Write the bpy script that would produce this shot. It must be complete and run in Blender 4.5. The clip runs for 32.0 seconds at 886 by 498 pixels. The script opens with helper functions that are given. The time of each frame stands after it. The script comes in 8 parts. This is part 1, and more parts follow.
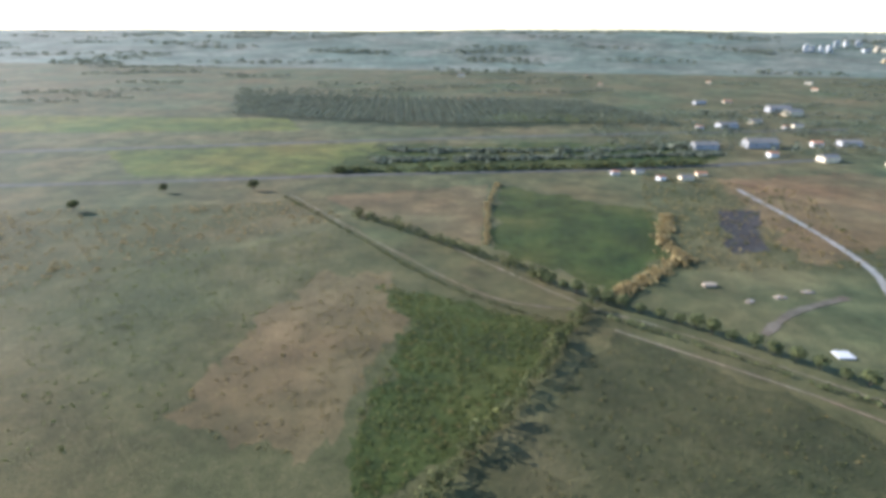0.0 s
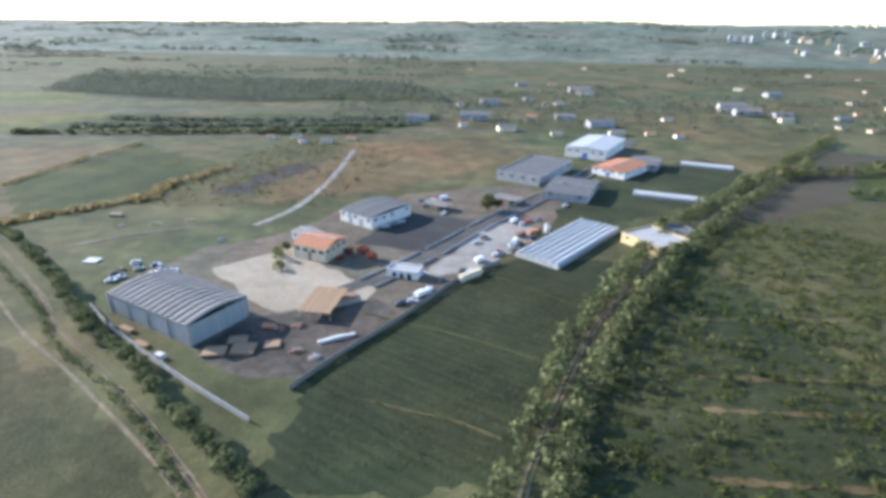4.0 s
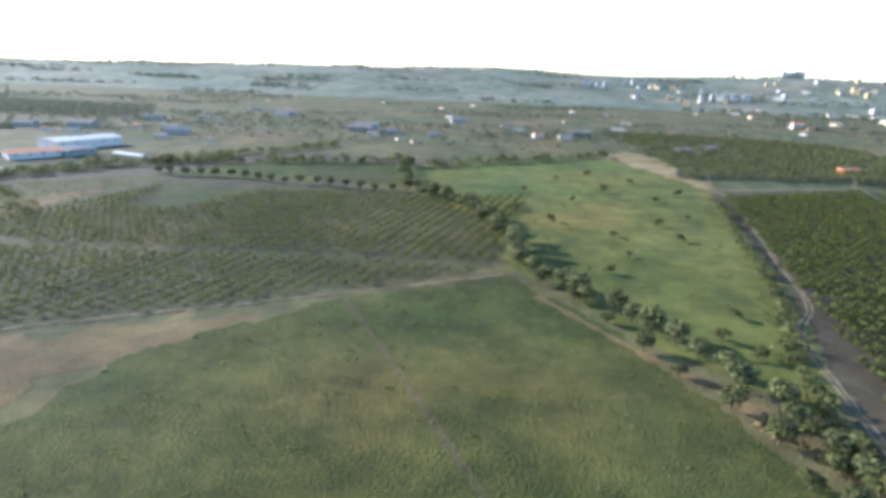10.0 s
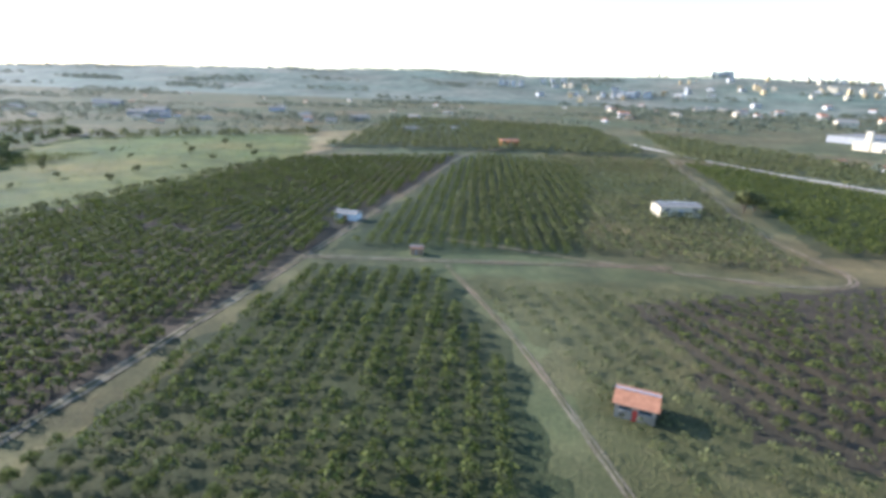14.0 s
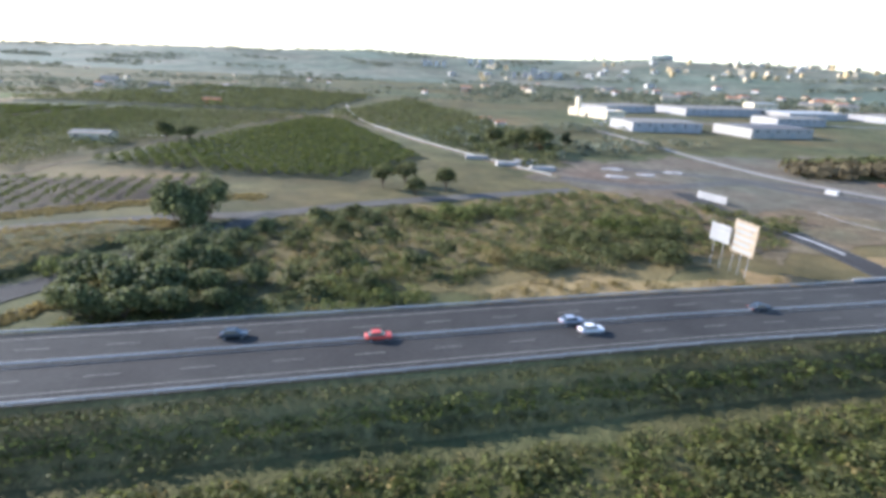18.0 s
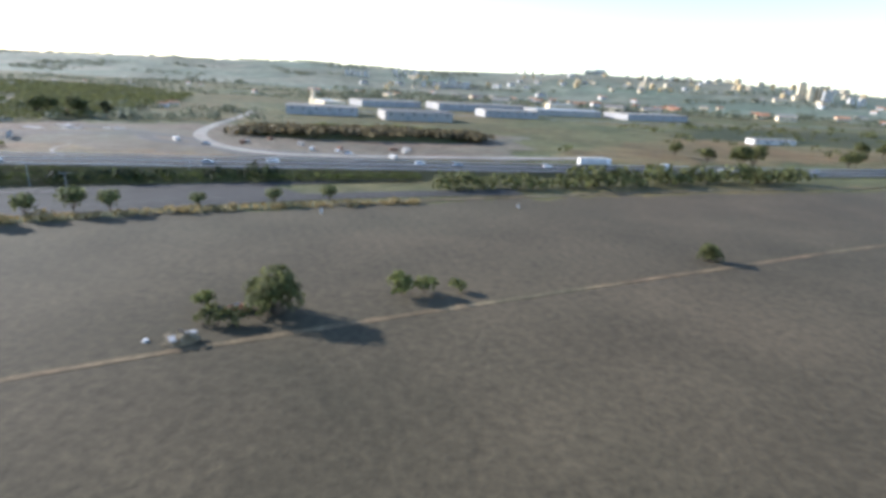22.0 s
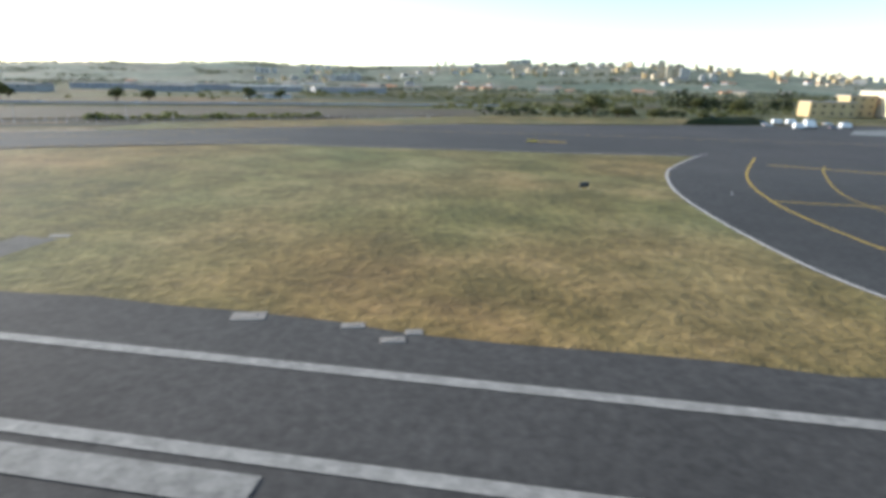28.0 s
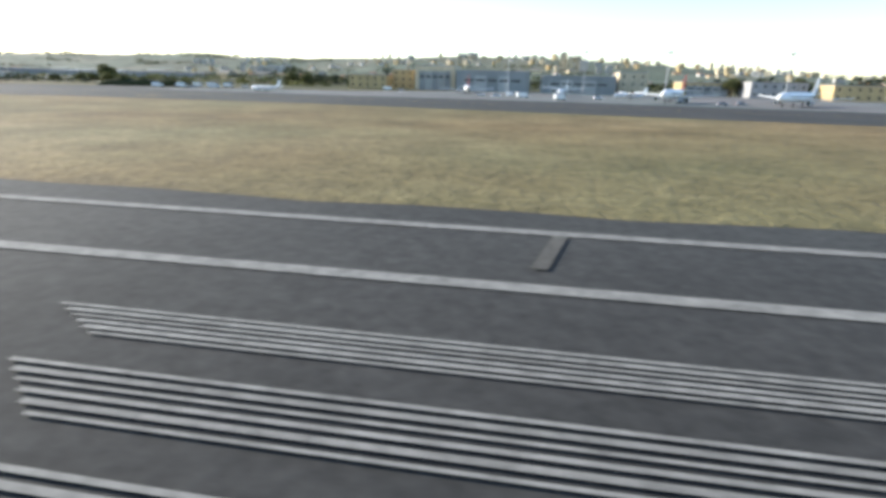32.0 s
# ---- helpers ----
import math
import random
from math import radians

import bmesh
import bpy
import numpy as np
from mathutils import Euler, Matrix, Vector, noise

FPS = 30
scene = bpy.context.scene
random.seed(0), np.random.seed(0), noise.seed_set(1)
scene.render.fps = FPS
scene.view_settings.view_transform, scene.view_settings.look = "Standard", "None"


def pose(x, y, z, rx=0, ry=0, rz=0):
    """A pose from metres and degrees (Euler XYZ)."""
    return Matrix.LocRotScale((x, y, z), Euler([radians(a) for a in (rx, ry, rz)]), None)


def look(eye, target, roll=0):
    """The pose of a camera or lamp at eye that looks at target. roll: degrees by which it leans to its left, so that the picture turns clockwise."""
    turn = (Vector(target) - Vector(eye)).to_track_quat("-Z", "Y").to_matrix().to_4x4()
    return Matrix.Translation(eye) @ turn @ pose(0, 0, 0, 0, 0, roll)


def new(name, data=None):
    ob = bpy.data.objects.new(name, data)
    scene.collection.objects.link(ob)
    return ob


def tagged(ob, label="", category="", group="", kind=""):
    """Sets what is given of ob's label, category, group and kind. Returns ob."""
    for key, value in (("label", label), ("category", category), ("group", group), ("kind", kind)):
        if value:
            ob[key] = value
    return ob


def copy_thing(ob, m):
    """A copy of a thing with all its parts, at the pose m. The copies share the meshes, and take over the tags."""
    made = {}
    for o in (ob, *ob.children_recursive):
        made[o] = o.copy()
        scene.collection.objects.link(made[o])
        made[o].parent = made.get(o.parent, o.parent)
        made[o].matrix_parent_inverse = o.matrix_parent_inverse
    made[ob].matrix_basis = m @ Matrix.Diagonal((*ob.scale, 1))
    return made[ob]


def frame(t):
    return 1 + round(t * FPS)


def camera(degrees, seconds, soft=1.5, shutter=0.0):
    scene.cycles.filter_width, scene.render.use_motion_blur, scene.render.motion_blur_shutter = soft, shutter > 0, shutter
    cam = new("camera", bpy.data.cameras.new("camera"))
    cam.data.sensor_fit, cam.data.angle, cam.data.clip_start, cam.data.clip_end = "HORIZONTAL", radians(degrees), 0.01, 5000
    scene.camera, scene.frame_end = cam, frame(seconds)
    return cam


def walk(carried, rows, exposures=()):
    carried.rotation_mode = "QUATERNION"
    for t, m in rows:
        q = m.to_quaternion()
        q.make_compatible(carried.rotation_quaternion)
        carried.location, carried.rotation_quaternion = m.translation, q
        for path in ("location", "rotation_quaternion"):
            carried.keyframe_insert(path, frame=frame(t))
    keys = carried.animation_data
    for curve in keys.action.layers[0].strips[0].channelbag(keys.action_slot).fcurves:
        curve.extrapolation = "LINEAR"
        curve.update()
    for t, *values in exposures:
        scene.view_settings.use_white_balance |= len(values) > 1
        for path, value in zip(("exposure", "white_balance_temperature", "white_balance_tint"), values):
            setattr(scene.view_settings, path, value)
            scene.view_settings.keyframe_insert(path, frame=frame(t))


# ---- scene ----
cam = camera(78.34, 32.0, soft=4.0, shutter=0.08)
# seconds, x, y, height, pitch, roll, heading
PATH = [
    (0.0, 0.00, 1.15, 110.62, -22.07, -0.42, 8.01),
    (0.5, 38.05, 1.55, 108.90, -21.21, -0.15, 7.72),
    (1.0, 76.12, 1.92, 107.17, -21.46, -0.17, 7.39),
    (1.5, 114.19, 2.26, 105.44, -20.96, -0.41, 7.20),
    (2.0, 152.23, 2.56, 103.70, -21.34, -0.54, 7.40),
    (2.5, 190.29, 2.81, 101.96, -21.97, -0.55, 7.69),
    (3.0, 228.38, 2.98, 100.23, -22.43, -0.48, 8.07),
    (3.5, 266.48, 3.10, 98.52, -22.83, -0.37, 8.58),
    (4.0, 304.61, 3.20, 96.85, -22.64, -0.73, 9.10),
    (4.5, 342.76, 3.31, 95.23, -21.84, -1.05, 9.42),
    (5.0, 380.88, 3.48, 93.63, -21.58, -1.12, 8.46),
    (5.5, 418.96, 3.69, 92.04, -21.62, -1.05, 8.04),
    (6.0, 457.02, 3.94, 90.45, -21.73, -0.86, 8.06),
    (6.5, 495.03, 4.21, 88.83, -21.67, -0.61, 8.15),
    (7.0, 532.99, 4.50, 87.17, -21.20, -0.34, 7.64),
    (7.5, 570.88, 4.77, 85.45, -20.51, -0.31, 7.42),
    (8.0, 608.70, 4.99, 83.65, -18.66, -1.17, 7.47),
    (8.5, 646.48, 5.14, 81.76, -18.79, -1.32, 7.81),
    (9.0, 684.28, 5.23, 79.79, -18.84, -1.52, 7.98),
    (9.5, 722.16, 5.27, 77.75, -18.30, -1.85, 7.98),
    (10.0, 760.11, 5.30, 75.67, -17.93, -1.94, 8.20),
    (10.5, 798.13, 5.33, 73.57, -17.42, -2.47, 8.17),
    (11.0, 836.17, 5.33, 71.45, -17.22, -2.71, 8.20),
    (11.5, 874.18, 5.31, 69.33, -17.85, -2.25, 8.27),
    (12.0, 912.16, 5.29, 67.24, -17.90, -1.84, 8.25),
    (12.5, 950.19, 5.28, 65.19, -17.70, -1.77, 8.16),
    (13.0, 988.30, 5.26, 63.18, -17.36, -1.63, 8.00),
    (13.5, 1026.46, 5.25, 61.23, -17.10, -1.54, 7.72),
    (14.0, 1064.66, 5.25, 59.35, -17.30, -1.72, 7.87),
    (14.5, 1102.91, 5.27, 57.54, -17.74, -2.02, 7.93),
    (15.0, 1141.19, 5.30, 55.81, -18.20, -2.32, 7.77),
    (15.5, 1179.51, 5.35, 54.15, -18.50, -2.51, 7.34),
    (16.0, 1217.85, 5.40, 52.58, -18.39, -2.47, 7.30),
    (16.5, 1256.20, 5.42, 51.06, -18.46, -2.45, 7.44),
    (17.0, 1294.55, 5.39, 49.55, -18.74, -2.45, 7.62),
    (17.5, 1332.90, 5.30, 48.05, -19.06, -2.23, 7.86),
    (18.0, 1371.35, 5.15, 46.55, -18.62, -2.28, 8.08),
    (18.5, 1409.86, 4.95, 45.03, -17.53, -2.41, 8.34),
    (19.0, 1448.39, 4.66, 43.51, -16.70, -2.65, 8.36),
    (19.5, 1486.83, 4.28, 41.98, -17.28, -2.38, 8.26),
    (20.0, 1525.17, 3.83, 40.44, -18.03, -1.68, 8.18),
    (20.5, 1563.47, 3.37, 38.91, -17.85, -1.56, 8.24),
    (21.0, 1601.73, 2.92, 37.40, -18.13, -1.68, 8.21),
    (21.5, 1639.83, 2.53, 35.92, -17.70, -2.48, 7.99),
    (22.0, 1677.69, 2.19, 34.48, -16.98, -2.97, 7.86),
    (22.5, 1715.37, 1.92, 33.08, -16.21, -3.51, 7.93),
    (23.0, 1752.92, 1.74, 31.71, -16.24, -3.95, 7.86),
    (23.5, 1790.37, 1.67, 30.36, -16.22, -3.94, 8.02),
    (24.0, 1827.72, 1.71, 29.02, -18.19, -2.52, 10.28),
    (24.5, 1865.13, 1.90, 27.68, -17.46, -1.50, 10.39),
    (25.0, 1902.49, 2.11, 26.26, -17.00, -0.15, 9.75),
    (25.5, 1939.89, 2.30, 24.75, -15.89, 0.27, 9.84),
    (26.0, 1977.38, 2.45, 23.16, -15.51, 0.56, 9.99),
    (26.5, 2014.97, 2.56, 21.52, -15.63, 0.63, 9.93),
    (27.0, 2052.66, 2.62, 19.87, -16.06, 0.40, 9.67),
    (27.5, 2090.46, 2.94, 18.04, -16.57, -0.09, 9.24),
    (28.0, 2128.36, 3.21, 16.28, -16.96, -1.02, 9.36),
    (28.5, 2166.32, 3.20, 14.67, -17.58, -1.14, 9.44),
    (29.0, 2204.33, 3.08, 13.13, -17.88, -1.14, 9.73),
    (29.5, 2242.40, 2.88, 11.77, -17.24, -1.73, 9.99),
    (30.0, 2280.46, 2.75, 10.53, -16.61, -2.19, 10.03),
    (30.5, 2318.52, 2.83, 9.55, -16.41, -2.44, 9.82),
    (31.0, 2356.56, 3.04, 8.71, -17.11, -3.02, 9.74),
    (31.5, 2394.57, 2.92, 8.14, -17.64, -2.59, 9.68),
    (32.0, 2432.58, 2.83, 7.63, -17.38, -1.32, 9.95),
]
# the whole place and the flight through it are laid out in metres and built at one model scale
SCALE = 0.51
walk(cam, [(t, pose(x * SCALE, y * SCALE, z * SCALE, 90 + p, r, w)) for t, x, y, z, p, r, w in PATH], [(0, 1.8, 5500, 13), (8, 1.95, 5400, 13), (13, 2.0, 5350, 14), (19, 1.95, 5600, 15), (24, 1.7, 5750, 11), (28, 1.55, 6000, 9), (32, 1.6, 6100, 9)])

# ---- light: low hazy sun from behind the flight, pale sky ----
SUN_ELEV, SUN_AZ = radians(22), Vector((-0.96, 0.28))
world = bpy.data.worlds.new("sky")
scene.world = world
world.use_nodes = True
wn = world.node_tree.nodes
sky = wn.new("ShaderNodeTexSky")
sky.sky_type, sky.sun_disc = "NISHITA", False
sky.sun_elevation, sky.sun_rotation = SUN_ELEV, math.atan2(SUN_AZ.x, SUN_AZ.y)
sky.air_density, sky.dust_density, sky.ozone_density, sky.altitude = 1.0, 0.35, 1.8, 0
wn["Background"].inputs["Strength"].default_value = 0.1
world.node_tree.links.new(sky.outputs[0], wn["Background"].inputs["Color"])
sun = new("sun", bpy.data.lights.new("sun", "SUN"))
sun.data.energy, sun.data.angle, sun.data.color = 3.3, radians(0.6), (1.0, 0.90, 0.76)
sun_dir = Vector((SUN_AZ.x, SUN_AZ.y, 0)).normalized() * math.cos(SUN_ELEV) + Vector((0, 0, math.sin(SUN_ELEV)))
sun.matrix_world = look(sun_dir * 800 + Vector((1200, 0, 0)), Vector((1200, 0, 0)))

rng = np.random.default_rng(7)


# ---- materials ----
def shader(name, rough=0.9, metal=0.0):
    m = bpy.data.materials.new(name)
    m.use_nodes = True
    b = m.node_tree.nodes["Principled BSDF"]
    b.inputs["Roughness"].default_value, b.inputs["Metallic"].default_value = rough, metal
    if rough > 0.7:
        b.inputs["Specular IOR Level"].default_value = 0.2
    return m, m.node_tree.nodes, m.node_tree.links, b


def ramp(nodes, links, fac, stops):
    r = nodes.new("ShaderNodeValToRGB")
    while len(r.color_ramp.elements) < len(stops):
        r.color_ramp.elements.new(0.5)
    for e, (p, c) in zip(r.color_ramp.elements, stops):
        e.position, e.color = p, (*c, 1)
    links.new(fac, r.inputs[0])
    return r.outputs[0]


def noise_tex(nodes, links, co, scale, detail=4, rough=0.6):
    n = nodes.new("ShaderNodeTexNoise")
    n.inputs["Scale"].default_value, n.inputs["Detail"].default_value, n.inputs["Roughness"].default_value = scale, detail, rough
    links.new(co, n.inputs["Vector"])
    return n.outputs["Fac"]


def blend(nodes, links, fac, a, b, mode="MIX"):
    n = nodes.new("ShaderNodeMix")
    n.data_type, n.blend_type = "RGBA", mode
    if isinstance(fac, float):
        n.inputs[0].default_value = fac
    else:
        links.new(fac, n.inputs[0])
    for v, i in ((a, 6), (b, 7)):
        if isinstance(v, tuple):
            n.inputs[i].default_value = (*v, 1)
        else:
            links.new(v, n.inputs[i])
    return n.outputs[2]


def earth(name, dark, mid, light, big=0.012, small=0.12, fine=1.1, bump=0.5, rows=None, mott=1.0):
    """Ground cover: broad patches, clumps and fine grain; rows = (angle, spacing, strength) for tillage."""
    m, n, l, b = shader(name, 0.95)
    co = n.new("ShaderNodeTexCoord").outputs["Object"]
    c1 = ramp(n, l, noise_tex(n, l, co, big, 5), ((0.36, dark), (0.5, mid), (0.64, light)))
    c2 = ramp(n, l, noise_tex(n, l, co, small, 5, 0.7), ((0.3, dark), (0.52, mid), (0.74, light)))
    col = blend(n, l, 0.5, c1, c2)
    drift = ramp(n, l, noise_tex(n, l, co, big * 0.6, 3), ((0.3, (1 - 0.14 * mott, 1 + 0.02 * mott, 1 - 0.04 * mott)), (0.7, (1 + 0.14 * mott, 1 - 0.01 * mott, 1 - 0.08 * mott))))
    col = blend(n, l, 1.0, col, drift, "MULTIPLY")
    patch = ramp(n, l, noise_tex(n, l, co, big * 4, 4, 0.65), ((0.35, (1 - 0.16 * mott,) * 3), (0.65, (1 + 0.15 * mott,) * 3)))
    col = blend(n, l, 1.0, col, patch, "MULTIPLY")
    f = noise_tex(n, l, co, fine, 3, 0.7)
    g = ramp(n, l, f, ((0.25, (0.55, 0.55, 0.55)), (0.75, (1.4, 1.4, 1.4))))
    col = blend(n, l, 0.8, col, g, "MULTIPLY")
    height = f
    if rows:
        a, gap, k = rows
        mp = n.new("ShaderNodeMapping")
        mp.inputs["Rotation"].default_value = (0, 0, -a)
        l.new(co, mp.inputs["Vector"])
        w = n.new("ShaderNodeTexWave")
        w.inputs["Scale"].default_value = 2 * math.pi / gap / 20
        w.inputs["Distortion"].default_value, w.inputs["Detail"].default_value, w.inputs["Detail Scale"].default_value = 1.6, 2, 0.4
        l.new(mp.outputs[0], w.inputs["Vector"])
        s = ramp(n, l, w.outputs["Fac"], ((0.2, (1 - k, 1 - k, 1 - k)), (0.8, (1 + k, 1 + k, 1 + k))))
        col = blend(n, l, 1.0, col, s, "MULTIPLY")
    l.new(col, b.inputs["Base Color"])
    bp = n.new("ShaderNodeBump")
    bp.inputs["Strength"].default_value, bp.inputs["Distance"].default_value = bump, 0.4
    l.new(height, bp.inputs["Height"])
    l.new(bp.outputs[0], b.inputs["Normal"])
    return m


def paint(name, col, rough=0.6, var=0.25, scale=0.6, metal=0.0, streak=False):
    """Built surfaces: base colour with stains and grain."""
    m, n, l, b = shader(name, rough, metal)
    co = n.new("ShaderNodeTexCoord").outputs["Object"]
    if streak:
        mp = n.new("ShaderNodeMapping")
        mp.inputs["Scale"].default_value = (1, 1, 0.12)
        l.new(co, mp.inputs["Vector"])
        co = mp.outputs[0]
    lo, hi = tuple(c * (1 - var) for c in col), tuple(min(1, c * (1 + var * 0.6)) for c in col)
    c1 = ramp(n, l, noise_tex(n, l, co, scale, 6, 0.65), ((0.3, lo), (0.7, hi)))
    info = n.new("ShaderNodeObjectInfo").outputs["Random"]
    c2 = ramp(n, l, info, ((0.0, (0.88, 0.88, 0.88)), (1.0, (1.08, 1.08, 1.08))))
    col_out = blend(n, l, 1.0, c1, c2, "MULTIPLY")
    l.new(col_out, b.inputs["Base Color"])
    bp = n.new("ShaderNodeBump")
    bp.inputs["Strength"].default_value, bp.inputs["Distance"].default_value = 0.15, 0.03
    l.new(noise_tex(n, l, co, scale * 12, 3), bp.inputs["Height"])
    l.new(bp.outputs[0], b.inputs["Normal"])
    return m


def leafy(name, dark, light, big=0.5):
    """Foliage: each leaf clump takes its own tint, crowns drift between two greens."""
    m, n, l, b = shader(name, 0.75)
    geo = n.new("ShaderNodeNewGeometry").outputs["Random Per Island"]
    co = n.new("ShaderNodeTexCoord").outputs["Object"]
    c = ramp(n, l, geo, ((0.0, dark), (0.75, light), (1.0, tuple(min(1, v * 1.35) for v in light))))
    s = ramp(n, l, noise_tex(n, l, co, big, 2), ((0.3, (0.7, 0.72, 0.7)), (0.7, (1.2, 1.15, 1.0))))
    l.new(blend(n, l, 1.0, c, s, "MULTIPLY"), b.inputs["Base Color"])
    tr = n.new("ShaderNodeBsdfTranslucent")
    l.new(c, tr.inputs["Color"])
    mx = n.new("ShaderNodeMixShader")
    mx.inputs[0].default_value = 0.4
    out = n["Material Output"]
    l.new(b.outputs[0], mx.inputs[1])
    l.new(tr.outputs[0], mx.inputs[2])
    l.new(mx.outputs[0], out.inputs["Surface"])
    return m


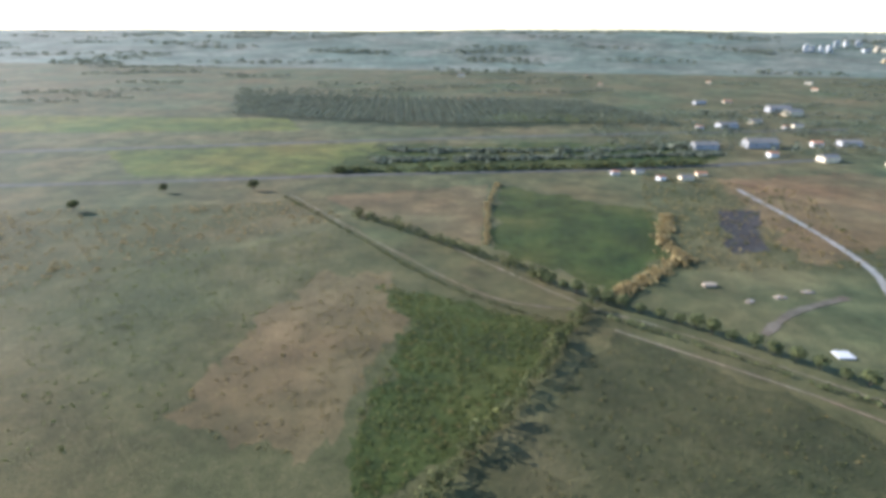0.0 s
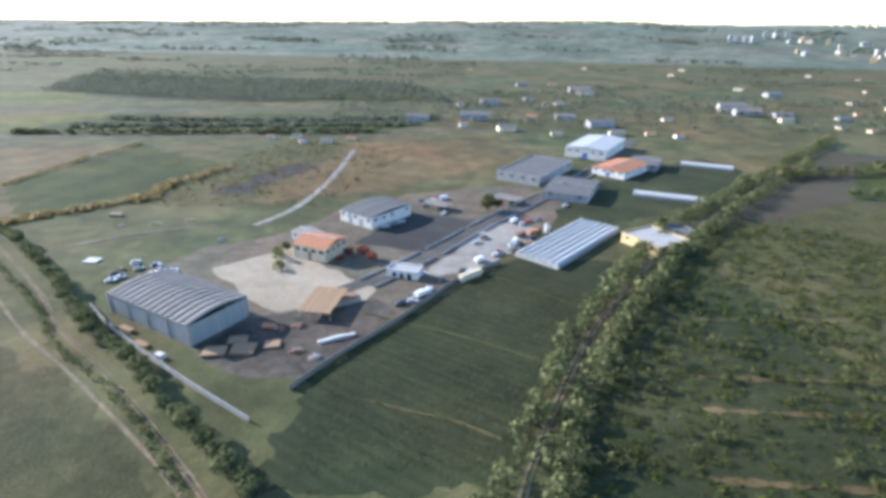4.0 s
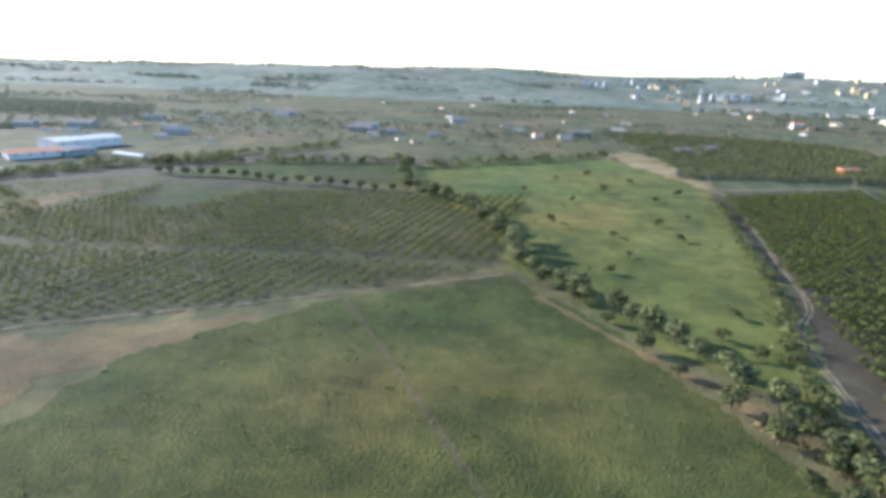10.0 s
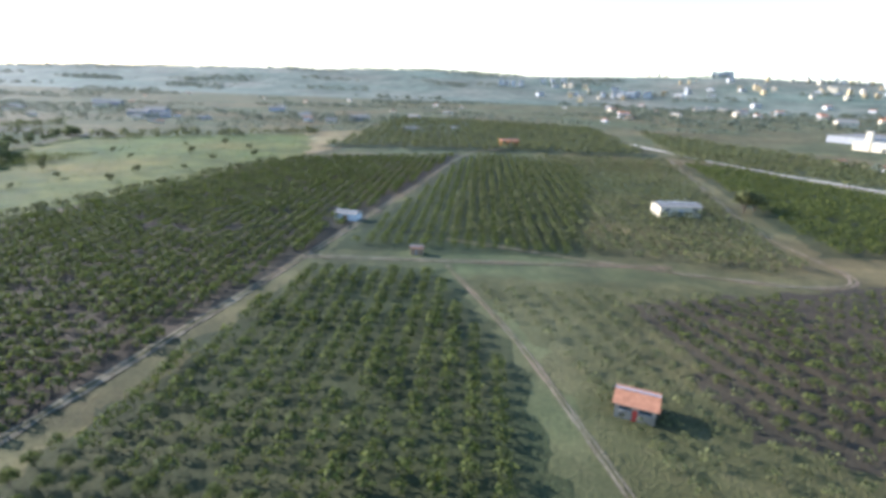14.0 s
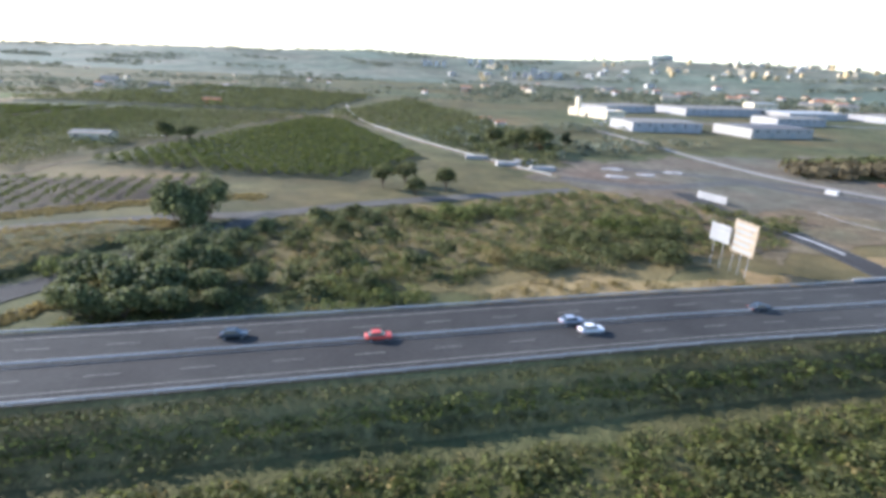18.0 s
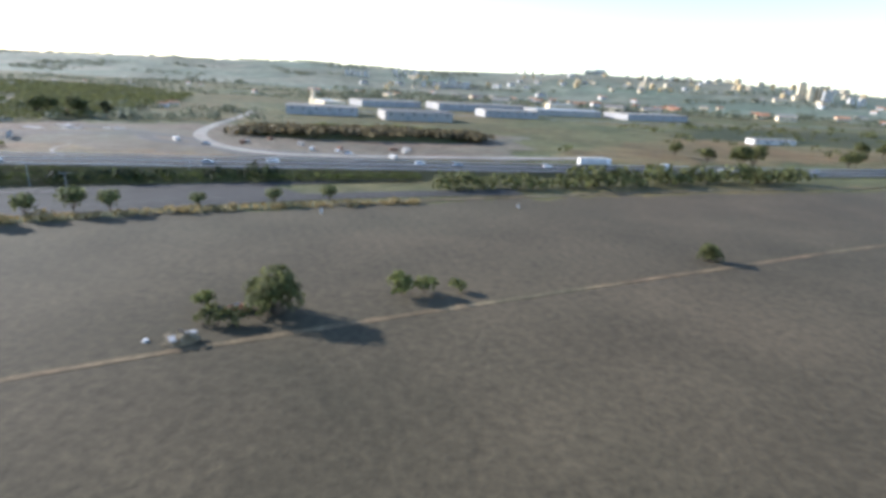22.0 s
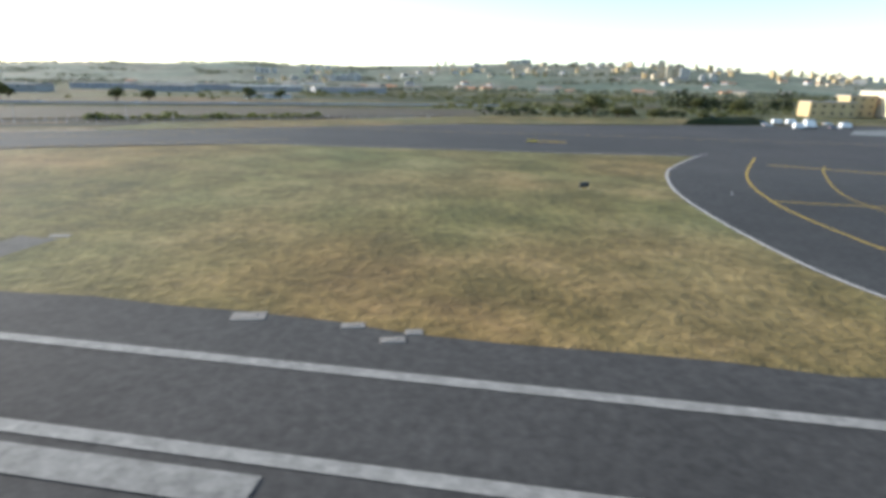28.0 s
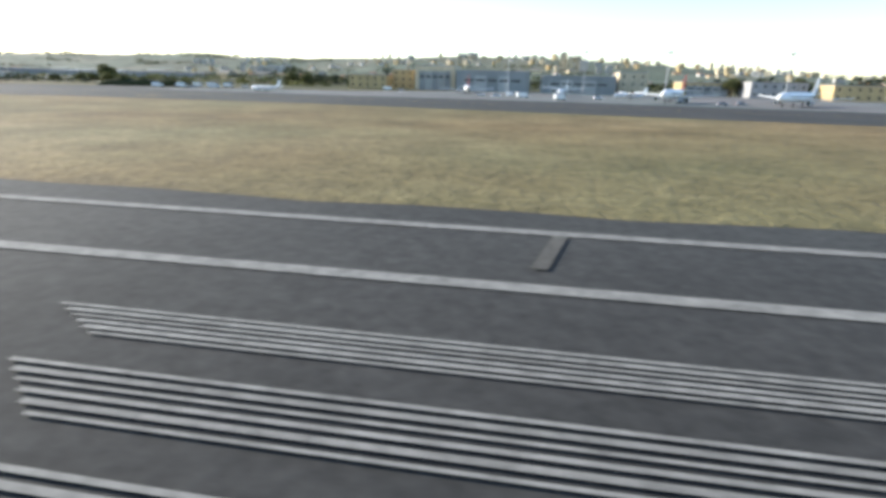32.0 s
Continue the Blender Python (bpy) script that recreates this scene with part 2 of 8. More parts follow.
M = {
    "plain": earth("plain_ground", (0.046, 0.048, 0.018), (0.082, 0.076, 0.032), (0.145, 0.115, 0.055), mott=1.5),
    "meadow": earth("meadow_grass", (0.046, 0.060, 0.011), (0.085, 0.090, 0.018), (0.142, 0.122, 0.032), small=0.09, mott=1.5),
    "green": earth("green_field", (0.021, 0.031, 0.006), (0.043, 0.053, 0.010), (0.095, 0.082, 0.024), small=0.22, bump=0.9, mott=1.5),
    "weeds": earth("weedy_field", (0.040, 0.043, 0.014), (0.078, 0.071, 0.027), (0.135, 0.105, 0.05), small=0.25, bump=0.9),
    "orchard_floor": earth("orchard_grass", (0.030, 0.034, 0.012), (0.056, 0.054, 0.021), (0.105, 0.085, 0.04), small=0.25, bump=0.9),
    "tan": earth("dry_grass_field", (0.066, 0.053, 0.022), (0.118, 0.084, 0.039), (0.172, 0.12, 0.06), small=0.1, mott=1.4),
    "soil": earth("orchard_soil", (0.031, 0.025, 0.015), (0.050, 0.039, 0.024), (0.074, 0.057, 0.035), small=0.3),
    "plough": earth("ploughed_field", (0.046, 0.039, 0.023), (0.065, 0.053, 0.032), (0.086, 0.069, 0.042), small=0.04, fine=0.7, bump=0.2, rows=(0.5, 3.2, 0.02), mott=0.35),
    "crop": earth("crop_field", (0.018, 0.024, 0.009), (0.030, 0.036, 0.014), (0.048, 0.051, 0.022), rows=(1.15, 4.0, 0.10)),
    "dark": earth("dark_green_ground", (0.020, 0.026, 0.009), (0.036, 0.041, 0.015), (0.070, 0.063, 0.027), small=0.3),
    "dirt": earth("dirt_track", (0.12, 0.094, 0.06), (0.175, 0.138, 0.092), (0.23, 0.185, 0.128), big=0.05, small=0.4, fine=2.5),
    "yard": earth("sandy_yard", (0.25, 0.205, 0.145), (0.32, 0.265, 0.19), (0.39, 0.325, 0.235), big=0.04, small=0.25, bump=0.2, mott=0.15),
    "gravel": earth("grey_gravel", (0.085, 0.068, 0.049), (0.12, 0.098, 0.071), (0.165, 0.137, 0.102), big=0.03, small=0.3),
    "asphalt": earth("asphalt", (0.030, 0.029, 0.027), (0.043, 0.041, 0.038), (0.060, 0.057, 0.052), big=0.02, small=0.1, fine=3.0, bump=0.15, mott=0.4),
    "runway": earth("runway_asphalt", (0.031, 0.030, 0.028), (0.044, 0.042, 0.039), (0.062, 0.059, 0.054), big=0.015, small=0.05, fine=1.6, bump=0.06, mott=0.25),
    "oldroad": earth("worn_asphalt", (0.062, 0.057, 0.05), (0.088, 0.081, 0.071), (0.12, 0.11, 0.096), big=0.03, small=0.2, fine=3.0, bump=0.15, mott=0.4),
    "apron": earth("apron_concrete", (0.11, 0.11, 0.11), (0.15, 0.15, 0.148), (0.19, 0.19, 0.185), big=0.02, small=0.1, bump=0.1),
    "airgrass": earth("airfield_grass", (0.062, 0.06, 0.021), (0.118, 0.098, 0.037), (0.18, 0.135, 0.066), big=0.025, small=0.09, fine=0.8, mott=1.5),
    "tangrass": earth("dry_airfield_grass", (0.105, 0.083, 0.036), (0.16, 0.122, 0.056), (0.215, 0.163, 0.085), big=0.02, small=0.09, fine=0.8),
    "drygrass": earth("golden_dry_grass", (0.14, 0.10, 0.045), (0.21, 0.155, 0.072), (0.28, 0.21, 0.105), small=0.25),
    "ballast": earth("rail_ballast", (0.030, 0.026, 0.023), (0.046, 0.040, 0.035), (0.070, 0.060, 0.052), big=0.05, small=0.4, fine=4.0),
    # hills paler than the plain: some distance haze is put into their colour
    "hill": earth("haze_pale_hills", (0.07, 0.085, 0.06), (0.12, 0.13, 0.095), (0.20, 0.195, 0.15), big=0.004, small=0.012, fine=0.05),
    "scrub": earth("dry_scrubland", (0.085, 0.07, 0.03), (0.135, 0.107, 0.046), (0.20, 0.152, 0.07), small=0.16, fine=0.9, bump=0.9),
    "verge": earth("mottled_verge", (0.065, 0.05, 0.03), (0.13, 0.096, 0.056), (0.21, 0.158, 0.095), big=0.06, small=0.35, fine=1.6, bump=0.3),
    "lot": earth("pale_gravel_lot", (0.19, 0.17, 0.145), (0.26, 0.235, 0.20), (0.33, 0.30, 0.26), big=0.04, small=0.2, mott=0.4),
    "brownyard": earth("oily_brown_yard", (0.045, 0.037, 0.03), (0.075, 0.062, 0.05), (0.12, 0.10, 0.08), big=0.06, small=0.3),
    "rooftile": paint("weathered_clay_roof", (0.36, 0.235, 0.12), 0.9, 0.4, 0.9),
    "concrete": paint("concrete", (0.36, 0.34, 0.31), 0.85),
    "white": paint("white_render", (0.60, 0.575, 0.53), 0.8, 0.15, 0.4, streak=True),
    "cream": paint("cream_render", (0.62, 0.52, 0.36), 0.85, 0.2, 0.4, streak=True),
    "ochre": paint("ochre_render", (0.52, 0.39, 0.20), 0.8, 0.15, 0.4, streak=True),
    "greywall": paint("grey_block_wall", (0.34, 0.33, 0.32), 0.9, 0.25, 0.5, streak=True),
    "bluegrey": paint("blue_grey_cladding", (0.25, 0.26, 0.255), 0.6, 0.15, 0.3, streak=True),
    "sheet": paint("weathered_roof_sheet", (0.22, 0.20, 0.17), 0.85, 0.3, 0.5),
    "paleroof": paint("pale_roof_sheet", (0.38, 0.375, 0.355), 0.6, 0.15, 0.4),
    "darkroof": paint("dark_felt_roof", (0.13, 0.125, 0.12), 0.9, 0.3, 0.4),
    "tile": paint("terracotta_tile", (0.42, 0.19, 0.10), 0.85, 0.35, 1.2),
    "film": paint("greenhouse_film", (0.44, 0.43, 0.40), 0.65, 0.15, 0.8),
    "glass": paint("dark_window_glass", (0.03, 0.04, 0.05), 0.12, 0.2),
    # openings are panels: the shade inside them is this near-black colour
    "dark_panel": paint("black_opening_panel", (0.02, 0.02, 0.02), 0.9, 0.2),
    "steel": paint("galvanised_steel", (0.42, 0.42, 0.42), 0.5, 0.2, 2.0, 0.4),
    "rail": paint("worn_rail_steel", (0.15, 0.135, 0.12), 0.55, 0.3, 2.0, 0.3),
    "rust": paint("rusty_iron", (0.20, 0.11, 0.07), 0.85, 0.4, 2.0),
    "wood": paint("bare_wood", (0.32, 0.21, 0.12), 0.9, 0.3, 2.0),
    "bark": paint("tree_bark", (0.12, 0.09, 0.065), 0.95, 0.35, 3.0),
    "stone": paint("old_stone", (0.30, 0.24, 0.17), 0.95, 0.35, 0.8),
    "line_w": paint("white_road_paint", (0.22, 0.21, 0.185), 0.85, 0.4, 1.5),
    "line_y": paint("yellow_road_paint", (0.40, 0.27, 0.05), 0.85, 0.35, 1.5),
    "rubber": paint("black_rubber", (0.02, 0.02, 0.02), 0.85, 0.2),
    "blue": paint("blue_tarpaulin", (0.06, 0.13, 0.34), 0.5, 0.2),
    "red": paint("red_paint", (0.5, 0.06, 0.04), 0.4, 0.2),
    "orange": paint("orange_paint", (0.6, 0.2, 0.04), 0.5, 0.2),
    "carwhite": paint("white_car_paint", (0.75, 0.75, 0.74), 0.25, 0.08),
    "silver": paint("silver_car_paint", (0.45, 0.46, 0.48), 0.25, 0.1, 1.0, 0.5),
    "black": paint("dark_car_paint", (0.04, 0.045, 0.05), 0.25, 0.1),
    "sign_y": paint("yellow_sign", (0.75, 0.52, 0.03), 0.5, 0.15),
    "olive": leafy("olive_leaves", (0.05, 0.06, 0.024), (0.165, 0.175, 0.075)),
    "citrus": leafy("citrus_leaves", (0.028, 0.042, 0.009), (0.105, 0.118, 0.026)),
    "orchard_leaf": leafy("young_orchard_leaves", (0.036, 0.046, 0.010), (0.125, 0.13, 0.03)),
    "bush": leafy("bush_leaves", (0.042, 0.05, 0.018), (0.125, 0.128, 0.05)),
    "lime": leafy("pale_green_leaves", (0.08, 0.095, 0.028), (0.15, 0.16, 0.05)),
    "straw": leafy("dry_tufts", (0.18, 0.135, 0.06), (0.32, 0.24, 0.11)),
    # far trees paler and greyer than near ones: distance haze in the colour
    "hazetree": leafy("haze_paled_leaves", (0.075, 0.085, 0.06), (0.16, 0.17, 0.12)),
    "gold": leafy("golden_scrub_leaves", (0.13, 0.108, 0.042), (0.25, 0.196, 0.08)),
    "brush": leafy("dry_brush_leaves", (0.055, 0.046, 0.027), (0.125, 0.10, 0.056)),
    "redleaf": leafy("reddish_leaves", (0.09, 0.02, 0.015), (0.25, 0.07, 0.05)),
    "pine": leafy("dark_pine_leaves", (0.015, 0.022, 0.012), (0.05, 0.06, 0.03)),
}


# ---- geometry helpers ----
from mathutils.geometry import delaunay_2d_cdt


def mesh_of(name, bm, mat):
    me = bpy.data.meshes.new(name)
    bm.to_mesh(me)
    bm.free()
    me.materials.append(mat)
    return me


def part(name, bm, mat, parent=None, label="", smooth=False):
    ob = new(name, mesh_of(name, bm, mat))
    if smooth:
        ob.data.polygons.foreach_set("use_smooth", [True] * len(ob.data.polygons))
    ob.parent = parent
    if label:
        ob["label"] = label
    return ob


def thing(name, label, category, x=0.0, y=0.0, z=0.0, ang=0.0, group="", kind=""):
    e = new(name)
    e.empty_display_size = 0.5
    e.matrix_basis = Matrix.Translation((x, y, z)) @ Matrix.Rotation(ang, 4, "Z")
    return tagged(e, label, category, group, kind)


def add_box(bm, x0, x1, y0, y1, z0, z1, bevel=0.0):
    r = bmesh.ops.create_cube(bm, size=1, matrix=Matrix.Translation(((x0 + x1) / 2, (y0 + y1) / 2, (z0 + z1) / 2)) @ Matrix.Diagonal((x1 - x0, y1 - y0, z1 - z0, 1)))
    if bevel:
        es = {e for v in r["verts"] for e in v.link_edges}
        bmesh.ops.bevel(bm, geom=list(es), offset=bevel, segments=1, affect="EDGES")
    return bm


def boxes(*bs, bevel=0.0):
    bm = bmesh.new()
    for b in bs:
        add_box(bm, *b, bevel=bevel)
    return bm


def add_tube(bm, p, q, r0, r1, n=8):
    p, q = Vector(p), Vector(q)
    d = q - p
    rot = d.to_track_quat("Z", "Y").to_matrix().to_4x4()
    bmesh.ops.create_cone(bm, cap_ends=True, segments=n, radius1=r0, radius2=r1, depth=d.length, matrix=Matrix.Translation((p + q) / 2) @ rot)
    return bm


def tube(p, q, r0, r1, n=8):
    return add_tube(bmesh.new(), p, q, r0, r1, n)


TARMAC = {"runway", "taxiway", "grass", "apron", "pad"}
LAYER = {"field": 0.010, "road": 0.150, "tarmac": 0.222, "line": 0.252}


def layer(kind):
    """The next height of a stack of flush surfaces."""
    LAYER[kind] += {"field": 0.002, "road": 0.0012, "tarmac": 0.002, "line": 0.0006}[kind]
    return LAYER[kind]


def smooth_line(pts, step=5.0):
    """Points along a soft curve through pts."""
    p = np.array(pts, float)
    out = []
    for i in range(len(p) - 1):
        a, b, c, d = p[max(i - 1, 0)], p[i], p[i + 1], p[min(i + 2, len(p) - 1)]
        k = max(2, int(np.linalg.norm(c[:2] - b[:2]) / step))
        for t in np.linspace(0, 1, k, endpoint=False):
            out.append(0.5 * (2 * b + (c - a) * t + (2 * a - 5 * b + 4 * c - d) * t * t + (3 * b - a - 3 * c + d) * t ** 3))
    out.append(p[-1])
    return np.array(out)


def sides(q):
    d = np.gradient(q[:, :2], axis=0)
    d /= np.linalg.norm(d, axis=1)[:, None] + 1e-9
    return np.stack([-d[:, 1], d[:, 0]], 1)


def ribbon(name, pts, width, z, mat, label, category, step=5.0, offset=0.0, wob=0.0, kind="structure"):
    """A strip along a line: roads, tracks, painted lines. z: height above the points' own height."""
    q = smooth_line([(*p, 0.0)[:3] if len(p) == 2 else p for p in pts], step)
    nrm = sides(q)
    z = layer("line" if width < 1.15 or category == "marking" else "road")
    h = width / 2 + (rng.normal(0, wob, (len(q), 1)) if wob else 0)
    a = np.c_[q[:, :2] + nrm * (offset + h), q[:, 2] + z]
    b = np.c_[q[:, :2] + nrm * (offset - h), q[:, 2] + z]
    me = bpy.data.meshes.new(name)
    n = len(q)
    me.from_pydata(np.concatenate([a, b]).tolist(), [], [(i, n + i, n + i + 1, i + 1) for i in range(n - 1)])
    me.materials.append(mat)
    return tagged(new(name, me), label, category, kind=kind)


def dashes(name, pts, width, z, mat, label, dash=3.0, gap=6.0, offset=0.0):
    z = layer("line")
    q = smooth_line([(*p, 0.0)[:3] if len(p) == 2 else p for p in pts], 1.0)
    s = np.r_[0, np.cumsum(np.linalg.norm(np.diff(q[:, :2], axis=0), axis=1))]
    nrm = sides(q)
    q = np.c_[q[:, :2] + nrm * offset, q[:, 2]]
    vs, fs = [], []
    for d in np.arange(0, s[-1] - dash, dash + gap):
        e = [np.array([np.interp(v, s, q[:, k]) for k in range(3)]) for v in (d, d + dash)]
        u = e[1] - e[0]
        w = np.array([-u[1], u[0], 0]) / (np.linalg.norm(u[:2]) + 1e-9) * width / 2
        k = len(vs)
        vs += [e[0] + w, e[0] - w, e[1] - w, e[1] + w]
        fs.append((k, k + 1, k + 2, k + 3))
    me = bpy.data.meshes.new(name)
    me.from_pydata([(a, b, c + z) for a, b, c in vs], [], fs)
    me.materials.append(mat)
    return tagged(new(name, me), label, "road marking", kind="structure")


def field(name, pts, z, mat, label, category="field", ragged=1.5):
    """A flat patch of ground with a ragged outline."""
    z = 0.0 if name == "ground" else layer("tarmac" if category in TARMAC else "field")
    p = np.array(pts, float)
    out = []
    for a, b in zip(p, np.roll(p, -1, axis=0)):
        k = max(2, int(np.linalg.norm(b - a) / 6))
        for t in np.linspace(0, 1, k, endpoint=False):
            out.append(a + (b - a) * t + (rng.normal(0, ragged, 2) if ragged else 0))
    if ragged >= 1.5:
        loose = np.random.default_rng(len(out))
        fine = []
        for a, b in zip(out, out[1:] + out[:1]):
            fine += [a, a + (b - a) * 0.33 + loose.normal(0, 0.9, 2), a + (b - a) * 0.67 + loose.normal(0, 0.9, 2)]
        out = fine
    k = len(out)
    vs, _, fs, *_ = delaunay_2d_cdt([Vector(o) for o in out], [(i, (i + 1) % k) for i in range(k)], [], 1, 1e-4)
    me = bpy.data.meshes.new(name)
    me.from_pydata([(v.x, v.y, z) for v in vs], [], fs)
    me.materials.append(mat)
    ob = new(name, me)
    return tagged(ob, label, category, kind="structure")


def quads(name, v, mat):
    """A mesh of loose quads from an array (n, 4, 3)."""
    n = len(v)
    me = bpy.data.meshes.new(name)
    me.vertices.add(n * 4)
    me.vertices.foreach_set("co", v.reshape(-1).astype(np.float32))
    me.loops.add(n * 4)
    me.loops.foreach_set("vertex_index", np.arange(n * 4, dtype=np.int32))
    me.polygons.add(n)
    me.polygons.foreach_set("loop_start", np.arange(0, n * 4, 4, dtype=np.int32))
    me.update(calc_edges=True)
    me.materials.append(mat)
    return me


def leaf_quads(c, r, per, size):
    """Leaf clumps on uneven crowns: centres c (n, 3), radii r (n, 3)."""
    n = len(c)
    d = rng.normal(0, 1, (n, per, 3))
    d /= np.linalg.norm(d, axis=2, keepdims=True)
    d[:, :, 2] = np.where(d[:, :, 2] < -0.55, -d[:, :, 2], d[:, :, 2])
    rad = 0.55 + 0.5 * rng.random((n, per, 1)) ** 0.6
    lobes = 1 + 0.28 * np.sin(3 * np.arctan2(d[..., 1:2], d[..., 0:1]) + rng.random((n, 1, 1)) * 6.28) * (1 - np.abs(d[..., 2:3]))
    p = c[:, None] + d * rad * lobes * r[:, None]
    u = rng.normal(0, 1, (n, per, 3))
    u -= d * (u * d).sum(2, keepdims=True) * 0.75
    u /= np.linalg.norm(u, axis=2, keepdims=True)
    w = np.cross(u, d + rng.normal(0, 0.45, d.shape))
    w /= np.linalg.norm(w, axis=2, keepdims=True)
    s = size * np.mean(r, axis=1)[:, None, None] * (0.6 + 0.8 * rng.random((n, per, 1)))
    u, w = u * s, w * s * 0.75
    return np.stack([p + u * 0.9, p + w, p - u, p - w * 0.9], 2).reshape(-1, 4, 3)


def inside(pts, x, y):
    p = np.array(pts, float)
    hit = np.zeros(len(x), bool)
    for (x0, y0), (x1, y1) in zip(p, np.roll(p, -1, axis=0)):
        c = ((y0 > y) != (y1 > y)) & (x < (x1 - x0) * (y - y0) / (y1 - y0 + 1e-12) + x0)
        hit ^= c
    return hit


def rows_in(pts, ang, gap, along, jit=0.2, miss=0.05):
    """Planting places in rows inside an outline."""
    p = np.array(pts, float)
    m = p.mean(0)
    R = np.abs(p - m).max() * 1.5
    a, b = np.meshgrid(np.arange(-R, R, gap), np.arange(-R, R, along))
    a, b = a.ravel(), b.ravel()
    x = m[0] + a * math.cos(ang) - b * math.sin(ang) + rng.normal(0, jit, len(a))
    y = m[1] + a * math.sin(ang) + b * math.cos(ang) + rng.normal(0, jit, len(a))
    k = inside(pts, x, y) & (rng.random(len(x)) > miss)
    return np.c_[x, y][k]


def grove(name, places, mat, label, category, r=1.7, h=2.6, per=34, leaf=0.34, z0=0.25, spread=0.2, zs=0.0):
    """Very many small trees or shrubs as one object."""
    n = len(places)
    s = np.clip(rng.normal(1, spread, n), 0.45, 1.6)
    rad = np.c_[s * r, s * r * rng.uniform(0.85, 1.15, n), s * h / 2]
    c = np.c_[places, z0 + zs + s * h / 2]
    ob = new(name, quads(name, leaf_quads(c, rad, per, leaf), mat))
    return tagged(ob, label, category, kind="stuff")


def hedge(name, pts, mat, label, width=2.5, height=2.5, gap=1.6, per=30, leaf=0.34, miss=0.08, category="hedge", kind="stuff"):
    """A run of bushes along a line."""
    q = smooth_line([(*p, 0.0)[:3] if len(p) == 2 else p for p in pts], gap)
    q = q[rng.random(len(q)) > miss]
    n = len(q)
    s = np.clip(rng.normal(1, 0.28, n), 0.5, 1.7)
    c = np.c_[q[:, 0] + rng.normal(0, width * 0.22, n), q[:, 1] + rng.normal(0, width * 0.22, n), q[:, 2] + s * height * 0.45]
    rad = np.c_[s * width / 2 * rng.uniform(0.8, 1.3, n), s * width / 2 * rng.uniform(0.8, 1.3, n), s * height / 2]
    ob = new(name, quads(name, leaf_quads(c, rad, per, leaf), mat))
    return tagged(ob, label, category, kind=kind)


def tree_kind(mat, h, r, lobes, label, name="tree", per=46, leaf=0.3, trunk=0.3):
    """One tree: tapered trunk with limbs, and a crown of leaf clumps with gaps."""
    t = thing(name, label, "tree")
    bm = tube((0, 0, 0), (0.1, 0, h * trunk * 1.2), 0.05 * h * 0.6, 0.03 * h * 0.6, 8)
    cs, rs = [], []
    for i in range(lobes):
        a, e = 6.283 * i / lobes + rng.uniform(-0.4, 0.4), rng.uniform(0.1, 1.0)
        c = Vector((math.cos(a) * r * 0.55 * (1.1 - 0.5 * e), math.sin(a) * r * 0.55 * (1.1 - 0.5 * e), h * (trunk + (0.92 - trunk) * (0.3 + 0.55 * e))))
        add_tube(bm, (0.08, 0, h * trunk), c, 0.014 * h, 0.005 * h, 5)
        cs.append(c)
        k = r * rng.uniform(0.38, 0.58)
        rs.append((k, k, k * 0.85))
    cs.append((0, 0, h * 0.68))
    rs.append((r * 0.55, r * 0.55, h * 0.26))
    part("trunk", bm, M["bark"], t)
    crown = new("crown", quads("crown", leaf_quads(np.array(cs, float), np.array(rs, float), per, leaf), mat))
    crown.parent = t
    return t


def plant(kind_ob, x, y, s=1.0, z=0.0, label="", group=""):
    """A copy of a tree at a place, turned and sized."""
    ob = copy_thing(kind_ob, Matrix.Translation((x, y, z)) @ Matrix.Rotation(rng.uniform(0, 6.28), 4, "Z"))
    ob.scale = (s * rng.uniform(0.9, 1.1), s * rng.uniform(0.9, 1.1), s * rng.uniform(0.88, 1.12))
    return tagged(ob, label, "", group)

# ---- ground to the horizon, fields ----
field("ground", [(-5200, -1500), (7600, -1500), (7600, 5600), (-5200, 5600)], 0.0, M["plain"], "open plain of mixed green and dry grass", "ground", 0)
# first stretch: fields round the farm track
field("field", [(-98, 285), (-30, 225), (35, 196), (5, 140), (-20, 100), (-60, 60), (-160, 60), (-220, 180)], 0.03, M["weeds"], "rough green field with brown weedy patches")
field("field", [(-93, 226), (-56, 225), (-40, 185), (-47, 132), (-55, 105), (-103, 119), (-99, 160)], 0.06, M["tan"], "bare tan patch of dry weeds", ragged=4)
field("field", [(-60, 215), (25, 190), (0, 135), (-35, 90), (-45, 130), (-38, 185)], 0.06, M["green"], "green rough pasture beside the ditch", ragged=3)
field("field", [(42, 190), (10, 135), (-15, 90), (0, 50), (150, 50), (118, 138)], 0.03, M["orchard_floor"], "rough dull green field beyond the ditch", ragged=2)
field("field", [(118, 138), (136, 126), (172, 113), (240, 74), (280, 30), (150, 50), (134, 90)], 0.05, M["orchard_floor"], "dull green damp corner beside the path", ragged=2)
field("field", [(-11, 266), (-14, 385), (94, 338), (80, 265), (44, 222)], 0.03, M["green"], "bright green meadow behind the hedge", ragged=3)
field("field", [(-134, 338), (-22, 383), (-17, 265), (-91, 299)], 0.03, M["tan"], "tan mown field behind the hedge")
field("field", [(-430, 250), (-140, 330), (-105, 300), (-230, 170), (-420, 120)], 0.03, M["weeds"], "grey green weedy field with pale tufts")
field("field", [(-300, 365), (-110, 405), (60, 440), (60, 500), (-150, 510), (-390, 440)], 0.03, M["meadow"], "pale green strip between two roads")
field("field", [(-160, 400), (170, 465), (200, 560), (-140, 505)], 0.06, M["green"], "scrubby green belt between two roads", ragged=6)
field("field", [(-380, 640), (-100, 600), (200, 680), (100, 900), (-500, 900)], 0.03, M["dark"], "dark wooded fields behind the roads", ragged=10)
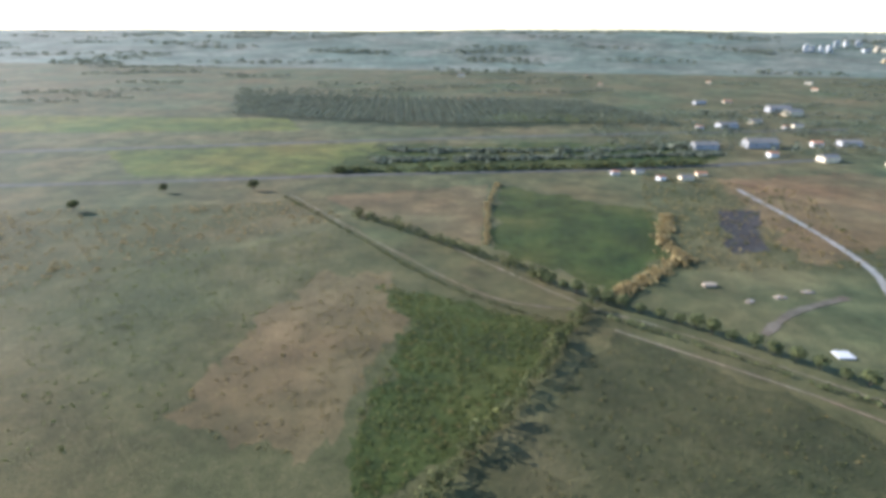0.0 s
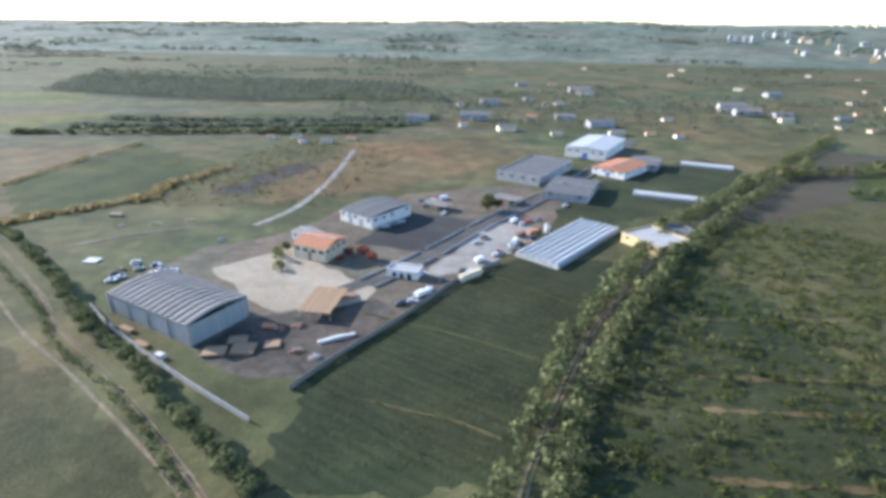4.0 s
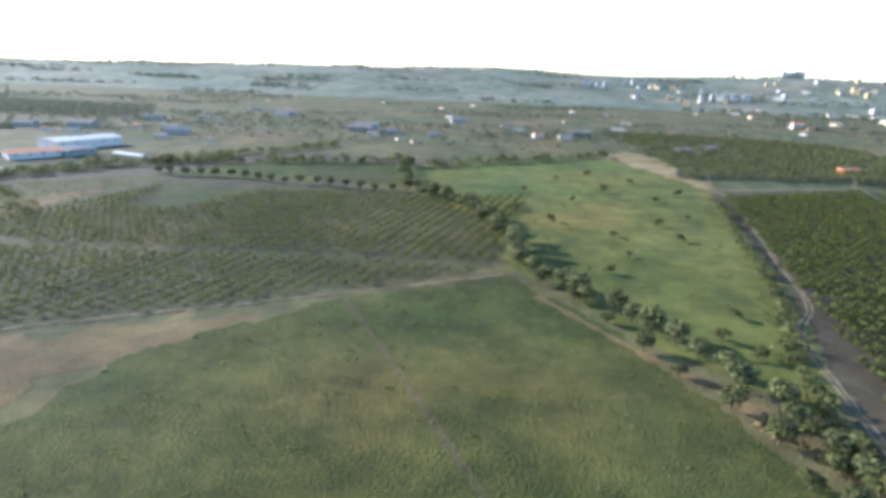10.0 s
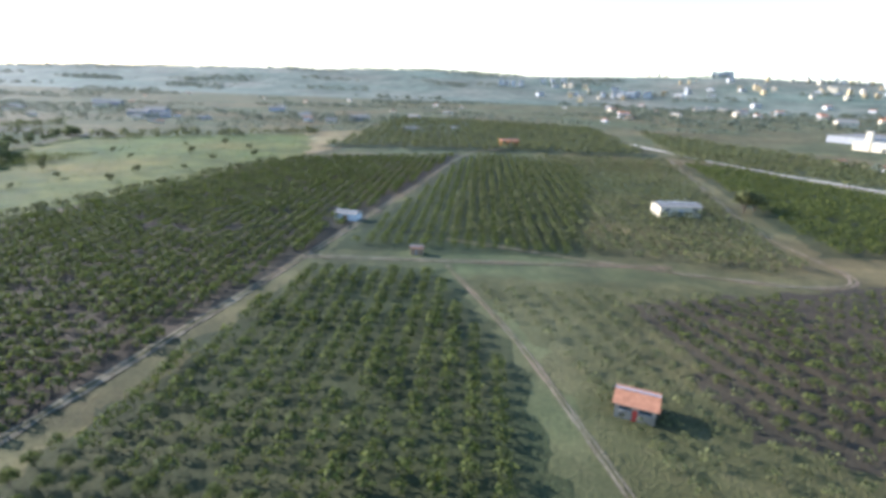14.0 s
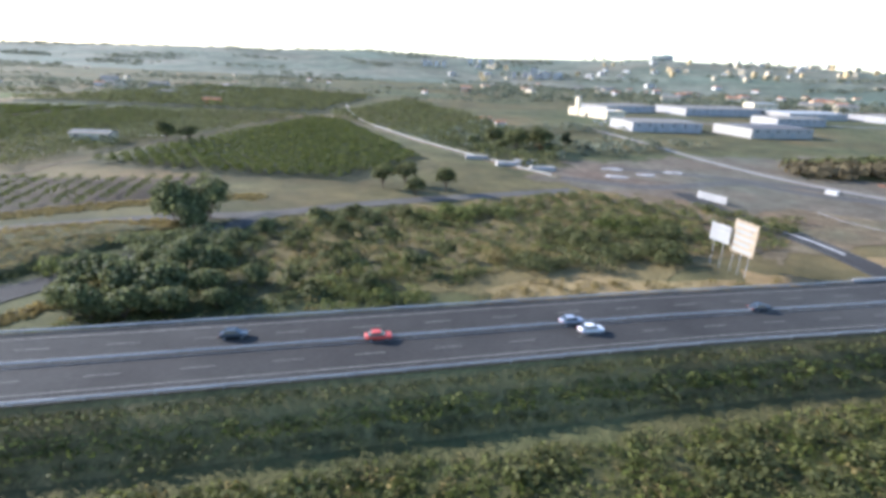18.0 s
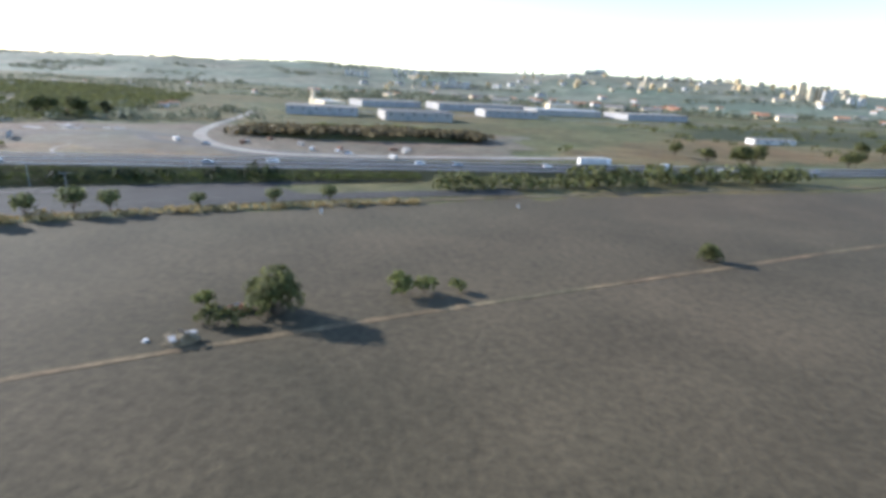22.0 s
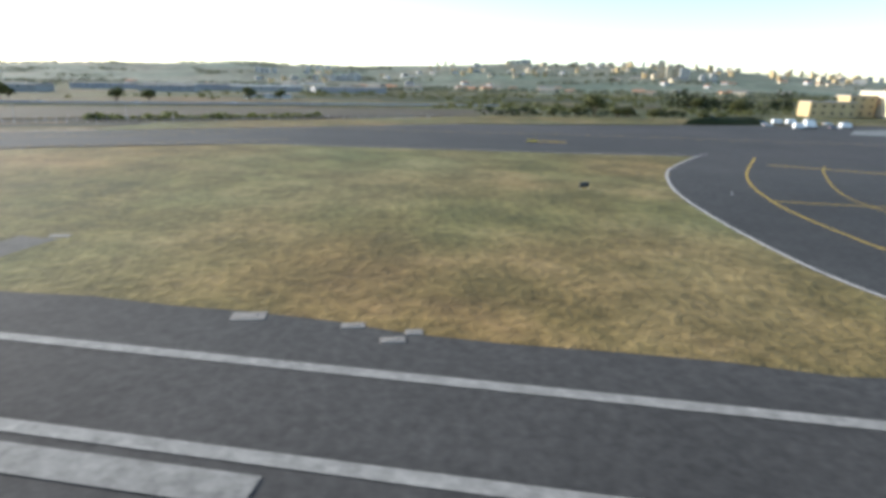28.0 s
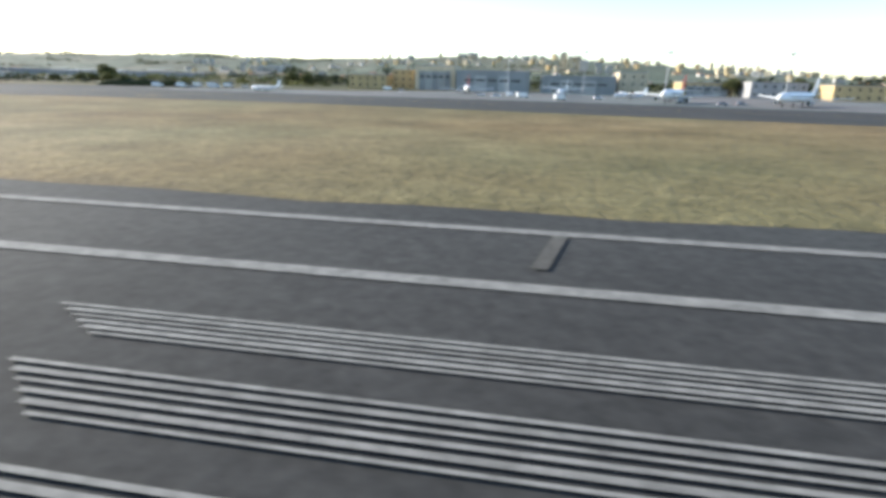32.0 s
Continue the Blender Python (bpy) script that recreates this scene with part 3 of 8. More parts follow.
field("field", [(-60, 660), (150, 690), (160, 760), (-20, 740)], 0.06, M["meadow"], "pale yellow green field")
field("field", [(-700, 480), (-250, 560), (-300, 640), (-700, 600)], 0.03, M["meadow"], "pale meadow strip")
field("field", [(70, 245), (190, 270), (215, 400), (100, 430), (95, 335)], 0.02, M["weeds"], "rough waste ground behind the works", ragged=4)
field("field", [(150, 260), (215, 300), (330, 420), (280, 460), (160, 420)], 0.04, M["tan"], "dry tan grass behind the works", ragged=5)
field("field", [(134, 349), (161, 348), (139, 281), (115, 274)], 0.03, M["ballast"], "dark stony plot of spoil", ragged=2)
# works yard
field("yard", [(160, 205), (150, 170), (198, 134), (222, 122), (243, 124), (262, 160), (300, 222), (345, 300), (300, 330), (240, 300), (205, 268), (195, 232)], 0.05, M["gravel"], "grey gravel works yard with tyre marks", "yard", 1.0)
field("yard", [(177, 187), (199, 212), (251, 179), (243, 166), (219, 157), (186, 178)], 0.09, M["yard"], "pale sandy storage yard in the sun", "yard", 0.8)
field("yard", [(204, 134), (214, 153), (228, 160), (250, 172), (263, 165), (244, 126), (222, 121)], 0.05, M["brownyard"], "dark oily brown storage yard", "yard", 1.0)
field("yard", [(266, 196), (284, 258), (300, 262), (318, 250), (300, 222), (284, 200)], 0.05, M["lot"], "pale gravel lorry park", "yard", 1.0)
field("yard", [(226, 222), (244, 268), (280, 262), (262, 218)], 0.05, M["asphalt"], "dark asphalt forecourt of the shed", "yard", 0.6)
field("field", [(246, 126), (265, 161), (300, 215), (352, 225), (335, 180), (315, 128), (302, 92), (250, 82)], 0.03, M["crop"], "dark green crop field in rows")
field("field", [(318, 90), (335, 150), (368, 225), (420, 290), (520, 240), (480, 60), (330, 40)], 0.03, M["dark"], "overgrown dark green orchard floor")
field("field", [(400, 292), (480, 372), (560, 460), (760, 430), (520, 240)], 0.03, M["plough"], "brown ploughed field", ragged=2)
field("field", [(300, 215), (352, 270), (420, 295), (470, 372), (440, 420), (340, 330)], 0.03, M["dark"], "dark kitchen garden by the greenhouses", ragged=2)
# second stretch
field("orchard_floor", [(522, 322), (775, 345), (752, 205), (695, 165), (610, 122), (560, 97), (530, 82), (510, 98), (494, 116), (496, 138), (508, 218)], 0.045, M["orchard_floor"], "weedy orchard floor between tree rows", "field")
field("field", [(380, 250), (500, 330), (522, 322), (508, 218), (494, 116), (510, 98), (530, 82), (500, 66), (440, 60), (420, 120)], 0.04, M["weeds"], "rough grey green field with scrub")
field("field", [(436, 148), (447, 172), (483, 214), (507, 290), (512, 212), (490, 165), (478, 140), (458, 128)], 0.06, M["tan"], "worn tawny strip along the orchard edge", ragged=4)
field("field", [(551, 254), (566, 306), (593, 309), (577, 258)], 0.06, M["green"], "unplanted corner of the orchard", ragged=1)
field("field", [(515, 192), (555, 187), (598, 193), (700, 205), (702, 209), (598, 197), (555, 192), (516, 196)], 0.07, M["orchard_floor"], "grassy lane across the orchard", ragged=0.8)
field("field", [(584, 108), (627, 124), (675, 149), (690, 140), (668, 118), (643, 107), (654, 81), (630, 40), (560, 40)], 0.05, M["tan"], "bare tan patch beside the track", ragged=3)
field("field", [(660, 120), (700, 165), (760, 198), (786, 172), (835, 85), (800, 30), (640, 30), (655, 85)], 0.04, M["green"], "green field beside the track")
field("meadow", [(667, 417), (845, 508), (900, 385), (866, 200), (840, 118), (786, 172), (764, 206), (741, 283), (692, 332)], 0.05, M["meadow"], "bright green meadow dotted with shrubs", "meadow", 3)
field("field", [(500, 330), (667, 345), (690, 335), (660, 420), (560, 430)], 0.04, M["green"], "green field behind the row of small trees")
field("field", [(840, 512), (876, 456), (900, 380), (930, 470), (880, 560)], 0.06, M["drygrass"], "bare sandy bank at the meadow edge", ragged=4)
field("orchard_floor", [(835, 85), (866, 198), (897, 372), (1020, 413), (995, 170), (983, 60), (850, 30)], 0.04, M["soil"], "brown orchard soil between tree rows", "field")
# the dense orchards stand on the darker ground material
field("orchard_floor", [(1002, 176), (1022, 408), (1115, 390), (1110, 300), (1090, 184)], 0.04, M["dark"], "darker green orchard floor", "field")
field("orchard_floor", [(1000, 160), (1043, 164), (1069, 112), (1080, 40), (990, 30)], 0.04, M["dark"], "darker green orchard floor", "field")
field("field", [(1050, 160), (1074, 115), (1095, 40), (1200, 50), (1215, 60), (1190, 78), (1140, 165)], 0.03, M["weeds"], "brown weedy field", ragged=2)
field("orchard_floor", [(1101, 149), (1170, 172), (1255, 200), (1262, 172), (1228, 139), (1202, 99), (1189, 76), (1110, 90)], 0.05, M["soil"], "brown orchard soil between tree rows", "field")
field("orchard_floor", [(1182, 206), (1193, 424), (1233, 408), (1325, 268), (1305, 207), (1257, 202)], 0.05, M["dark"], "darker green orchard floor", "field")
field("field", [(900, 420), (1180, 440), (1160, 700), (880, 760)], 0.03, M["dark"], "dark green groves", ragged=8)
# motorway surroundings
field("rough_ground", [(1284, 95), (1300, 150), (1400, 220), (1480, 200), (1400, 118)], 0.03, M["scrub"], "scrubby ground beside the motorway", "scrub", 3)
field("rough_ground", [(1362, 99), (1370, 116), (1384, 124), (1404, 124), (1440, 134), (1438, 128), (1397, 114)], 0.06, M["drygrass"], "dry golden grass on the motorway verge", "scrub", 4)
field("rough_ground", [(1404, 206), (1440, 226), (1546, 266), (1620, 262), (1560, 190), (1483, 168), (1440, 149), (1432, 178)], 0.05, M["verge"], "bare reddish brown earth by the slip road", "scrub", 3)
field("rough_ground", [(1466, 140), (1471, 149), (1488, 165), (1514, 167), (1560, 186), (1570, 178), (1506, 155)], 0.07, M["drygrass"], "dry golden grass by the slip road", "scrub", 2)
field("rough_ground", [(1300, 40), (1380, 68), (1440, 92), (1452, 74), (1435, 45), (1360, 10)], 0.03, M["weeds"], "scrubby green and brown verge", "scrub", 3)
field("rough_ground", [(1450, 55), (1462, 76), (1500, 99), (1525, 100), (1535, 92), (1500, 50)], 0.04, M["green"], "bright green verge by the slip road", "scrub", 2)
field("junction", [(1505, 92), (1526, 88), (1545, 94), (1575, 118), (1620, 150), (1600, 160), (1560, 138), (1524, 116)], 0.04, M["asphalt"], "dark asphalt of the road junction", "road", 0.3)
field("site_ground", [(1380, 225), (1400, 280), (1500, 330), (1680, 380), (1680, 270), (1600, 215), (1480, 205)], 0.03, M["gravel"], "bare earth of a building site", "building site", 5)
field("field", [(1505, 45), (1520, 62), (1546, 86), (1585, 112), (1660, 160), (1800, 235), (1910, 290), (2060, 370), (2150, 380), (2060, 280), (1905, 150), (1790, 64), (1730, 22), (1600, 0)], 0.03, M["plough"], "wide brown ploughed field", ragged=1.5)
field("field", [(1690, 290), (1810, 480), (1990, 500), (1930, 400), (1720, 270)], 0.03, M["tan"], "dry straw coloured field beyond the motorway", ragged=6)
field("field", [(1810, 490), (1990, 510), (2600, 700), (2500, 900), (1900, 700)], 0.03, M["dark"], "dark scrub plain", ragged=10)
field("field", [(1930, 400), (2100, 470), (2160, 400), (2000, 350)], 0.04, M["meadow"], "green field", ragged=4)
field("verge", [(1690, -60), (1815, -60), (1816, 34), (1834, 33), (1993, 148), (2103, 227), (2112, 245), (1870, 100)], 0.04, M["verge"], "dry grass strip inside the airport fence", "grass verge", 1)

# ---- roads ----
def track(pts, w, label, mat="dirt"):
    if w > 1.3 and mat == "dirt":
        ribbon("grass_strip", pts, min(1.1, w * 0.3), 0, M["weeds"], "grassy strip between the wheel ruts", "grass", 3, wob=w * 0.07)
    return ribbon("track", pts, w, 0.10, M[mat], label, "track", 3, wob=w * 0.07)

track([(-160, 340), (-101, 287), (-60, 251), (-27, 223), (0, 207), (36, 204)], 1.5, "pale dirt farm track between fields")
track([(42, 190), (96, 161), (119, 146), (147, 129), (182, 111), (240, 76), (290, 30)], 1.2, "faint pale path along the field margin")
track([(-60, 285), (-43, 272), (7, 229), (35, 207), (61, 195), (90, 178), (125, 156), (155, 134), (178, 121), (215, 98), (262, 64)], 1.5, "pale dirt farm track between hedges")
for p in ([(250, 163), (263, 159.3), (293.7, 151.4), (320.5, 140.7)], [(280, 205), (293.5, 199), (314, 188), (332, 176)], [(262, 118), (278, 115), (290, 113.4), (304, 108.5)]):
    track(p, 0.9, "narrow grassy path across the crops", "weeds")
track([(165, 398), (177, 320), (179, 267), (170, 235)], 4.0, "dusty dirt lane behind the works", "lot")
track([(150, 232), (120, 215), (100, 195)], 3.5, "dusty spur of the works yard", "gravel")
track([(303, 60), (312, 105), (330, 162), (352, 205), (382, 258), (440, 330), (510, 415), (580, 490)], 2.0, "earth track between two olive hedges")
track([(500, 65), (574, 102), (617, 127), (653, 146), (695, 167), (758, 200)], 2.0, "rutted dirt track between fields")
track([(700, 170), (706, 163), (720, 144), (736.2, 120.1), (758.5, 85.9), (775, 60)], 2.2, "faint trodden strip across the green field", "orchard_floor")
ribbon("grass_strip", [(770.3, 182.0), (787.7, 161.5), (804.0, 142.6), (818.2, 128.0), (826.9, 112.8)], 2.6, 0, M["tan"], "strip of dry grass at the foot of the hedge", "grass", 3, wob=0.7)
track([(815, 10), (840, 86), (845, 114), (853, 167), (868, 194), (879, 243), (904, 353), (908, 400), (940, 500)], 2.4, "dirt track along the orchard edge")
track([(978, 20), (984, 76), (995, 167), (1008, 290), (1023, 411), (1054, 465), (1096, 576), (1069, 752), (1024, 937)], 2.8, "pale dirt road through the orchards")
track([(995, 167), (1043, 172), (1120, 182)], 3.2, "dirt side road")
track([(1044, 168), (1069, 117), (1090, 60)], 1.6, "narrow dirt path")
track([(1040, 196), (1169, 174), (1171, 251), (1194, 445)], 2.6, "pale dirt track between groves")
track([(1194, 445), (1292, 342), (1344, 284), (1392, 240)], 6, "pale dirt road along a wall")
track([(1560, 0), (1600, 30), (1628, 52), (1648, 66), (1670, 81), (1726, 118), (1774, 150), (1850, 196), (2000, 290)], 1.25, "pale farm track across the ploughed field", "verge")
track([(1625, 141), (1695, 183), (1843, 268), (2000, 350), (2140, 430)], 3.0, "pale track along the edge of the field")
track([(900, 385), (1013, 413)], 3, "dirt cross track")

def road(pts, w, label, mat="asphalt", z=0.12, edge=True):
    r = ribbon("road", pts, w, z, M[mat], label, "road", 4)
    if edge:
        for s in (-1, 1):
            ribbon("edge_line", pts, 0.16, z + 0.02, M["line_w"], "white painted road edge line", "road marking", 4, offset=s * (w / 2 - 0.35))
    return r

road([(-700, 250), (-297, 348), (-115, 397), (82, 440), (153, 461), (300, 505)], 6, "straight country road", "oldroad", edge=False)
road([(-800, 330), (-397, 447), (-122, 531), (197, 612), (400, 670)], 7, "country road beyond the belt", "oldroad", edge=False)
road([(232, 170), (262, 212), (288, 262), (331, 334), (372, 410), (400, 480)], 7, "asphalt lane through the works", "oldroad", edge=False)
road([(1060, 8), (1110, 26), (1145, 42), (1170, 55), (1193, 71), (1201, 81), (1214, 99), (1232, 120), (1270, 145), (1294, 155), (1329, 180), (1395, 217)], 7, "grey country road winding round a mound", "oldroad", edge=False)
road([(1140, 14), (1170, 31), (1195, 42), (1219, 53), (1236, 64), (1259, 77), (1272, 92)], 5.5, "narrow asphalt slip road", edge=False)
road([(1256, 40), (1262, 60), (1268, 76), (1279, 105), (1288, 130), (1297, 157)], 7.5, "asphalt road joining from the motorway side")
road([(1410, 10), (1436, 45), (1450, 72), (1458, 98), (1462, 112), (1468, 135), (1462, 168), (1450, 190), (1440, 225)], 9.5, "asphalt road running under the motorway bridge")
road([(1450, 68), (1469, 90), (1490, 103), (1526, 118), (1580, 150), (1640, 190)], 6.5, "curved slip road with white kerb line")
road([(1470, 30), (1497, 52), (1512, 66), (1530, 84), (1546, 96), (1575, 118), (1620, 150), (1680, 182)], 8.5, "asphalt road beside the ploughed field")
road([(1392, 240), (1430, 232), (1475, 252), (1500, 236), (1540, 228), (1600, 232), (1680, 262)], 8, "new grey road of the building site", "oldroad")
road([(1415, 272), (1470, 262), (1520, 242), (1560, 215), (1604, 227), (1700, 275)], 7, "new curved road of the building site", "oldroad")
road([(1430, 440), (1457, 378), (1480, 312), (1503, 266), (1535, 234), (1571, 223), (1617, 238), (1665, 261), (1720, 290)], 6.5, "pale new loop road of the building site", "lot", edge=False)
for pts in ([(1470, 30), (1497, 52), (1512, 66), (1530, 84), (1546, 96), (1575, 118), (1620, 150), (1680, 182)], [(1410, 10), (1436, 45), (1450, 72), (1458, 98), (1462, 112), (1468, 135)], [(1450, 68), (1469, 90), (1490, 103), (1526, 118), (1580, 150)]):
    dashes("lane_dashes", pts, 0.16, 0, M["line_w"], "broken white centre line of a side road", 2.5, 3.5)
MW = [(1180, 14, 5), (1235, 38, 5), (1287, 54, 5), (1340, 73.5, 5), (1400, 96, 5), (1460, 117, 5), (1530, 149, 4.6), (1590, 179, 3.4), (1690, 230, 1.5), (1800, 284, 0.6), (1950, 360, 0.4), (2200, 480, 0.3), (2600, 660, 0.3)]
ribbon("motorway", MW, 20.0, 0.05, M["asphalt"], "dual carriageway motorway of dark asphalt", "motorway", 5)
for o in (-7.7, -0.8, 0.8, 7.7):
    ribbon("edge_line", MW, 0.22, 0.08, M["line_w"], "white painted carriageway line", "road marking", 5, offset=o)
for o in (-4.3, 4.3):
    dashes("lane_dashes", MW, 0.18, 0.08, M["line_w"], "broken white lane line", 4.5, 7.5, o)

# embankment of the motorway, with the gap of the underpass
def bank(lo, hi):
    q = smooth_line(MW, 5)
    q = q[(q[:, 0] > lo) & (q[:, 0] < hi)]
    n = sides(q)
    wide = q[:, 2:3] * 1.7
    rows = [np.c_[q[:, :2] + n * (10.2 + wide), 0 * q[:, 2] - 0.1], np.c_[q[:, :2] + n * 10.2, q[:, 2]], np.c_[q[:, :2] - n * 10.2, q[:, 2]], np.c_[q[:, :2] - n * (10.2 + wide), 0 * q[:, 2] - 0.1]]
    k = len(q)
    me = bpy.data.meshes.new("embankment")
    fs = [(r * k + i, (r + 1) * k + i, (r + 1) * k + i + 1, r * k + i + 1) for r in range(3) for i in range(k - 1)]
    fs += [(0, k, 2 * k, 3 * k), (4 * k - 1, 3 * k - 1, 2 * k - 1, k - 1)]
    me.from_pydata(np.concatenate(rows).tolist(), [], fs)
    me.materials.append(M["scrub"])
    return tagged(new("embankment", me), "grassy earth embankment of the motorway", "embankment", kind="structure")

bank(1170, 1452)
bank(1476, 2700)

# ---- airport surfaces ----
field("runway_asphalt", [(2056, 30.6), (2059, -60), (2900, -60), (2900, 30.6)], 0.10, M["runway"], "dark grooved runway asphalt", "runway", 0)
field("runway_shoulder", [(2052, 44), (2058, 30.4), (2900, 30.4), (2900, 44), (2250, 44), (2200, 44)], 0.09, M["runway"], "worn asphalt runway shoulder", "runway", 0)
# taxiway running slantwise before the threshold and round to the runway
field("taxiway", [(1832, 39), (1990, 152), (2100, 232), (2125, 215), (2030, 135), (1990, 88), (1956, 61), (1940, 48), (1946, 44), (1946, 37), (2060, 36), (2060, -60), (1800, -60), (1812, 37)], 0.08, M["runway"], "dark asphalt taxiway and run-up pad", "taxiway", 0)
field("taxiway", [(1975, 142), (2100, 232), (2290, 300), (2600, 300), (2900, 230), (2900, 101), (2503, 133), (2438, 142), (2364, 152), (2290, 150), (2245, 143), (2170, 142), (2056, 138), (2010, 114), (1990, 90), (1960, 95)], 0.07, M["runway"], "dark asphalt parallel taxiway", "taxiway", 0)
field("taxiway", [(2146, 31), (2148, 58), (2144, 75), (2146, 105), (2160, 150), (2250, 150), (2222, 127), (2208, 100), (2207, 88), (2213, 68), (2224, 51), (2262, 36.4), (2262, 30.2)], 0.085, M["runway"], "dark asphalt link taxiway", "taxiway", 0)
field("grass_island", [(1936, 41), (1938, 47), (1956, 61), (1990, 88), (2015, 113), (2056, 137), (2139, 142), (2167.6, 145), (2156.2, 121), (2152.1, 103), (2151.2, 88), (2152.5, 70), (2154.9, 56), (2158.5, 46.5), (2161.4, 39.4), (2160.8, 36), (2147, 35), (2128, 35.8), (2109, 36.7), (2090, 36.8), (2062, 35.2), (2030, 33.2), (1990, 32.4), (1940, 32.6)], 0.11, M["airgrass"], "yellow green airfield grass island", "grass", 0.25)
field("grass_island", [(2253.5, 31.5), (2247.2, 33.9), (2246, 35.5), (2237, 39.8), (2227.2, 45.2), (2220.7, 50.6), (2214.3, 58.5), (2208.9, 73), (2207.3, 86.5), (2211.3, 102.8), (2222.3, 122.7), (2248, 139), (2290, 149), (2364, 151), (2438, 141), (2503, 132), (2900, 100), (2900, 35.5), (2450, 34.5), (2345, 34.5), (2330, 31.5), (2262, 31.5)], 0.11, M["tangrass"], "dry golden airfield grass between runway and taxiway", "grass", 0.3)
field("grass_strip", [(2100, 236), (2290, 305), (2230, 330), (2090, 290), (1990, 190), (1990, 155)], 0.06, M["airgrass"], "dry grass behind the taxiway", "grass", 1)
field("apron", [(2247, 236), (2262, 262), (2330, 300), (2420, 420), (3000, 480), (3000, 150), (2560, 205), (2441, 222), (2330, 226)], 0.12, M["apron"], "pale concrete aircraft apron", "apron", 0)
ribbon("perimeter_road", [(1745, 12), (1775, 36), (1792, 49), (1821, 70), (1862, 100), (1920, 147), (2010, 215), (2090, 270)], 0.7, 0.13, M["oldroad"], "pale concrete kerb of the perimeter road", "kerb", 4)
ribbon("perimeter_road", [(1770, 18), (1800, 45), (1813, 55), (1850, 84), (1893, 115), (1960, 168), (2080, 255)], 8.5, 0.14, M["asphalt"], "dark perimeter road inside the fence", "road", 4)
dashes("lane_dashes", [(1770, 18), (1800, 45), (1813, 55), (1850, 84), (1893, 115), (1960, 168), (2080, 255)], 0.25, 0.16, M["line_w"], "broken white line of the perimeter road", 1.6, 1.6, -1.2)

def stripe(pts, w, mat, label, z=0.17, step=4.0):
    return ribbon("painted_line", pts, w, z, M[mat], label, "marking", step)

stripe([(2077, 30), (2160, 30)], 0.9, "line_w", "worn white runway edge stripe")
stripe([(2245.5, 30), (2900, 30)], 0.9, "line_w", "worn white shoulder stripe")
stripe([(2085, 22), (2900, 22)], 0.9, "line_w", "worn white runway side stripe")
stripe([(1815, 40.1), (1832.3, 40.7)], 0.2, "line_w", "white taxiway edge line")
stripe([(1832.3, 40.7), (1872, 70.7), (1900, 90.7), (1987, 151.7), (2100, 230.7)], 0.2, "line_w", "white taxiway edge line")
stripe([(1815, 39.4), (1832, 39.8)], 0.2, "line_w", "white taxiway edge line")
stripe([(1832, 40), (1872, 70), (1900, 90), (1987, 151), (2100, 230)], 0.22, "concrete", "white taxiway edge line")
stripe([(1820, 20), (1860, 47), (1892, 70), (1976, 130), (2060, 190)], 0.26, "line_y", "yellow taxiway edge line")
stripe([(1900, 20), (1899, 36), (1900, 45), (1902, 55), (1907, 63), (1923, 78), (1965, 109), (2040, 165)], 0.26, "line_y", "yellow curved lead line", step=2)
stripe([(1927, 20), (1924, 41), (1927, 49), (1934, 58), (1951, 71), (1969, 84), (2003, 110), (2060, 152)], 0.3, "line_y", "broad yellow curved lead line", step=2)
dashes("hold_line", [(1947, 107), (1968, 84)], 1.1, 0.17, M["line_y"], "yellow dashed holding line", 1.0, 0.5)
stripe([(1947, 107), (1968, 84)], 0.25, "line_y", "yellow holding line")
stripe([(2172, 150), (2168, 145), (2156.5, 121), (2152.4, 103), (2151.5, 88), (2152.8, 70), (2155.2, 56), (2158.8, 46.5), (2161.8, 39.3), (2161.4, 36), (2159.6, 33), (2158, 30.8)], 0.4, "concrete", "pale kerb of the grass island", step=1.5)
stripe([(2236.5, 39.8), (2227, 45), (2220.4, 50.4), (2214, 58.3), (2208.6, 73), (2207, 86.5), (2211, 103), (2222, 123), (2247.8, 139.2), (2292, 147)], 0.4, "concrete", "pale kerb of the grass island", step=1.5)
stripe([(1941, 33), (1936.5, 41), (1938, 47), (1943, 52), (1956, 61), (1990, 88), (2015, 113), (2056, 137), (2139, 143), (2166, 147)], 0.35, "concrete", "pale kerb of the grass island", step=2)
stripe([(2182, 147), (2169, 114.5), (2164.2, 90), (2165, 70), (2168.7, 55.5), (2173, 44.5), (2174.2, 39), (2172.6, 31.5), (2170, 27), (2166.5, 24.4), (2161, 22.95), (2150, 22.75)], 0.34, "line_y", "yellow curved taxi line", step=1.2)
stripe([(2192, 135), (2186, 122), (2178.4, 100), (2177.4, 87), (2179.6, 65), (2183.7, 54), (2189.2, 43.4), (2196.2, 34), (2202.3, 27.7), (2208, 22.9), (2216, 17.6)], 0.24, "line_y", "yellow taxi line", step=1.5)
stripe([(2206.5, 124.5), (2195.3, 98.8), (2194.2, 86.5), (2197, 69.5), (2201.6, 58.3), (2207, 48.5), (2214.2, 40.3), (2223.1, 33.9)], 0.3, "line_y", "yellow taxi line", step=1.5)
for o in (-0.17, 0.17):
    ribbon("painted_line", [(2223.1, 33.9), (2232.5, 28.7), (2239, 26), (2244.3, 24.3), (2249, 23.5), (2254, 23.15), (2258, 22.9)], 0.16, 0.17, M["line_y"], "double yellow taxi line", "marking", 1.5, offset=o)
stripe([(2245.9, 30.2), (2247.4, 32.8)], 0.7, "line_w", "white end bar of the shoulder stripe")
stripe([(2180, 133.5), (2206.5, 123.5)], 0.9, "line_y", "broad yellow holding line")
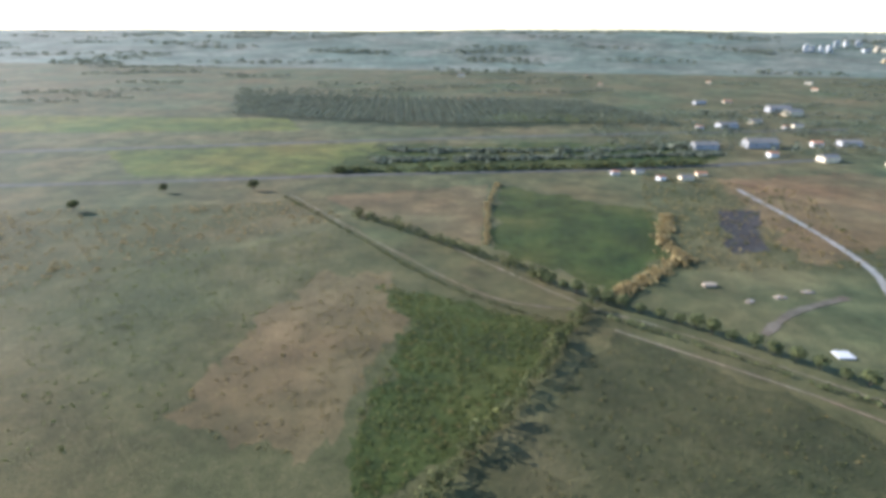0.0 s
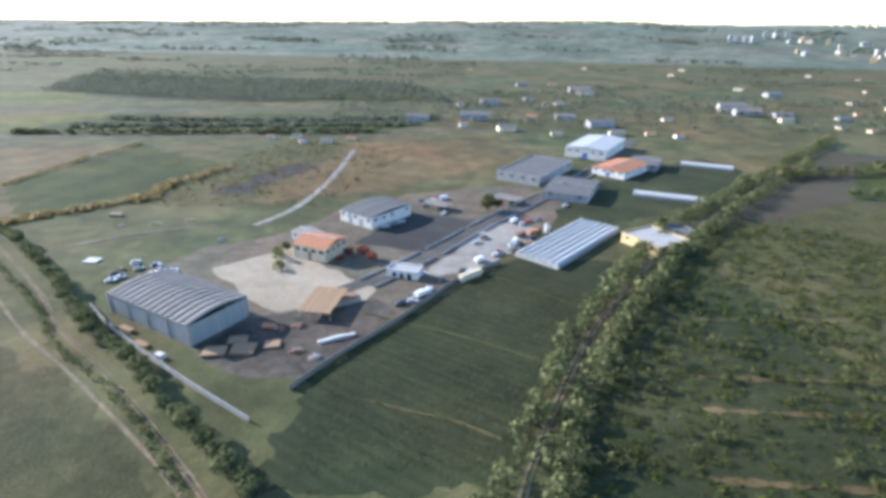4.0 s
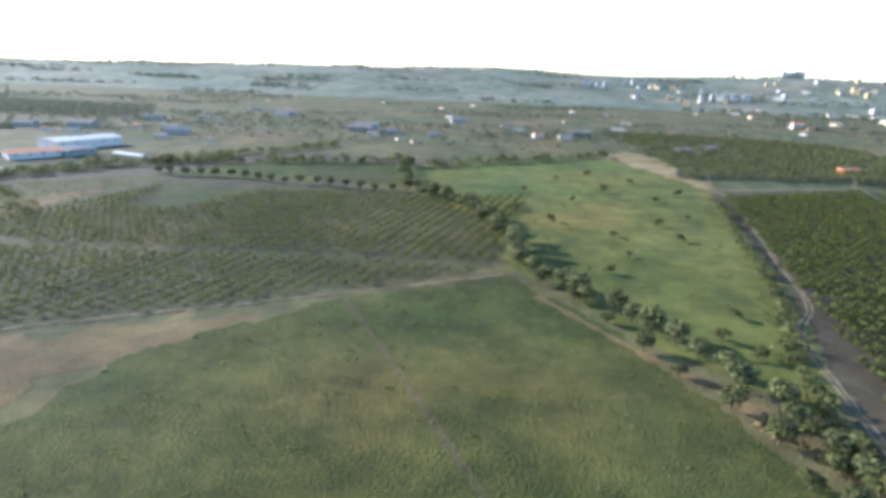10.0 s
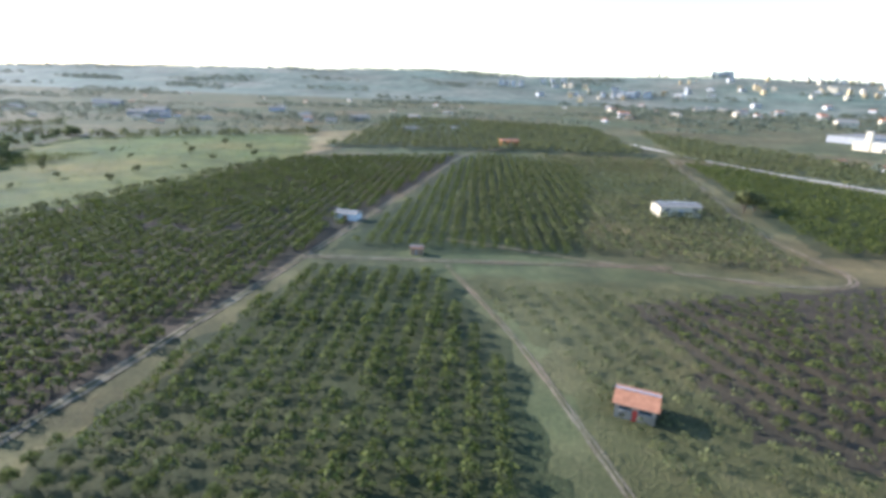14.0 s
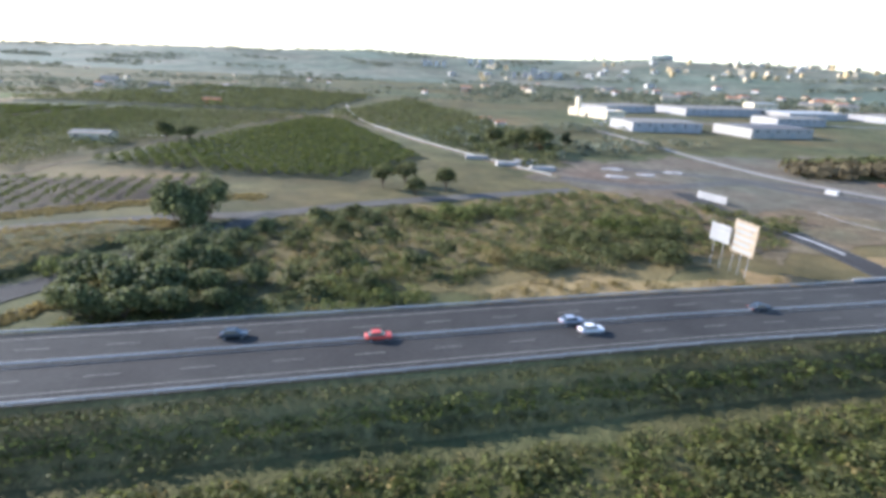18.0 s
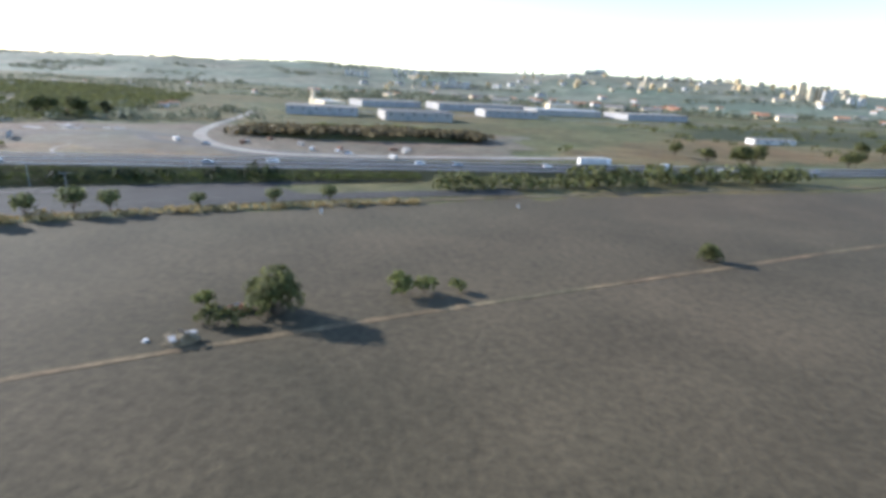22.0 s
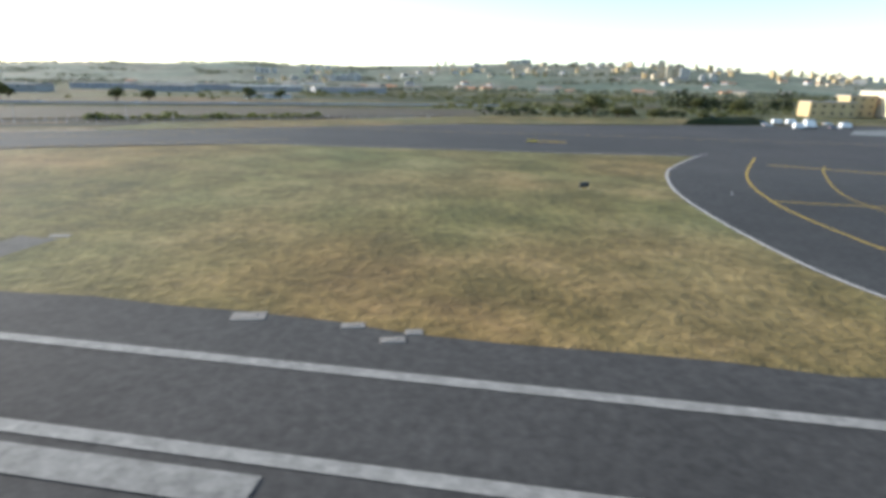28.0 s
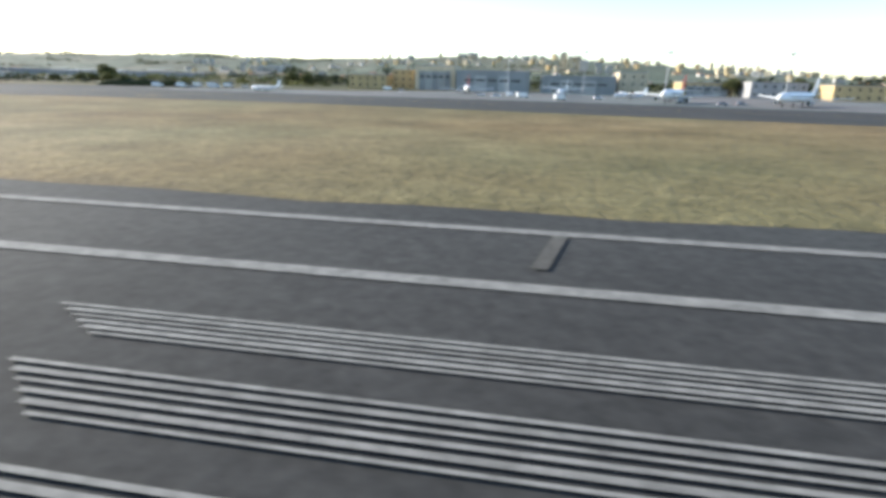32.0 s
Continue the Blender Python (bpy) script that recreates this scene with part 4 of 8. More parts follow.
stripe([(2164.3, 90), (2194.2, 89)], 0.4, "line_y", "yellow holding line")
stripe([(2060, 192), (2200, 195), (2420, 182), (2900, 150)], 0.4, "line_y", "yellow taxiway centre line")
for k, x in ((0, 2128), (1, 2300)):
    for j in (0, 2.2):
        stripe([(x, 168 + j), (x + 10, 168 + j)], 1.0, "line_y", "short yellow bar painted on the taxiway")
# threshold bars, touchdown bars with wear streaks between the tyre grooves
for y in (20.0, 16.4, 12.8, 9.2):
    stripe([(2088, y), (2118, y)], 1.8, "line_w", "white threshold bar")
def streaked(x0, x1, y, n=6, gap=0.37):
    for i in range(n):
        w = 0.18 + 0.05 * math.sin(i * 2.1)
        stripe([(x0 + 0.5 * i, y - i * gap), (x1, y - i * gap)], w, "line_w", "rubber-streaked white touchdown bar")
for y, gap in ((17.05, 0.335), (13.6, 0.40), (10.0, 0.40)):
    streaked(2417.5 + 0.5 * (17 - y), 2478, y, 6, gap)
stripe([(2255, 12), (2270.5, 12)], 1.8, "line_w", "white touchdown bar")
for a, b in (((2095.5, 29), (2096, 20)), ((2160, 29), (2176, 26)), ((2359.3, 29.6), (2363.4, 24.3)), ((2434, 29.4), (2433, 24.2))):
    stripe([a, b], 0.7, "oldroad", "pale cable trench cut across the asphalt", 0.16)
field("concrete_pad", [(2076, 37), (2080, 37), (2081, 50), (2076, 50)], 0.16, M["oldroad"], "cracked concrete pad in the grass", "pad", 0.1)

# ---- hills and the town on them ----
def hill_height(x, y):
    """Rise of the land to a long crest behind the town, lower towards the sea."""
    crest = float(np.interp(x, (-2000, 0, 500, 1000, 1500, 2000, 2400, 2900, 3200, 3700, 5000), (70, 100, 98, 92, 94, 104, 96, 76, 54, 30, 12)))
    start = 1620 - 0.42 * max(0.0, min(1000.0, x - 1500))
    u = max(0.0, min(1.0, (y - start) / 1250))
    n = noise.noise((x / 500, y / 600, 1.3)) * 0.5 + 0.5
    m = noise.noise((x / 160, y / 200, 4.7)) * 0.5 + 0.5
    return crest * u * u * (3 - 2 * u) * (0.86 + 0.16 * n + 0.10 * m)

nx, ny = 110, 44
xs, ys = np.linspace(-5600, 9000, nx), 1150 + (np.linspace(0, 1, ny) ** 1.3) * 7000
me = bpy.data.meshes.new("hills")
me.from_pydata([(x, y, hill_height(x, y) + (-6 if j == 0 else -0.6 if hill_height(x, y) < 0.4 else 0.8)) for j, y in enumerate(ys) for x in xs], [],
               [(j * nx + i, j * nx + i + 1, (j + 1) * nx + i + 1, (j + 1) * nx + i) for j in range(ny - 1) for i in range(nx - 1)])
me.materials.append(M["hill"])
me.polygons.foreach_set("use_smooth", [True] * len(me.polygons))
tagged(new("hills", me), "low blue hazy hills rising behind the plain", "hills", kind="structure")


def block(name, w, d, h, floors, wall, label, category, bands=True):
    """A block of flats: body, floor slabs and balconies, windows in columns, roof hut."""
    t = thing(name, label, category)
    part("wall", boxes((-w / 2, w / 2, -d / 2, d / 2, -8, h)), M[wall], t)
    part("roof", boxes((-w / 2 - 0.4, w / 2 + 0.4, -d / 2 - 0.4, d / 2 + 0.4, h, h + 0.9), (-w * 0.15, w * 0.15, -d * 0.2, d * 0.2, h + 0.9, h + 3.4)), M["concrete"], t)
    f = h / floors
    cols = max(2, int(w / 6))
    bm, bal = bmesh.new(), bmesh.new()
    for i in range(floors):
        z = i * f
        for k in range(cols):
            x = -w / 2 + (k + 0.5) * w / cols
            add_box(bm, x - 1.5, x + 1.5, -d / 2 - 0.06, -d / 2 + 0.1, z + 0.9, z + f - 0.5)
            add_box(bal, x - 2.2, x + 2.2, -d / 2 - 1.2, -d / 2, z + f - 0.25, z + f - 0.05)
    tagged(part("glass", bm, M["glass"], t), kind="stuff")
    tagged(part("balcony", bal, M["white"], t), kind="stuff")
    return t

towers = [block("tower_block", 17, 15, 42, 13, "cream", "tall cream tower block of flats on the hill", "tower block"),
          block("tower_block", 26, 13, 34, 10, "white", "broad white apartment tower far away", "tower block"),
          block("tower_block", 14, 14, 48, 15, "greywall", "slim grey apartment tower far away", "tower block")]
flats = [block("apartment_house", 22, 12, 16, 5, "cream", "cream apartment house of the far town", "apartment house"),
         block("apartment_house", 30, 12, 13, 4, "white", "long white apartment house of the far town", "apartment house"),
         block("apartment_house", 16, 12, 19, 6, "ochre", "ochre apartment house of the far town", "apartment house")]


def cottage(w, d, h, wall, roof, label):
    t = thing("house", label, "house")
    part("wall", boxes((-w / 2, w / 2, -d / 2, d / 2, -3, h)), M[wall], t)
    bm = bmesh.new()
    o = 0.4
    v = [bm.verts.new(c) for c in ((-w / 2 - o, -d / 2 - o, h), (w / 2 + o, -d / 2 - o, h), (w / 2 + o, d / 2 + o, h), (-w / 2 - o, d / 2 + o, h), (-w / 2 - o, 0, h + d * 0.22), (w / 2 + o, 0, h + d * 0.22))]
    for f in ((0, 1, 5, 4), (2, 3, 4, 5), (0, 4, 3), (1, 2, 5), (3, 2, 1, 0)):
        bm.faces.new([v[i] for i in f])
    part("roof", bm, M[roof], t)
    for k in (-1, 1):
        part("window", boxes((k * w / 4 - 0.6, k * w / 4 + 0.6, -d / 2 - 0.05, -d / 2 + 0.1, h * 0.45, h * 0.8)), M["glass"], t)
    part("door", boxes((-0.55, 0.55, -d / 2 - 0.06, -d / 2 + 0.1, 0, 2.1)), M["wood"], t)
    return t

houses = [cottage(14, 10, 6, "white", "tile", "white two storey house with a tiled roof"),
          cottage(18, 11, 5, "cream", "tile", "cream farmhouse with a tiled roof"),
          cottage(22, 14, 6, "cream", "sheet", "pale shed with a weathered sheet roof"),
          cottage(34, 16, 7, "greywall", "sheet", "long grey store with a sheet roof")]


def place(proto, x, y, ang=0.0, s=1.0, z=None, group=""):
    ob = copy_thing(proto, Matrix.Translation((x, y, hill_height(x, y) if z is None else z)) @ Matrix.Rotation(ang, 4, "Z"))
    ob.scale = (s, s, s)
    return tagged(ob, group=group)

# groups of towers that stand out on the skyline
for x, y, k, n, gap, sc in ((985, 2197, 1, 4, 26, .65), (1340, 1960, 1, 5, 34, .65), (1400, 1985, 1, 4, 30, .65), (1998, 2975, 1, 4, 27, .95), (2494, 1778, 0, 3, 19, 1.1), (2552, 1770, 1, 1, 24, 1.0), (2590, 1715, 1, 2, 30, .6),
                            (3050, 2300, 0, 5, 40, .6), (3300, 2350, 1, 4, 45, .6), (3700, 2500, 2, 4, 40, .6), (2850, 2900, 0, 4, 45, .6), (4200, 2700, 0, 4, 60, .6), (2300, 2700, 1, 3, 60, .6), (1650, 2750, 0, 3, 40, .55), (1150, 2350, 1, 3, 40, .6)):
    for i in range(n):
        place(towers[k], x + i * gap + rng.uniform(-3, 3), y + rng.uniform(-14, 14), rng.uniform(-0.3, 0.3), sc * rng.uniform(0.88, 1.12), group="tower blocks of the far town")
for i in range(190):
    u = rng.random()
    x = 1150 + 3700 * u + rng.normal(0, 60)
    y = 1640 + 560 * rng.random() + 90 * rng.normal() + 420 * (0.5 - abs(u - 0.35)) - 300 * max(0.0, u - 0.35)
    if y < 1500:
        continue
    place(flats[int(rng.integers(3))], x, y, rng.uniform(-0.8, 0.8), rng.uniform(0.6, 1.0), group="apartment houses of the far town")
for i in range(120):
    x, y = rng.uniform(1250, 3900), rng.uniform(1000, 1750)
    if rng.random() < 0.85:
        place(houses[int(rng.integers(3))], x, y, rng.uniform(-0.8, 0.8), rng.uniform(0.9, 1.5), z=0.0 if y < 1500 else None, group="scattered houses of the plain")
for i in range(20):
    x, y = rng.uniform(-300, 1300), rng.uniform(760, 1500)
    place(houses[int(rng.integers(4))], x, y, rng.uniform(-0.8, 0.8), rng.uniform(0.45, 0.8), z=0.0, group="scattered houses of the plain")
# industrial strip beyond the works
for x, y, k, a, s in ((245, 545, 3, .12, 1.15), (186, 531, 3, .15, .9), (282, 495, 2, .2, .95), (342, 563, 3, .2, .8), (381, 788, 2, .2, 1.3), (375, 530, 3, .25, 1.0), (386, 493, 2, .2, .8), (306, 556, 0, .1, .9), (555, 628, 3, .1, 1.1), (582, 587, 2, .2, .8), (452, 572, 2, .3, .6),
                      (239, 506, 0, .2, .8), (330, 483, 2, .3, .6), (418, 499, 1, .2, .6), (442, 491, 0, .4, .7), (551, 673, 3, .1, 1.2), (591, 619, 3, .2, .8), (623, 561, 2, .5, .6), (654, 611, 3, .1, .6), (756, 702, 2, .3, 1.0), (782, 644, 0, .2, 1.1), (816, 636, 2, .2, .9),
                      (644, 547, 1, .6, .7), (536, 652, 2, .2, .8), (375, 824, 3, .2, 1.2), (301, 702, 2, .2, .8), (252, 658, 3, .2, .9), (340, 672, 2, .1, .7), (216, 643, 0, .3, .7), (322, 661, 0, .1, .6), (260, 666, 1, .2, .7), (600, 640, 0, .4, .7), (690, 655, 1, .2, .6), (840, 690, 3, .2, 1.0),
                      (80, 425, 0, .2, .6), (100, 432, 2, .2, .5), (114, 415, 0, .5, .6), (134, 418, 2, .3, .6), (150, 432, 1, .2, .6), (940, 560, 3, .2, .72), (985, 590, 2, .2, .72), (1058, 478, 1, .25, .65), (1355, 425, 0, .4, .72), (1340, 455, 1, .4, .72)):
    place(houses[k], x, y, a + rng.uniform(-0.15, 0.15), s * 0.78, z=0.0, group="sheds and houses along the far road")
for proto in towers + flats + houses:
    x, y = rng.uniform(2200, 2900), rng.uniform(2300, 2500)
    proto.location, proto.scale = (x, y, hill_height(x, y)), (0.55, 0.55, 0.55)

# ---- trees ----
K_OLIVE = tree_kind(M["olive"], 6.0, 3.6, 8, "round grey green olive tree", per=60, leaf=0.26, trunk=0.14)
K_BIG = tree_kind(M["bush"], 11.0, 6.0, 10, "large dark green spreading tree", per=80, leaf=0.22, trunk=0.16)
K_SHRUB = tree_kind(M["bush"], 3.4, 2.6, 5, "low rounded dark shrub", name="shrub", trunk=0.12)
K_CITRUS = tree_kind(M["citrus"], 3.2, 2.0, 5, "small round citrus tree in the orchard", name="citrus_tree", trunk=0.15, per=120, leaf=0.17)
K_PINE = tree_kind(M["pine"], 12.0, 4.2, 7, "dark pine standing alone", name="pine_tree", trunk=0.14, per=70)
K_ROUND = tree_kind(M["olive"], 7.5, 5.2, 11, "dense round grey green tree", per=110, leaf=0.2, trunk=0.12)
K_LIME = tree_kind(M["lime"], 3.4, 3.0, 5, "pale yellow green bush", name="shrub", trunk=0.1)

# hedges of the first stretch
hedge("hedge", [(-99, 303), (-16, 253), (18, 228)], M["bush"], "bushy olive hedge along the farm track", 4.5, 4.5, 2.2, per=60, leaf=0.2)
hedge("hedge", [(-160, 332), (-100, 280), (-30, 218), (25, 190)], M["bush"], "low scrubby hedge along the farm track", 1.6, 1.3, 1.5, per=24)
hedge("hedge", [(40, 199), (70, 184), (100, 166), (130, 148), (160, 126), (190, 111), (225, 88), (270, 52)], M["olive"], "row of low bushes along the farm track", 2.4, 2.0, 2.6, per=40, leaf=0.26, miss=0.04)
hedge("hedge", [(33, 206), (20, 178), (7, 146), (-15, 105), (-40, 60)], M["bush"], "dense dark hedge along the ditch", 4.5, 4.5, 2.0, per=60, leaf=0.2, miss=0.02)
for x, y in smooth_line([(14, 229), (36, 214), (62, 201), (92, 184), (127, 162), (157, 140), (180, 127), (214, 105), (250, 82)], 6.0):
    plant(K_OLIVE, x + rng.normal(0, 0.5), y + rng.normal(0, 0.5), rng.uniform(0.7, 1.1), group="olive trees along the farm track")
hedge("hedge", [(299, 70), (309, 110), (327, 165), (346, 205), (376, 262), (436, 336), (505, 420), (575, 495)], M["olive"], "olive hedge along the earth track", 6, 5.5, 2.6, per=64, leaf=0.2)
hedge("hedge", [(310, 50), (320, 108), (337, 158), (360, 205), (390, 255), (446, 328), (515, 410)], M["olive"], "olive hedge along the earth track", 6, 5.2, 2.8, per=64, leaf=0.2)
hedge("hedge", [(-14, 385), (-18, 330), (-14, 268)], M["straw"], "dry overgrown field boundary", 3, 2, 2.0)
hedge("hedge", [(-150, 400), (0, 430), (160, 466)], M["bush"], "scrub along the country road", 6, 4, 3.2, per=40)
hedge("hedge", [(-130, 440), (20, 470), (190, 510)], M["hazetree"], "scrub belt between the roads", 11, 2.2, 4.0, per=40)
hedge("hedge", [(-120, 480), (60, 505), (200, 550)], M["hazetree"], "scrub belt between the roads", 11, 2.2, 4.0, per=40)
hedge("hedge", [(92, 262), (84, 285), (96, 330)], M["straw"], "pale weeds round the meadow", 6, 1.6, 2.2)
hedge("hedge", [(46, 218), (70, 245), (88, 262)], M["straw"], "pale weeds round the meadow", 7, 1.8, 2.0)
for x, y in ((-380, 230), (-340, 260), (-300, 240), (-330, 210), (-280, 285), (-420, 300), (-250, 330), (-190, 345)):
    plant(K_BIG, x, y, rng.uniform(0.6, 0.9), label="hazy dark tree in the fields")
plant(K_BIG, 284.5, 279, 0.72, 0, "large dark tree beside the works lane")


def scatter(name, poly, n, mat, label, category, r=0.9, h=0.8, per=14, leaf=0.4, spread=0.35):
    p = np.array(poly, float)
    x, y = rng.uniform(p[:, 0].min(), p[:, 0].max(), n * 4), rng.uniform(p[:, 1].min(), p[:, 1].max(), n * 4)
    k = inside(poly, x, y)
    return grove(name, np.c_[x, y][k][:n], mat, label, category, r, h, per, leaf, 0.0, spread)

PASTURE = [(-60, 215), (25, 190), (0, 135), (-35, 90), (-45, 130), (-38, 185)]
GROVE = [(318, 90), (335, 150), (368, 225), (420, 290), (520, 240), (480, 60)]
ROUGH = [(380, 250), (500, 330), (520, 318), (506, 218), (494, 116), (526, 80), (500, 66), (440, 60), (420, 120)]
scatter("weeds", PASTURE, 1500, M["lime"], "low green weeds thick in the pasture", "weeds", 0.75, 0.35, 12)
scatter("weeds", PASTURE, 350, M["gold"], "low tawny weeds in the pasture", "weeds", 0.6, 0.35, 12)
scatter("weeds", [(-93, 226), (-56, 225), (-40, 185), (-47, 132), (-55, 105), (-103, 119), (-99, 160)], 500, M["gold"], "dry tawny weeds on the bare patch", "weeds", 0.6, 0.3, 12)
scatter("weeds", [(-230, 190), (-98, 285), (-93, 226), (-99, 160), (-103, 119), (-160, 60)], 900, M["lime"], "low dull weeds in the field", "weeds", 0.7, 0.3, 10)
scatter("weeds", [(-430, 250), (-140, 330), (-105, 300), (-230, 170)], 700, M["straw"], "pale dry tufts in the weedy field", "weeds", 1.1, 0.6, 12)
scatter("weeds", [(40, 188), (10, 135), (0, 60), (150, 60), (118, 138)], 700, M["bush"], "low dark weeds in the damp field", "weeds", 0.7, 0.3, 10)
scatter("weeds", [(40, 188), (10, 135), (0, 60), (150, 60), (118, 138)], 250, M["gold"], "brown weeds in the damp field", "weeds", 0.6, 0.3, 10)
scatter("weeds", GROVE, 2300, M["citrus"], "overgrown dark green scrub", "scrub", 1.2, 0.9, 30, 0.24)
scatter("weeds", GROVE, 500, M["lime"], "yellowish green undergrowth in the grove", "scrub", 0.9, 0.6, 16, 0.3)
scatter("weeds", GROVE, 230, M["bush"], "larger bushes in the overgrown grove", "scrub", 2.1, 2.3, 90, 0.16)
scatter("weeds", ROUGH, 900, M["gold"], "tawny tufts in the rough field", "weeds", 0.7, 0.35, 14, 0.3)
scatter("weeds", ROUGH, 900, M["lime"], "dull green scrub in the rough field", "weeds", 0.8, 0.35, 16, 0.3)
scatter("weeds", [(660, 120), (700, 165), (760, 198), (786, 172), (835, 85), (800, 30), (640, 30)], 500, M["lime"], "leafy green clumps in the field", "weeds", 0.7, 0.25, 10)
scatter("weeds", [(70, 245), (190, 270), (215, 400), (100, 430)], 700, M["straw"], "dry tufts on the waste ground", "weeds", 0.9, 0.5, 12)
scatter("weeds", [(70, 245), (190, 270), (215, 400), (100, 430)], 300, M["bush"], "green scrub on the waste ground", "weeds", 1.0, 0.7, 16)
scatter("weeds", [(667, 417), (845, 508), (900, 385), (866, 200), (840, 118), (786, 172), (764, 206), (741, 283), (692, 332)], 900, M["lime"], "pale green tussocks of the meadow", "weeds", 0.8, 0.3, 10)

# orchards in rows
def orchard(poly, ang, gap, along, mat, label, r, h, per=30, single=0):
    """Trees in rows; those nearest the flight stand as trees of their own."""
    p = rows_in(poly, ang, gap, along, 0.16, 0.03)
    near = np.argsort(p[:, 1])[:single]
    for x, y in p[near]:
        plant(K_CITRUS, x, y, r / 2 * rng.uniform(0.85, 1.2), label=label.replace("rows of citrus trees", "round citrus tree in a row"), group="citrus trees of the orchard")
    return grove("orchard", np.delete(p, near, 0), mat, label, "orchard", r, h, int(per * 2.2), 0.2, spread=0.13)

orchard([(532, 314), (551, 252), (577, 257), (594, 309), (724, 322), (768, 338), (752, 214), (702, 211), (598, 200), (555, 195), (517, 199), (511, 220)], -0.245, 5.8, 4.2, M["orchard_leaf"], "rows of small green orchard trees", 1.65, 2.2, 30)
orchard([(515, 192), (555, 187), (598, 193), (700, 205), (745, 203), (695, 172), (640, 142), (560, 102), (535, 91), (523, 101), (499, 116), (500, 137)], -0.245, 5.8, 4.2, M["orchard_leaf"], "rows of small green orchard trees", 1.55, 2.0, 30)
orchard([(842, 60), (870, 196), (901, 362), (1014, 402), (991, 172), (979, 40), (855, 35)], 0.07, 5.4, 4.6, M["citrus"], "rows of citrus trees on brown soil", 2.05, 2.7, 50, 110)
orchard([(1006, 180), (1026, 398), (1108, 384), (1106, 300), (1086, 188)], 0.07, 5.2, 4.2, M["citrus"], "dense rows of citrus trees", 1.75, 2.6)
orchard([(1002, 156), (1040, 160), (1064, 112), (1074, 45), (990, 35)], 0.07, 5.2, 4.4, M["citrus"], "dense rows of citrus trees", 1.8, 2.6, 44, 90)
orchard([(1052, 150), (1078, 112), (1098, 60), (1190, 62), (1186, 78), (1140, 158)], 0.4, 6.5, 5.2, M["bush"], "dull orchard rows in dry ground", 1.7, 2.0, 22)
orchard([(1104, 147), (1170, 168), (1252, 196), (1258, 172), (1224, 139), (1198, 99), (1186, 80), (1110, 94)], 0.4, 6.2, 4.8, M["citrus"], "rows of citrus trees on brown soil", 1.6, 2.2)
orchard([(1186, 210), (1198, 418), (1231, 402), (1320, 268), (1301, 211), (1257, 206)], 0.75, 5.4, 4.4, M["citrus"], "dense rows of citrus trees", 2.3, 3.1)
orchard([(1040, 200), (1165, 180), (1168, 250), (1186, 430), (1030, 412)], 0.1, 6.0, 5.0, M["bush"], "hazy dark groves", 2.4, 3.2, 22)
orchard([(900, 425), (1180, 450), (1160, 700), (880, 760)], 0.2, 9.0, 8.0, M["bush"], "distant dark groves", 4.2, 5.0, 20)
orchard([(1200, 440), (1290, 350), (1380, 250), (1400, 300), (1330, 470), (1220, 640)], 0.5, 9.0, 8.0, M["bush"], "distant dark groves", 4.2, 5.0, 20)
orchard([(-380, 650), (-100, 610), (200, 690), (100, 900), (-500, 900)], 0.2, 13.0, 12.0, M["hazetree"], "distant dark wooded fields", 5.5, 6.0, 18)
orchard([(250, 135), (266, 165), (294, 206), (334, 192), (316, 135), (303, 100), (255, 90)], 1.15, 2.6, 2.2, M["bush"], "rows of low dark green crops", 0.7, 0.7, 12)
# hedge trees and shrubs of the meadow
q = smooth_line([(667, 417), (692, 332), (729, 302), (759, 244), (764, 212), (776, 196), (790, 178), (806, 160), (818, 140), (828, 118), (834, 96)], 7.5)
for x, y in q:
    plant(K_OLIVE, x + rng.normal(0, 1.5), y + rng.normal(0, 1.5), rng.uniform(0.9, 1.6), group="trees along the meadow edge")
for x, y in ((752, 262), (826, 160), (833, 150), (760, 300), (812, 232), (800, 210), (842, 260), (838, 285), (858, 300), (796, 330), (820, 360), (765, 350), (845, 395), (815, 410), (790, 395), (850, 340), (870, 360), (836, 177), (810, 260), (780, 280)):
    plant(K_SHRUB, x, y, rng.uniform(0.6, 1.5), group="shrubs of the meadow")
for x, y in ((820, 100), (826, 92), (822, 112), (828, 104), (833, 98), (838, 92), (830, 116), (836, 108), (842, 102), (840, 84), (834, 79), (828, 82), (845, 94), (815, 124), (808, 136), (800, 150), (792, 164), (783, 180), (772, 194), (764, 214), (760, 232), (752, 252), (742, 274)):
    plant(K_BIG, x + rng.normal(0, 1), y + rng.normal(0, 1), rng.uniform(0.42, 0.62), 0, "rounded dark bush along the meadow edge", "trees along the meadow edge")
for x in np.linspace(505, 700, 19):
    plant(K_OLIVE, x, 338 - 0.06 * abs(x - 540) + rng.normal(0, 2), rng.uniform(0.8, 1.15), group="row of small trees behind the orchard")
hedge("hedge", [(836, 108), (844, 155), (858, 196), (869, 245), (892, 352)], M["bush"], "tangled bank of scrub beside the track", 5, 3.0, 2.6, per=44, leaf=0.25)
hedge("hedge", [(820, 118), (832, 105), (840, 90)], M["straw"], "dry reeds at the field corner", 3, 1.5, 1.5)
hedge("hedge", [(690, 420), (780, 470), (850, 515)], M["bush"], "dark trees behind the meadow", 8, 6, 4.0, per=50, leaf=0.22)
hedge("hedge", [(480, 372), (560, 400), (660, 428)], M["bush"], "dark trees behind the fields", 8, 6, 4.0, per=50, leaf=0.22)

